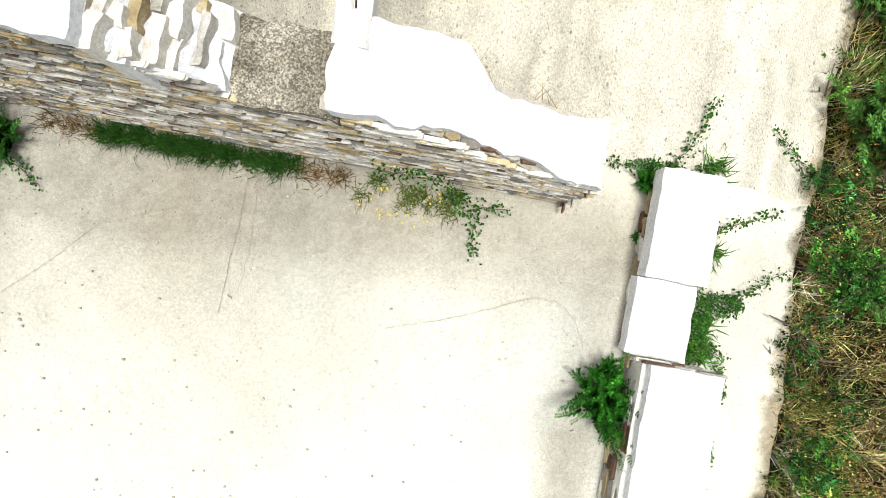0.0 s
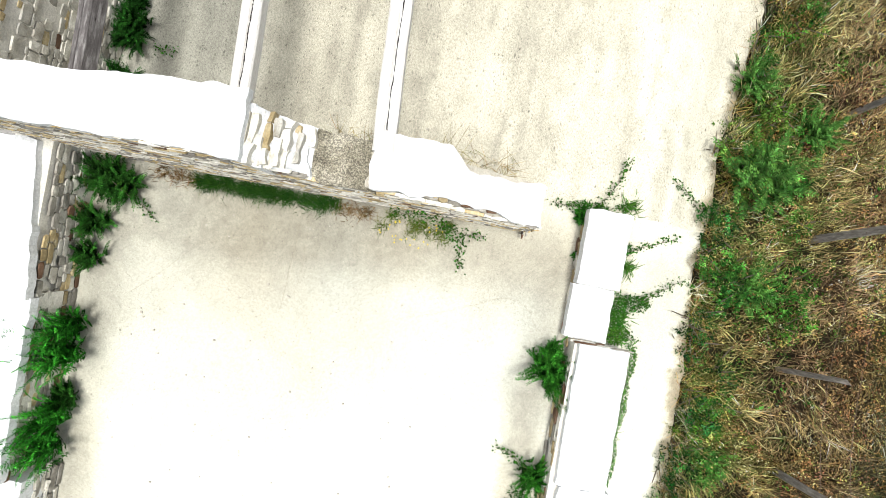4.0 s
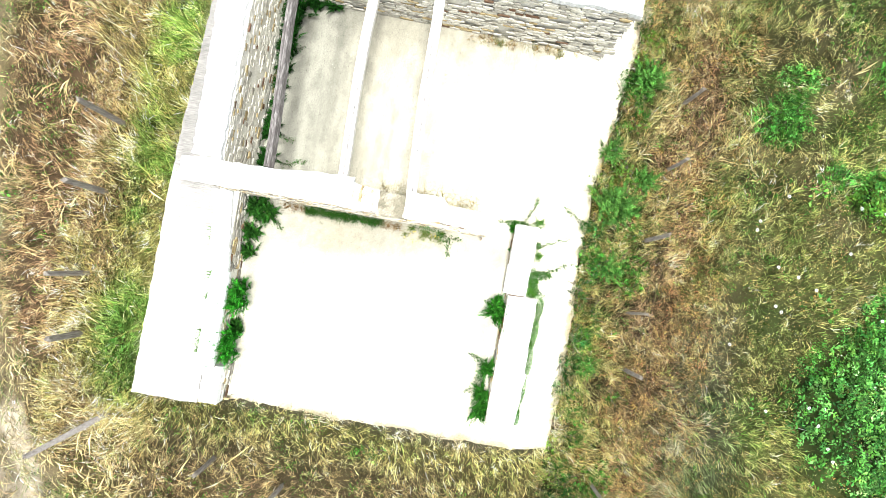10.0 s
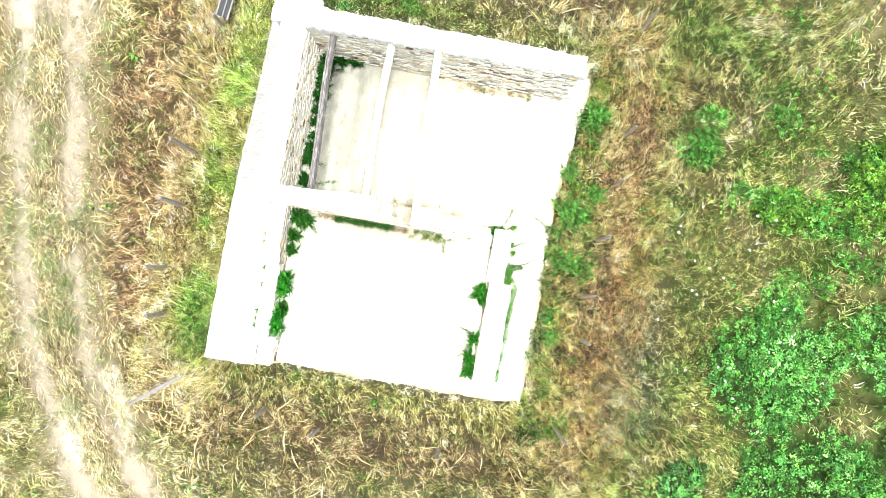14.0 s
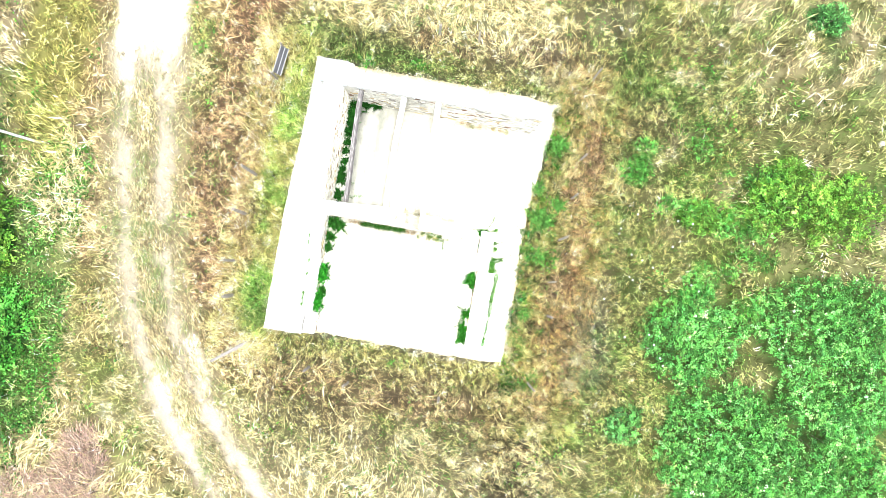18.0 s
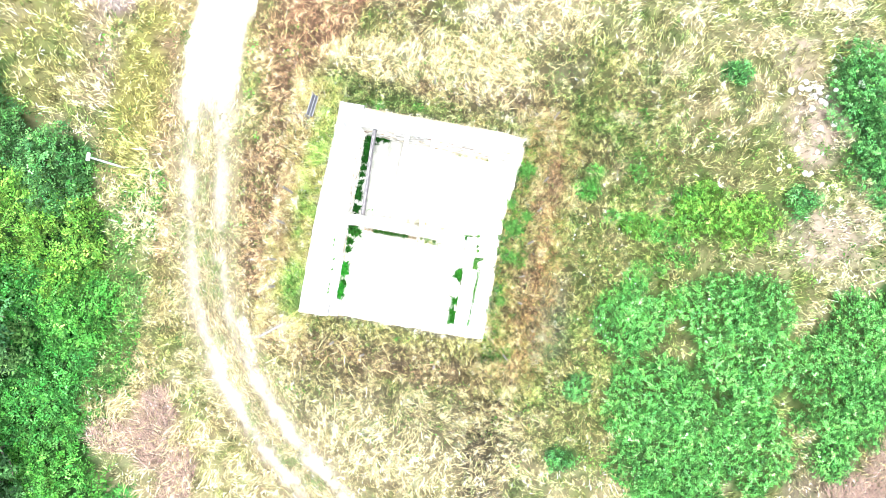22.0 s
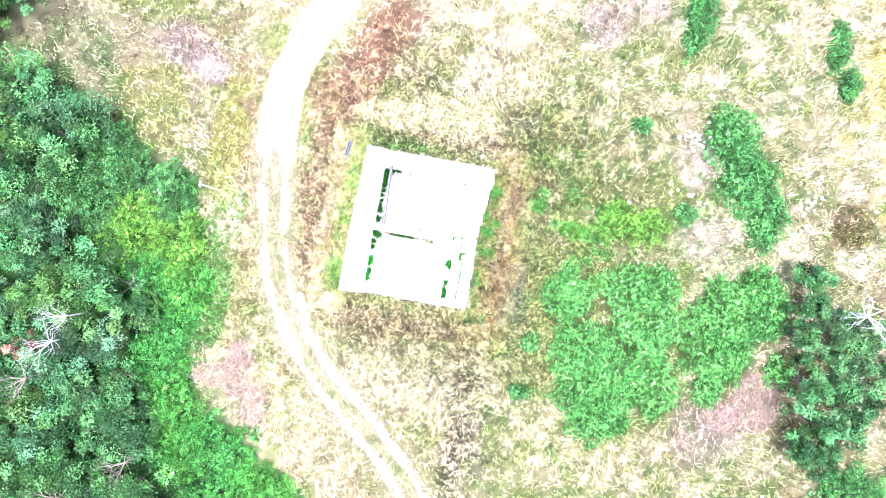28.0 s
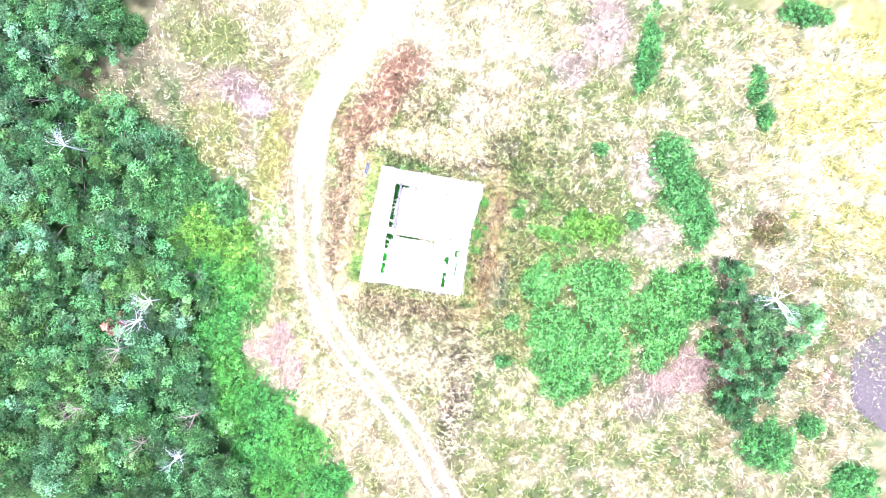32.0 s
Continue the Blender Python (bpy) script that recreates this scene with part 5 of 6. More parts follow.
for k, x in enumerate((4.7, 5.05, 5.35, 5.8, 6.15, 6.5, 6.9)):
    tuft(x, 5.62, 0.0, 40, 0.25, 0.5, ((0.24, 0.19, 0.09), (0.18, 0.145, 0.065)), "dry straw stems behind the middle wall", 490 + k, 0.006)


def limbs(x, y, z0, h, spread, r, levels=3, first=4, thick=0.09):
    """Segments of a forking tree and the ends of its twigs."""
    segs, ends = [], []

    def grow(p, d, ln, rad, lv):
        q = p
        for _ in range(3):
            d2 = d + r.normal(0, 0.13, 3)
            d2 /= np.linalg.norm(d2)
            nxt = q + d2 * ln / 3
            segs.append((q, nxt, rad, rad * 0.82))
            q, rad, d = nxt, rad * 0.82, d2
        if lv == 0:
            ends.append(q)
            return
        for _ in range(r.integers(2, 4)):
            e = d + r.normal(0, 0.55, 3) * (1, 1, 0.6)
            e /= np.linalg.norm(e)
            grow(q, e, ln * r.uniform(0.55, 0.8), rad * 0.62, lv - 1)
    for _ in range(first):
        az = r.uniform(0, 6.28)
        d = np.array((math.cos(az) * spread, math.sin(az) * spread, r.uniform(0.7, 1.1)))
        grow(np.array((x, y, z0)), d / np.linalg.norm(d), h * r.uniform(0.35, 0.5), thick, levels)
    return segs, np.array(ends)


# feathery herbs leaning over the slab's eastern edge
for k, (x, y, r_, h) in enumerate(((10.3, 6.35, 0.5, 0.6), (10.0, 7.6, 0.28, 0.45), (10.55, 9.6, 0.4, 0.6), (10.45, 4.75, 0.32, 0.4), (10.3, 2.2, 0.26, 0.35), (10.95, 7.1, 0.3, 0.45))):
    fern(x + 0.15, y, float(lie(np.array(x + 0.15), np.array(y))), r_, h, "feathery green herb leaning over the slab's edge", 270 + k, 80, (0.045, 0.115, 0.026))
r_d = np.random.default_rng(63)
for k in range(34):
    x, y = 9.96 + 0.5 * r_d.uniform() ** 2 + 0.4 * float(smooth(6.5, 9.8, np.array(0.34 * k))), -0.3 + 0.34 * k
    tuft(x, y, float(lie(np.array(x), np.array(y))), 70, 0.22, 0.36, ((0.42, 0.3, 0.1), (0.3, 0.2, 0.08), (0.1, 0.12, 0.02)) if k % 3 else ((0.16, 0.08, 0.035), (0.28, 0.18, 0.07)), "golden dry grass hanging over the slab's edge", 1000 + k, 0.007)


def twigs(x, y, h, seed):
    """A dry leafless seedling."""
    segs, _ = limbs(x, y, 0.0, h, 0.8, np.random.default_rng(seed), 2, 3, 0.006)
    V, F = tubes(segs, 4)
    tagged(part("dry_twig", mesh_np("dry_twig", V, F, M_bark)), "dry dark leafless twigs standing behind the wall", "twigs", "plants along the walls")


for k, (x, y) in enumerate(((4.78, 5.6), (4.7, 5.66), (5.22, 5.62), (5.3, 5.6))):
    twigs(x, y, 0.42, 1100 + k)


# ---- meadow ----
def blades_bent(x, y, z, length, width, az, lean, C):
    """Thin blades that widen to the middle and droop towards the tip."""
    n = len(x)
    dx, dy = np.cos(az), np.sin(az)
    a, b = lean * 0.7, np.minimum(lean * 1.25, 1.5)
    o1, u1 = 0.5 * length * np.sin(a), 0.5 * length * np.cos(a)
    o2, u2 = o1 + 0.5 * length * np.sin(b), u1 + 0.5 * length * np.cos(b)
    base = np.stack((x, y, z), 1)
    side = np.stack((-dy * width / 2, dx * width / 2, np.zeros(n)), 1)
    mid, tip = base + np.stack((dx * o1, dy * o1, u1), 1), base + np.stack((dx * o2, dy * o2, u2), 1)
    V = np.stack((base, mid - side, mid + side, tip), 1).reshape(-1, 3)
    i = np.arange(n)[:, None] * 4
    return V, np.concatenate((i + np.array([[0, 2, 1]]), i + np.array([[1, 2, 3]]))), np.repeat(C, 4, 0)


def meadow(name, label, n, x0, x1, y0, y1, length, width, blades, reach, seed, keep, dry, spread=0.6):
    """Tufts of thin blades: each tuft is straw, gold, green or brown as a whole and leans with its neighbours."""
    r = np.random.default_rng(seed)
    x, y = r.uniform(x0, x1, n), r.uniform(y0, y1, n)
    d, s = track_distance(x, y)
    k = keep(x, y) & (r.uniform(0, 1, n) < 0.35 + 1.0 * fbm(x * 1.5, y * 1.5, 80)) & (scrub_cover(x, y) < 0.5)
    k &= (r.uniform(0, 1, n) > track_bare(d, s, x, y)) & (r.uniform(0, 1, n) > 0.72 * stony(x, y))
    x, y, d = x[k], y[k], d[k]
    m = len(x)
    C = cover(x, y)
    kind = r.uniform(0, 1, m)
    near_green = C[:, 1] > 1.1 * C[:, 0]
    rusty = C[:, 0] > 1.35 * C[:, 1]
    gold = kind < np.where(near_green | rusty, 0.1, 0.18)
    C[gold] = C[gold] * 0.4 + np.array(dry) * 0.6
    fresh = kind > np.where(rusty, 0.96, 0.88)
    C[fresh] = C[fresh] * 0.45 + np.array((0.065, 0.15, 0.025)) * 0.55
    shade = 0.5 * fbm(x * 1.3, y * 1.3, 84) + 0.5 * fbm(x * 3.7, y * 3.7, 85) - 0.5
    shade = np.maximum(shade, -0.2 - 0.1 * (C[:, 1] > C[:, 0]))
    C = C * np.exp(r.normal(-0.2, spread + 0.14, (m, 1)) + 2.5 * shade[:, None])
    az0 = fbm(x * 0.3, y * 0.3, 81) * 11 + fbm(x * 1.4, y * 1.4, 86) * 4 + r.normal(0, 0.75, m)
    tall = r.uniform(0.5, 1.3, m) * (0.6 + 0.8 * fbm(x * 0.5, y * 0.5, 83)) * np.where(d < 1.9, 0.7, 1.0)
    lean0 = r.uniform(0.35, 1.1, m)
    x, y, C, az0, tall, lean0 = (np.repeat(v, blades, 0) for v in (x, y, C, az0, tall, lean0))
    m = len(x)
    x, y = x + r.normal(0, reach, m), y + r.normal(0, reach, m)
    C = np.clip(C * np.exp(r.normal(-0.1, 0.58, (m, 1))) * (1 + r.normal(0, 0.06, (m, 3))), 0.003, 0.75)
    L, W = length * tall * r.uniform(0.5, 1.25, m), width * r.uniform(0.6, 1.4, m)
    az, lean = az0 + r.normal(0, 0.75 if width < 0.02 else 0.95, m), lean0 + r.uniform(-0.2, 0.35, m)
    on_track = np.repeat(1 - smooth(1.3, 1.8, d), blades)
    ok = house_distance(x, y) > -0.02
    x, y, C, L, W, az, lean, on_track = (v[ok] for v in (x, y, C, L, W, az, lean, on_track))
    V, F, Cc = blades_bent(x, y, lie(x, y) - 0.01 + 0.06 * on_track, L, W, az, lean, C)
    tagged(part(name, mesh_np(name, V, F, M_grass, Cc)), label, "grass", kind="stuff")


def open_land(x, y):
    return x > np.interp(y, STRIP_Y, STRIP_X) - 0.5


meadow("near_grass", "tall mixed green and straw grass round the ruin", 86000, -9, 18.5, -6, 17, 0.27, 0.0095, 7, 0.04, 11, lambda x, y: (house_distance(x, y) > 0.0) & ((x < 9.5) | (x > 13.2) | (y < -0.5) | (lattice(x * 997, y * 991, 5) > 0.52)), (0.5, 0.39, 0.16))
meadow("middle_grass", "mixed straw and green meadow grass", 62000, -16, 30, -11, 21, 0.42, 0.022, 6, 0.05, 15, lambda x, y: open_land(x, y) & ~((x > -9) & (x < 18.5) & (y > -6) & (y < 17)), (0.5, 0.41, 0.2), 0.55)
meadow("meadow_grass", "dry straw-coloured meadow grass", 104000, -31, 53, -21, 33, 0.48, 0.04, 4, 0.06, 12, lambda x, y: open_land(x, y) & ~((x > -15.5) & (x < 29.5) & (y > -10.5) & (y < 20.5)), (0.5, 0.43, 0.24), 0.5)


def lying_straw(n, x0, x1, y0, y1, length, width, seed):
    """Long blond stems pressed flat where the meadow is palest."""
    r = np.random.default_rng(seed)
    x, y = r.uniform(x0, x1, n), r.uniform(y0, y1, n)
    C = cover(x, y)
    k = (C[:, 0] > r.uniform(0.3, 0.46, n)) & (C[:, 0] > 1.1 * C[:, 1]) & (house_distance(x, y) > 0.7) & (track_distance(x, y)[0] > 1.6) & open_land(x, y)
    x, y, C = x[k], y[k], C[k]
    m = len(x)
    C = np.clip((C * 0.5 + np.array((0.25, 0.205, 0.1))) * np.exp(r.normal(0, 0.35, (m, 1))), 0.01, 0.7)
    az = fbm(x * 0.3, y * 0.3, 81) * 11 + r.normal(0, 0.5, m)
    V, F, C = blades_bent(x, y, lie(x, y) + r.uniform(0.02, 0.16, m), length * r.uniform(0.5, 1.2, m), np.full(m, width), az, r.uniform(1.0, 1.35, m), C)
    tagged(part("lying_straw", mesh_np("lying_straw", V, F, M_grass, C)), "long blond straw pressed flat in the meadow", "straw", kind="stuff")


def track_straw(n, seed):
    """Trodden stalks lying along the track's middle and shoulders."""
    r = np.random.default_rng(seed)
    q = np.sqrt(r.uniform(0.34 ** 2, 0.9 ** 2, n)) * (len(LINE_X) - 1)
    off = r.normal(0, 0.85, n)
    k = np.arange(len(LINE_X))
    tx, ty = np.interp(q, k, np.gradient(LINE_X)), np.interp(q, k, np.gradient(LINE_Y))
    ln = np.hypot(tx, ty)
    x, y = np.interp(q, k, LINE_X) - ty / ln * off, np.interp(q, k, LINE_Y) + tx / ln * off
    stay = r.uniform(0, 1, n) > 1.05 * track_bare(np.abs(off), q / len(LINE_X), x, y)
    x, y, tx, ty, off = (v[stay] for v in (x, y, tx, ty, off))
    m = len(x)
    C = np.clip(np.array((0.28, 0.236, 0.126)) * np.exp(r.normal(-0.1, 0.65, (m, 1)) + 2.0 * (fbm(x * 2.6, y * 2.6, 95) - 0.5)[:, None]) * (1 + r.normal(0, 0.07, (m, 3))), 0.01, 0.7)
    fresh = fbm(x * 1.2, y * 1.2, 96) + r.normal(0, 0.05, m) > 0.6
    C[fresh] = C[fresh] * 0.3 + np.array((0.06, 0.13, 0.03)) * 0.7
    V, F, C = blades_bent(x, y, lie(x, y) + 0.05, r.uniform(0.15, 0.5, m), np.full(m, 0.016), np.arctan2(ty, tx) + np.where(r.uniform(0, 1, m) < 0.5, 0, math.pi) + r.normal(0, 0.45, m), r.uniform(0.9, 1.3, m), C)
    tagged(part("trodden_straw", mesh_np("trodden_straw", V, F, M_grass, C)), "trodden pale stalks lying along the farm track", "straw", kind="stuff")


track_straw(34000, 23)
lying_straw(60000, -12, 24, -10, 20, 0.6, 0.018, 21)
lying_straw(62000, -14, 50, -19, 32, 0.7, 0.035, 22)


# ---- scrub, bushes and trees ----
def leafy(name, label, category, P, r, leaf, green, seed, group="", light=0.4, kind="", up=0.55):
    n = len(P)
    D = unit(r.normal(0, 1, (n, 3)) * (1, 1, 0.45))
    U = unit(np.array((0, 0, 1.0)) + r.normal(0, up, (n, 3)))
    ln = leaf * r.uniform(0.6, 1.35, n)
    V, F, C = leaves_np(P, D, U, ln, ln * 0.62, tone(green, n, r, light, 0.1))
    return tagged(part(name, mesh_np(name, V, F, M_leaf, C)), label, category, group, kind)


def mound(cx, cy, rx, ry, h, green, seed, label="dense bright green bramble thicket in the meadow", density=60, leaf=0.115, turn=0.0, name="bramble_bush", light=0.7, each=9, gaps=0.33):
    """A low thicket: leafy shoots over a lumpy mound with gaps; each shoot has its own shade."""
    r = np.random.default_rng(seed)
    n = int(density * rx * ry * 6.25)
    a, q = r.uniform(-1.25, 1.25, n), r.uniform(-1.25, 1.25, n)
    c, s = math.cos(radians(turn)), math.sin(radians(turn))
    x, y = cx + a * rx * c - q * ry * s, cy + a * rx * s + q * ry * c
    edge = np.hypot(a, q) + (fbm(x * 0.9, y * 0.9, seed) - 0.5) * 0.9
    lump = fbm(x * 0.8, y * 0.8, seed + 3)
    keep = (edge < 1) & (fbm(x * 1.5, y * 1.5, seed + 7) > gaps + 0.12 * smooth(0.6, 1.0, edge))
    x, y, edge, lump = x[keep], y[keep], edge[keep], lump[keep]
    n = len(x)
    top = h * (0.3 + 1.0 * lump) * np.sqrt(np.clip(1.05 - edge ** 2, 0.03, 1))
    z = lie(x, y) + top * (1 - 0.7 * r.uniform(0, 1, n) ** 2.0) + r.normal(0, 0.05, n)
    own = tone(green, n, r, light, 0.12) * np.exp(1.2 * (fbm(x * 1.1, y * 1.1, seed + 9) - 0.5))[:, None]
    az, rise = r.uniform(0, 6.283, n), r.uniform(-0.25, 0.5, n)
    along = unit(np.stack((np.cos(az), np.sin(az), rise), 1))
    P0, along, own = (np.repeat(v, each, 0) for v in (np.stack((x, y, z), 1), along, own))
    step, side = np.tile(np.arange(each) / each, n), np.tile(np.arange(each) % 2 * 2 - 1, n)
    m = len(P0)
    P = P0 + along * (step * leaf * 3.2 * r.uniform(0.8, 1.2, m))[:, None] + r.normal(0, leaf * 0.12, (m, 3)) - np.stack((step * 0, step * 0, step ** 2 * leaf), 1)
    P[:, 2] = np.maximum(P[:, 2], lie(P[:, 0], P[:, 1]) + 0.02)
    across = np.stack((-along[:, 1], along[:, 0], along[:, 2] * 0), 1) * side[:, None]
    D = unit(across * 0.8 + along * 0.6 + r.normal(0, 0.25, (m, 3)) * (1, 1, 0.6))
    U = unit(np.array((0, 0, 1.0)) + r.normal(0, 0.5, (m, 3)))
    ln = leaf * r.uniform(0.6, 1.3, m) * (1.1 - 0.5 * step)
    V, F, C = leaves_np(P, D, U, ln, ln * 0.52, np.clip(own * np.exp(r.normal(0, 0.3, (m, 1))), 0.003, 0.6))
    bush = tagged(part(name, mesh_np(name, V, F, M_leaf, C)), label, *(("weeds", "", "stuff") if name == "weed_clump" else ("bush", "scrub")))
    stems = []
    for _ in range(int(6 + 2 * rx * ry)):
        a, q = r.uniform(0, 6.28), 0.7 * math.sqrt(r.uniform())
        bx, by = cx + math.cos(a) * q * rx, cy + math.sin(a) * q * ry
        bz = float(lie(np.array(bx), np.array(by)))
        stems.append(((bx, by, bz - 0.03), (bx + r.normal(0, 0.2), by + r.normal(0, 0.2), bz + h * 0.6), 0.012, 0.006))
    V, F = tubes(stems, 4)
    part("undergrowth", mesh_np("undergrowth", V, F, M_bark), bush)["kind"] = "stuff"
    return bush


def tree(x, y, h, rad, green, seed, label="leafy dark green wild tree in the wood", clumps=26, per=100, leaf=0.165, light=0.3):
    r = np.random.default_rng(seed)
    z0 = float(lie(np.array(x), np.array(y))) - 0.05
    root = new("tree")
    root.location = (x, y, z0)
    tagged(root, label, "tree", "wood")
    segs, ends = limbs(0, 0, h * 0.25, h * 0.75, 0.6 * rad / h * 2, r, 1, 4, 0.07)
    segs.append((np.zeros(3), np.array((0, 0, h * 0.25)), 0.13, 0.1))
    V, F = tubes(segs, 4)
    part("trunk", mesh_np("trunk", V, F, M_bark, None, True), root)
    a = r.uniform(0, 6.28, clumps)
    q = np.sqrt(r.uniform(0, 1, clumps))
    wob = 0.75 + 0.4 * np.sin(a * 2 + seed) * r.uniform(0.3, 1) + 0.25 * np.sin(a * 3 + seed * 1.7)
    cx, cy = np.cos(a) * q * rad * wob, np.sin(a) * q * rad * wob
    cz = h * (0.3 + 0.66 * np.sqrt(np.clip(1 - q ** 2, 0, 1)) * r.uniform(0.45, 1.1, clumps))
    cr = r.uniform(0.38, 0.74, clumps) * rad / 2.3
    dirs = unit(r.normal(0, 1, (clumps * per, 3)))
    dirs[:, 2] = np.abs(dirs[:, 2]) * 0.9 - 0.15
    P = np.repeat(np.stack((cx, cy, cz), 1), per, 0) + dirs * np.repeat(cr, per)[:, None] * r.uniform(0.55, 1.05, (clumps * per, 1))
    n = len(P)
    D = unit(dirs * 0.45 + r.normal(0, 0.8, (n, 3)) * (1, 1, 0.5))
    U = unit(np.array((0, 0, 0.55)) + dirs * 0.9 + r.normal(0, 0.3, (n, 3)))
    ln = leaf * r.uniform(0.6, 1.3, n)
    base = np.minimum(tone(np.array(green) * 0.88, clumps, r, 0.6, 0.08), np.array(green) * 2.3)
    C = np.clip(np.repeat(base, per, 0) * np.exp(r.normal(0, light, (n, 1))), 0.004, 0.6)
    S = unit(np.cross(D, U)) * (ln * 0.34)[:, None]
    V = np.stack((P - S, P + S, P + D * (ln * 1.3)[:, None]), 1).reshape(-1, 3)
    F, C = np.arange(3 * n).reshape(n, 3), np.repeat(C, 3, 0)
    part("crown", mesh_np("crown", V, F, M_leaf, C), root)
    return root


def dead_tree(x, y, h, spread, seed, label="bare bleached dead tree among the green", mt=None, levels=3, first=12, thick=0.06, size=2.0):
    r = np.random.default_rng(seed)
    root = new("dead_tree")
    root.location = (x, y, float(lie(np.array(x), np.array(y))))
    tagged(root, label, "tree", "wood")
    segs, _ = limbs(0, 0, h - size * 0.5, size, spread, r, levels, first, thick * 0.6)
    segs.append((np.zeros(3), np.array((0, 0, h - size * 0.45)), thick * 1.6, thick * 1.2))
    V, F = tubes(segs, 4)
    part("deadwood", mesh_np("deadwood", V, F, mt or M_dead), root)
    return root


BRIGHT, MID, DEEP, BLUEGREEN = (0.056, 0.162, 0.04), (0.052, 0.145, 0.042), (0.044, 0.11, 0.04), (0.058, 0.128, 0.06)
# thickets east of the ruin
for k, spec in enumerate(THICKETS):
    mound(*spec, BRIGHT, 500 + k, density=78, leaf=0.1, light=0.75, gaps=0.27)
for k, spec in enumerate(THICKETS_NORTH):
    mound(*spec, MID if k > 2 else (0.08, 0.17, 0.028), 540 + k, density=78, leaf=0.1, light=0.62, gaps=0.29)
for k, spec in enumerate(THICKETS_FAR):
    mound(*spec, MID, 560 + k, "round green shrub in the pale meadow", density=45, leaf=0.15, light=0.45, gaps=0.2)
mound(38.9, 11.6, 1.7, 1.9, 0.9, (0.085, 0.08, 0.03), 575, "dull olive half-dry bush in the pale meadow", density=45, leaf=0.13, light=0.5)
# shrubs close to the slab
for k, (x, y, rx, ry, h) in enumerate(((10.6, 6.4, 0.5, 0.4, 0.5), (10.5, 9.55, 0.55, 0.5, 0.6), (10.75, 4.9, 0.75, 0.6, 0.5), (10.35, 2.2, 0.35, 0.35, 0.35), (10.3, 9.2, 0.4, 0.4, 0.35), (14.0, 9.0, 0.8, 0.8, 0.5), (1.9, 11.6, 0.4, 0.3, 0.4), (4.2, 11.9, 0.7, 0.35, 0.3), (10.9, -0.7, 0.9, 0.7, 0.4), (10.6, 0.9, 0.4, 0.4, 0.3), (-1.0, 0.9, 0.4, 0.7, 0.2), (5.3, -0.8, 0.6, 0.35, 0.25), (12.6, 6.6, 0.5, 0.4, 0.3))):
    mound(x, y, rx, ry, h, (0.028, 0.095, 0.016), 580 + k, "leafy green weeds at the slab's edge", density=190, leaf=0.045, name="weed_clump", light=0.8, gaps=0.42)
r_c = np.random.default_rng(61)
for k in range(30):
    y = -0.7 + 0.41 * k + r_c.normal(0, 0.12)
    x = 9.93 + 0.34 * float(smooth(5.8, 9.4, np.array(y))) + 0.45 * r_c.uniform() ** 1.5
    g = ((0.01, 0.042, 0.009), (0.022, 0.08, 0.013), (0.06, 0.125, 0.02), (0.014, 0.056, 0.014))[int(r_c.integers(4))]
    mound(x, y, r_c.uniform(0.2, 0.42), r_c.uniform(0.25, 0.5), r_c.uniform(0.3, 0.65), g, 1300 + k, "dark leafy green weeds overhanging the slab's edge", density=230, leaf=0.04, name="weed_clump", light=0.75, gaps=0.36)
for k in range(9):
    mound(10.3 + 0.8 * r_c.uniform() + 0.02 * k, -1.0 + 1.35 * k, r_c.uniform(0.2, 0.4), r_c.uniform(0.2, 0.4), r_c.uniform(0.25, 0.5), (0.03, 0.1, 0.015), 640 + k, "leafy green weeds at the slab's edge", density=190, leaf=0.042, name="weed_clump", light=0.8, gaps=0.42)
for k, (x, y, rx, ry, h) in enumerate(((14.1, 9.1, 0.75, 0.6, 0.4), (14.3, 10.1, 0.6, 0.5, 0.35), (15.6, 7.9, 0.5, 0.4, 0.3), (16.9, 7.8, 0.9, 0.55, 0.45), (18.6, 7.5, 1.1, 0.9, 0.6), (19.6, 9.2, 1.1, 1.1, 0.8), (16.7, 10.4, 0.5, 0.45, 0.3), (17.9, 9.4, 0.4, 0.35, 0.3), (17.5, 4.8, 0.8, 0.9, 0.5), (17.0, 3.5, 1.1, 0.9, 0.5), (18.7, 5.5, 0.55, 0.5, 0.4), (19.8, 6.4, 0.8, 0.7, 0.5), (19.7, 3.8, 0.8, 1.0, 0.6))):
    mound(x, y, rx, ry, h, (0.05, 0.145, 0.03), 660 + k, "bright green leafy shrub in the grass", density=130, leaf=0.07, name="low_shrub")
# the thicket in front of the western wood
for k, spec in enumerate(THICKETS_WEST):
    mound(*spec, (0.05, 0.125, 0.04) if k in (0, 12, 13, 14, 15, 17, 18, 19, 20, 21, 24) else (0.085, 0.185, 0.03) if k in (1, 2) else (0.042, 0.145, 0.032) if k % 2 else (0.052, 0.165, 0.03), 600 + k, "bright green thicket at the edge of the wood", density=42, leaf=0.16, light=0.45, gaps=0.16, each=8)
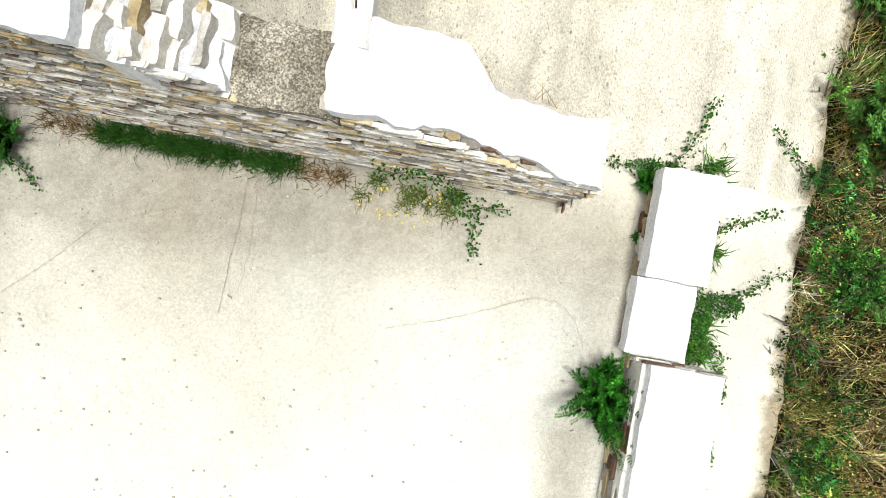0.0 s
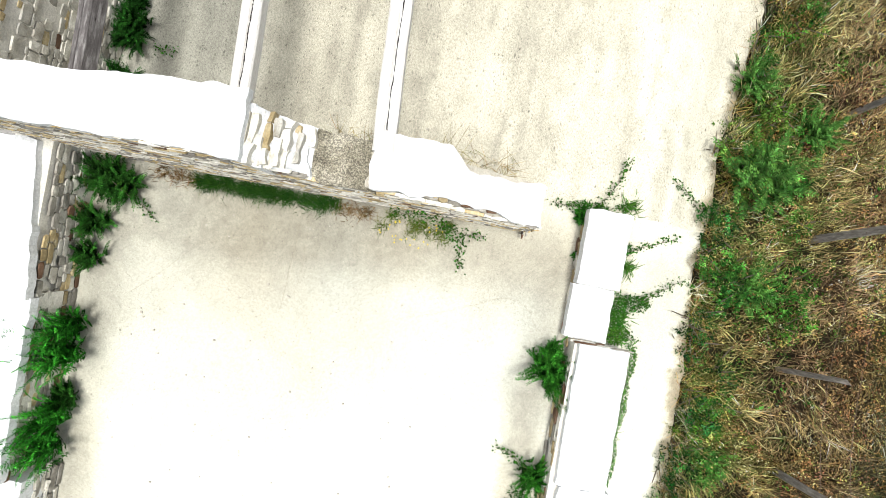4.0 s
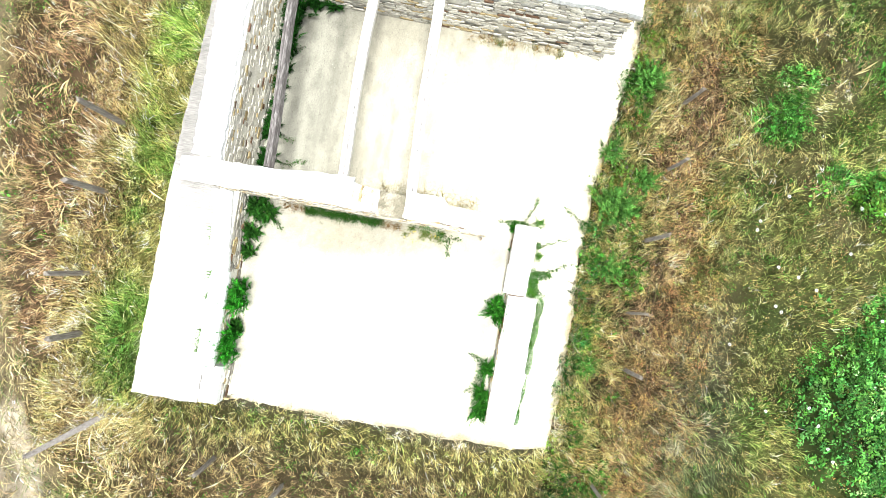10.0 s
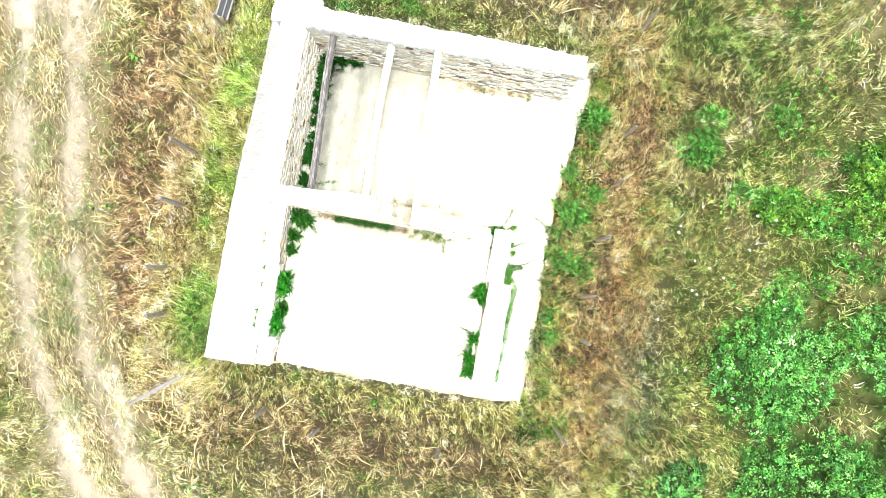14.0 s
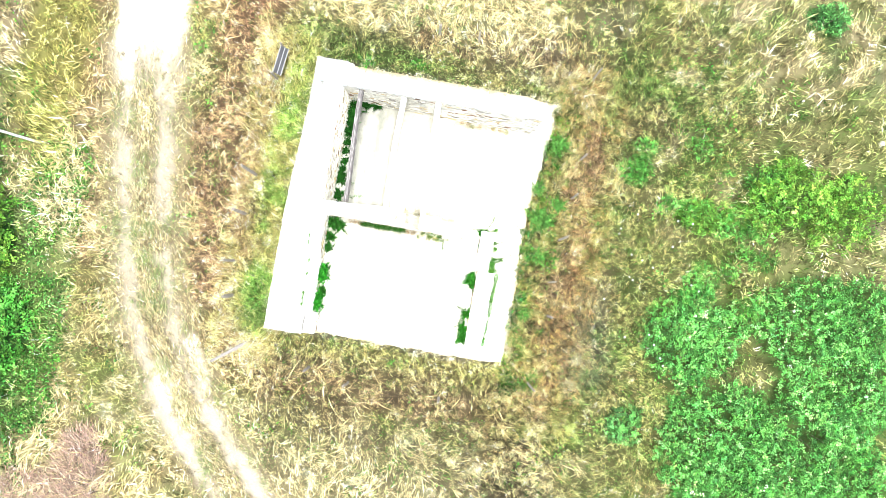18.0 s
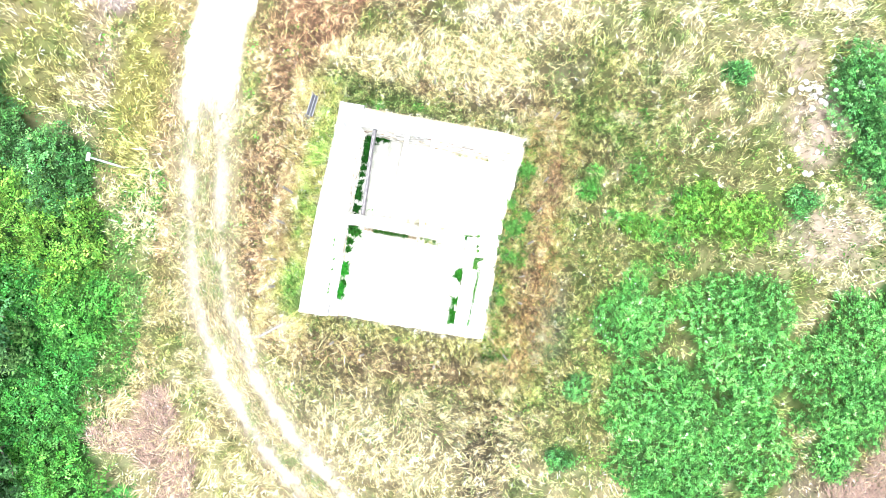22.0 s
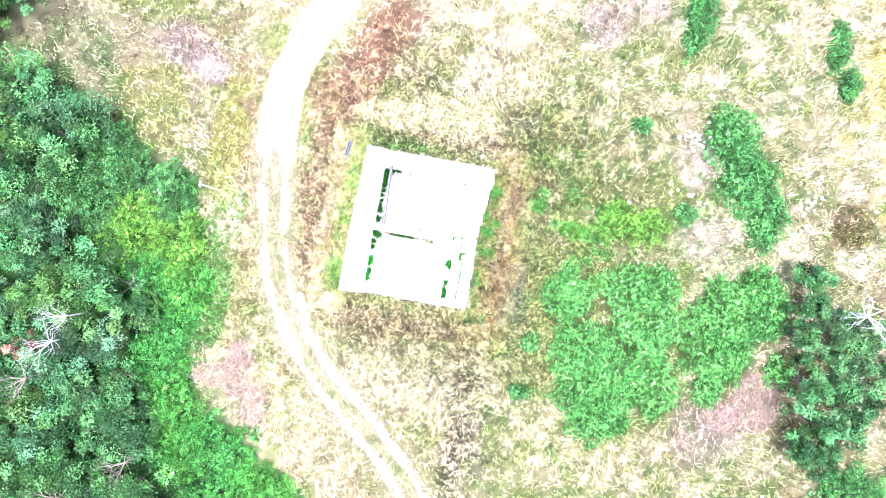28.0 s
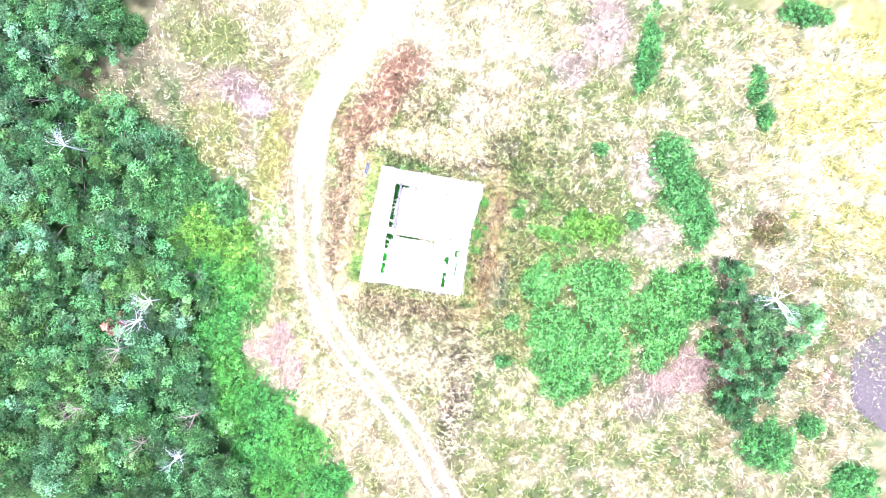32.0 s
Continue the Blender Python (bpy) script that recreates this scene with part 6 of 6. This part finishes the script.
# the wood
DEAD_SPOTS = ((-17.9, -4.9), (-18.8, -6.9), (-20.0, -9.7), (-16.6, -17.8), (-12.9, -18.4), (-28.0, 7.6), (-22.9, -15.7), (-12.4, -14.6), (-21.3, -7.7))
r_w = np.random.default_rng(5)
spots = []
tries = 0
while len(spots) < 200 and tries < 12000:
    tries += 1
    x, y = r_w.uniform(-42, 0), r_w.uniform(-24, 27)
    rim = np.interp(y, (-36, -21, -19.6, -16.3, -11.7, -7.1, -2.5, -0.8, 1.4, 6, 9.1, 10.9, 12.5, 14.2, 15.3, 18, 27), (-3, -7.5, -8.5, -12, -13.2, -14.1, -14.9, -18.5, -19.6, -20.7, -19.6, -22.3, -27.5, -33, -29, -26.5, -25)) - 0.8
    if x < rim and all((x - a) ** 2 + (y - b) ** 2 > 2.05 ** 2 for a, b in spots) and all((x - a) ** 2 + (y - b) ** 2 > 0.9 ** 2 for a, b in DEAD_SPOTS):
        spots.append((x, y))
for k, (x, y) in enumerate(spots):
    g = (DEEP, BLUEGREEN, (0.068, 0.145, 0.042), DEEP, (0.052, 0.125, 0.042))[k % 5]
    tree(x, y, r_w.uniform(3.4, 5.8), r_w.uniform(1.9, 2.9), g, 700 + k)
for k, (x, y, h, rad) in enumerate(((35.3, 7.2, 3.4, 1.5), (35.7, 4.8, 3.6, 1.5), (35.6, 2.4, 3.4, 1.6), (36.2, -0.9, 3.6, 1.8), (38.6, -0.4, 3.8, 2.0), (40.2, -1.7, 3.6, 1.8), (37.2, -3.6, 4.0, 2.0), (39.3, -4.0, 3.6, 1.9), (36.6, -6.0, 3.2, 1.6), (38.5, -6.2, 3.2, 1.6))):
    tree(x, y, h, rad, DEEP, 800 + k, "dark green leafy tree at the meadow's edge")
for k, (x, y, h, rad) in enumerate(((38.4, 3.4, 3.0, 1.9), (40.8, 3.2, 2.8, 2.1), (43.2, 3.8, 2.6, 2.0), (42.2, 1.4, 2.6, 1.8), (39.4, 1.4, 2.8, 1.7))):
    tree(x, y, h, rad, (0.085, 0.18, 0.07), 810 + k, "pale green tree with feathery leaves")
dead_tree(39.2, 5.0, 4.0, 1.4, 821, thick=0.11, first=9, levels=4, size=2.4)
M_twig = material("dry_brown_twigs", ((0.2, 0.15, 0.125), (0.34, 0.27, 0.23)), scale=8, fine=30, bump=0.2)
for k, ((x, y), h, pale) in enumerate(zip(DEAD_SPOTS, (5.8, 5.8, 5.6, 5.6, 5.6, 5.6, 5.4, 5.2), (True, True, False, False, True, True, False, False))):
    dead_tree(x, y, h, 0.75, 822 + k, "bare bleached dead tree among the green" if pale else "dry brown leafless tree in the wood", None if pale else M_twig, levels=4, first=11, thick=0.05, size=2.3 if k in (3, 1) else 1.9)


tree(-21.3, -7.7, 5.6, 1.2, (0.2, 0.1, 0.07), 835, "small tree with withered reddish leaves in the wood", clumps=14)


# heaps of dead pinkish brush
def brush(cx, cy, rx, ry, n, seed, h=0.6):
    r = np.random.default_rng(seed)
    a, q = r.uniform(0, 6.28, n), np.sqrt(r.uniform(0, 1, n))
    x, y = cx + np.cos(a) * q * rx, cy + np.sin(a) * q * ry
    C = tone((0.2, 0.14, 0.125), n, r, 0.7, 0.08)
    V, F, C = blades_np(x, y, lie(x, y), r.uniform(0.5, 1.2, n), np.full(n, 0.014), 1.9 + r.normal(0, 0.7, n), r.uniform(0.9, 1.5, n), C)
    tagged(part("brushwood", mesh_np("brushwood", V, F, M_grass, C)), "heap of dry pinkish dead brushwood", "brush", "brush heaps")


brush(33.8, -3.6, 1.9, 2.3, 6500, 1)
brush(31.4, -5.2, 1.6, 1.0, 2400, 2)
brush(-6.9, -8.0, 1.0, 2.2, 4800, 3)
brush(-5.2, -10.6, 0.8, 1.9, 3000, 4)
brush(-9.0, -8.9, 1.3, 0.8, 2000, 5)


# ---- fence round the ruin ----
def fence_post(x, y, h, lean, seed, mt=None, rad=0.08):
    r = np.random.default_rng(seed)
    sides, n = 9, 9
    t = np.linspace(0, 1, n)
    ang = np.arange(sides) / sides * 6.283
    wob = 1 + 0.22 * r.normal(0, 1, sides)
    V = np.concatenate([np.stack((np.cos(ang) * rad * wob * (1.08 - 0.2 * k) + lean[0] * k + 0.02 * math.sin(3 * k + seed), np.sin(ang) * rad * wob * (1.08 - 0.2 * k) + lean[1] * k, np.full(sides, -0.15 + (h + 0.15) * k) + (r.normal(0, 0.045, sides) if k == 1 else 0)), 1) for k in t])
    F = [(k * sides + i, k * sides + (i + 1) % sides, (k + 1) * sides + (i + 1) % sides, (k + 1) * sides + i) for k in range(n - 1) for i in range(sides)]
    bm = bmesh.new()
    vs = [bm.verts.new(v) for v in V]
    for f in F:
        bm.faces.new([vs[i] for i in f])
    bm.faces.new(vs[-sides:])
    ob = tagged(part("fence_post", mesh_bm("fence_post", bm, mt or M_post), m=pose(x, y, float(lie(np.array(x), np.array(y))))), "weathered grey wooden fence post standing in the grass", "fence post", "fence posts round the ruin")
    return ob


POSTS = ((-1.8, 6.05, 1.75), (-1.95, 4.36, 1.55), (-1.98, 2.33, 1.5), (-1.85, 0.9, 1.3), (1.8, -1.55, 1.3), (3.54, -1.92, 1.25), (7.4, -1.9, 1.2), (11.1, -0.7, 1.3), (11.48, 2.27, 0.75), (11.3, 3.69, 0.75), (11.43, 5.6, 0.8), (11.64, 7.46, 0.75), (11.68, 9.15, 0.8))
POSTS_NORTH = ((11.6, 12.6, 1.1), (6.54, 13.2, 0.9), (4.84, 13.3, 0.7))
for k, (x, y, h) in enumerate(POSTS + POSTS_NORTH):
    fence_post(x, y, h - 0.05 - float(lie(np.array(x), np.array(y))), (0.05 * math.sin(k * 2.1), 0.1 + 0.05 * math.cos(k * 1.3)), 900 + k, rad=0.068 if x < 0 else 0.048)
strut = fence_post(-0.7, -0.72, 1.35, (-1.15, -0.95), 930, M_post_pale, 0.06)
strut["label"] = "pale barkless log leaning out of the fence corner"


def wire(points, z, seed):
    segs = []
    for (x0, y0, *_), (x1, y1, *_) in zip(points, points[1:]):
        for k in range(4):
            a, b = k / 4, (k + 1) / 4
            sag = lambda q: z - 0.06 * math.sin(q * math.pi)
            segs.append(((x0 + (x1 - x0) * a, y0 + (y1 - y0) * a, sag(a)), (x0 + (x1 - x0) * b, y0 + (y1 - y0) * b, sag(b)), 0.003, 0.003))
    V, F = tubes(segs, 3)
    tagged(part("fence_wire", mesh_np("fence_wire", V, F, M_wire)), "thin rusty fence wire strung between the posts", "wire", "fence wires")


ROUND = ((-1.55, 11.0, 0),) + POSTS
for z in (0.45, 0.95):
    wire(ROUND, z, 1)

# sign board by the fence
sign = new("sign_board")
sign.matrix_world = pose(-1.36, 10.8, 0, 0, 0, -7) @ Matrix.Diagonal((0.62, 1.3, 1, 1))
tagged(sign, "small weathered sign board with pale rails on two short posts", "sign")
def bar(x0, x1, y0, y1, z0, z1, tilt=0.0):
    bm = bmesh.new()
    bmesh.ops.create_cube(bm, size=1, matrix=Matrix.Translation(((x0 + x1) / 2, (y0 + y1) / 2, (z0 + z1) / 2)) @ pose(0, 0, 0, 0, tilt, 0) @ Matrix.Diagonal((x1 - x0, y1 - y0, z1 - z0, 1)))
    bmesh.ops.bevel(bm, geom=bm.edges[:], offset=0.008, segments=2, affect="EDGES")
    return bm


part("rail", mesh_bm("rail", bar(-0.23, -0.18, -0.45, 0.45, 0.86, 0.89, 25), M_board), sign, "pale painted rail")
part("rail", mesh_bm("rail", bar(0.02, 0.06, -0.45, 0.45, 0.77, 0.8, 25), M_board), sign, "pale painted rail")
part("rail", mesh_bm("rail", bar(0.22, 0.27, -0.45, 0.45, 0.68, 0.71, 25), M_board), sign, "pale painted rail")
part("panel", mesh_bm("panel", bar(-0.21, 0.25, -0.43, 0.43, 0.745, 0.76, 25), M_board_dark), sign, "dark grey panel")
for y in (-0.48, 0.48):
    part("post", mesh_bm("post", bar(-0.27, -0.2, y - 0.035, y + 0.035, -0.2, 1.0), M_post), sign, "grey wooden post")

# marker pole on the far side of the track
pole = tagged(fence_post(-11.05, 5.85, 2.6, (-0.3, 0.1), 950, M_white, 0.045), "pale wooden pole with a cross-head beside the wood", "pole")
pole.name = "marker_pole"
part("cross_head", mesh_bm("cross_head", bar(-0.37, -0.23, -0.1, 0.3, 2.54, 2.64), M_white), pole, "white cross-head")

# loose stones
def pebble(bm_seed, s):
    r = np.random.default_rng(bm_seed)
    bm = bmesh.new()
    bmesh.ops.create_icosphere(bm, subdivisions=2, radius=1)
    for v in bm.verts:
        v.co *= 1 + 0.25 * (noise.noise(v.co * 1.3 + Vector((bm_seed, 0, 0))))
    bmesh.ops.scale(bm, vec=(s, s * 0.8, s * 0.6), verts=bm.verts)
    return mesh_bm("boulder", bm, STONES[2], True)


PEBBLES = [pebble(k, 1.0) for k in range(5)]
r_p = np.random.default_rng(21)
for k in range(70):
    c = ((26.0, 15.0, 0.9, 2.0), (25.3, 16.6, 0.6, 0.5), (20.0, 29.0, 1.5, 3.0), (35.5, 12.5, 0.5, 1.6))[k % 4]
    x, y, s = c[0] + r_p.normal(0, c[2]), c[1] + r_p.normal(0, c[3]), r_p.uniform(0.08, 0.24)
    tagged(part("boulder", PEBBLES[k % 5], m=pose(x, y, float(lie(np.array(x), np.array(y))) + s * 0.2, 0, 0, r_p.uniform(0, 360)) @ Matrix.Diagonal((s, s, s, 1))), "pale loose field stone in the meadow", "stone", "loose stones")
for k, (x, y, s) in enumerate(((47.6, 0.2, 0.45), (47.2, -1.6, 0.3), (5.2, 0.12, 0.05))):
    tagged(part("boulder", PEBBLES[k], m=pose(x, y, max(float(lie(np.array(x), np.array(y))), 0.0 if k == 2 else -1) + s * 0.3) @ Matrix.Diagonal((s, s, s, 1))), "pale rounded boulder lying on the ground", "stone", "loose stones")

# paved corner far to the east
def lane_end():
    a, q = np.meshgrid(np.linspace(0, 2 * np.pi, 97)[:-1], np.linspace(0.02, 1, 20))
    rad = q * (1 + 0.05 * np.sin(a * 3 + 1) + 0.03 * np.sin(a * 7))
    x, y = 55.2 + np.cos(a) * rad * 6.0, -0.6 + np.sin(a) * rad * 5.4
    z = 0.1 + 0 * x - 0.25 * smooth(0.97, 1.0, q)
    i = (np.arange(19)[:, None] * 96 + np.arange(96)[None]).ravel()
    j = (np.arange(19)[:, None] * 96 + (np.arange(96)[None] + 1) % 96).ravel()
    tagged(part("pavement", mesh_np("pavement", np.stack((x, y, z), -1).reshape(-1, 3), np.stack((i, i + 96, j + 96, j), 1), M_asphalt, None, True)), "pinkish-grey asphalt turning place at the end of a lane", "road", kind="structure")


lane_end()

# ---- low leafy weeds between the grass ----
def weeds(name, label, n, x0, x1, y0, y1, leaf, each, size, seed, keep, green, least=0.5, high=0.32, spread=0.45):
    """Small plants, each a loose dome of leaves in its own shade of green."""
    r = np.random.default_rng(seed)
    x, y = r.uniform(x0, x1, n), r.uniform(y0, y1, n)
    patch = fbm(x * 0.55, y * 0.55, 89 + seed) * 0.6 + fbm(x * 1.7, y * 1.7, 90 + seed) * 0.4
    k = keep(x, y) & (patch + r.normal(0, 0.03, n) > least) & (track_distance(x, y)[0] > 1.5)
    x, y = x[k], y[k]
    m = len(x)
    own, wide, tall = tone(green, m, r, spread + 0.08, 0.17), size * r.uniform(0.5, 1.5, m), high * r.uniform(0.4, 1.2, m)
    x, y, own, wide, tall = (np.repeat(v, each, 0) for v in (x, y, own, wide, tall))
    m = len(x)
    dx, dy = r.normal(0, 1, m), r.normal(0, 1, m)
    x, y = x + dx * wide, y + dy * wide
    ok = house_distance(x, y) > -0.03
    x, y, dx, dy, own, tall = (v[ok] for v in (x, y, dx, dy, own, tall))
    m = len(x)
    P = np.stack((x, y, lie(x, y) + 0.03 + tall * np.exp(-0.5 * (dx * dx + dy * dy)) * r.uniform(0.5, 1, m)), 1)
    D = unit(np.stack((dx, dy, r.normal(0, 0.4, m)), 1) + r.normal(0, 0.8, (m, 3)) * (1, 1, 0.3))
    U = unit(np.array((0, 0, 1.0)) + r.normal(0, 0.45, (m, 3)))
    ln = leaf * r.uniform(0.5, 1.4, m)
    V, F, C = leaves_np(P, D, U, ln, ln * 0.5, np.clip(own * np.exp(r.normal(0, 0.4, (m, 1))), 0.002, 0.8))
    tagged(part(name, mesh_np(name, V, F, M_leaf, C)), label, "weeds", kind="stuff")


weeds("near_weeds", "low green leafy weeds scattered in the grass", 12000, -6, 19, -6, 17, 0.038, 15, 0.06, 41, lambda x, y: house_distance(x, y) > 0.02, (0.035, 0.095, 0.016))
meadow("verge_grass", "fine golden and green grass along the slab's edge", 7500, 9.5, 13.5, -3, 13, 0.34, 0.008, 11, 0.05, 13, lambda x, y: house_distance(x, y) > 0.0, (0.5, 0.36, 0.13), 0.55)
meadow("west_grass", "fine bright yellow and green grass beside the ledge", 11000, -2.6, 0.1, -2, 12.5, 0.4, 0.01, 9, 0.045, 14, lambda x, y: house_distance(x, y) > 0.0, (0.55, 0.42, 0.13), 0.85)
weeds("west_weeds", "green weeds between the track and the wood", 2600, -14, -8.6, -9, 6, 0.1, 12, 0.13, 46, lambda x, y: x < 0, (0.05, 0.13, 0.03), 0.45)
weeds("verge_weeds", "tangled dark green weeds hugging the slab's edge", 450, 9.8, 11.6, -2, 12.5, 0.032, 26, 0.06, 44, lambda x, y: house_distance(x, y) > 0.02, (0.035, 0.085, 0.012), 0.42, 0.4, 0.6)
weeds("rust_weeds", "rust-brown dead dock and thistle leaves in the grass", 3600, 10.3, 13.4, -2, 12.5, 0.03, 20, 0.065, 45, lambda x, y: house_distance(x, y) > 0.2, (0.2, 0.12, 0.055), 0.43, 0.35, 0.65)
weeds("meadow_weeds", "green weeds in patches across the meadow", 14000, -14, 60, -34, 40, 0.12, 12, 0.16, 42, lambda x, y: (house_distance(x, y) > 4) & (y < 14) & (y > -7), (0.045, 0.12, 0.022))
weeds("dry_weeds", "golden dry seed heads and dead leaves in the grass", 12000, 9.6, 19, -5, 14, 0.024, 9, 0.045, 43, lambda x, y: (house_distance(x, y) > 0.1) & ((x < 13) | (lattice(x * 983, y * 977, 6) > 0.55)), (0.44, 0.32, 0.13), 0.45, 0.5, 0.6)

weeds("seed_heads", "pale dry seed heads standing over the grass round the ruin", 7000, -6, 11, -5, 15, 0.02, 8, 0.04, 47, lambda x, y: house_distance(x, y) > 0.1, (0.42, 0.32, 0.15), 0.45, 0.4, 0.6)

# white umbels in the eastern meadow
r_u = np.random.default_rng(71)
heads = []
for k in range(22):
    x, y, z = r_u.uniform(13.5, 17.5), r_u.uniform(1.0, 7.5), r_u.uniform(0.35, 0.55)
    a = np.arange(7) / 7 * 6.283
    D = np.stack((np.cos(a), np.sin(a), a * 0 + 0.1), 1)
    heads.append(leaves_np(np.tile((x, y, z), (7, 1)) + D * 0.012, D, np.tile((0, 0, 1.0), (7, 1)), 0.034, 0.024, np.full((7, 3), 0.7)))
    heads.append(blades_flat(np.array([x]), np.array([y]), np.array([-0.1]), np.array([z + 0.11]), np.array([0.01]), np.array([0.0]), np.array([0.0]), np.array([[0.05, 0.12, 0.02]])))
V, F, C = join(heads)
tagged(part("umbel_flowers", mesh_np("umbel_flowers", V, F, M_leaf, C)), "scattered white umbel flower heads in the grass", "flowers", kind="stuff")

# grit and small loose stones on the floors
r_g = np.random.default_rng(31)
gv, gf = [], []
for k in range(900):
    x, y = r_g.uniform(1.95, 7.9), r_g.uniform(0.2, 4.8)
    if k % 3 == 0:
        x, y = r_g.uniform(2.6, 8.6), r_g.uniform(5.6, 9.7)
    sz = 0.003 + 0.013 * r_g.uniform() ** 3
    v, f = TEMPLATES[k % len(TEMPLATES)]
    gv.append(v * (sz * 2, sz * 1.5, sz) + (x, y, 0.002))
    gf.append(f + 25 * k)
tagged(part("floor_grit", mesh_np("floor_grit", np.concatenate(gv), np.concatenate(gf), STONES[0])), "small loose stones and grit on the concrete floors", "gravel", kind="stuff")
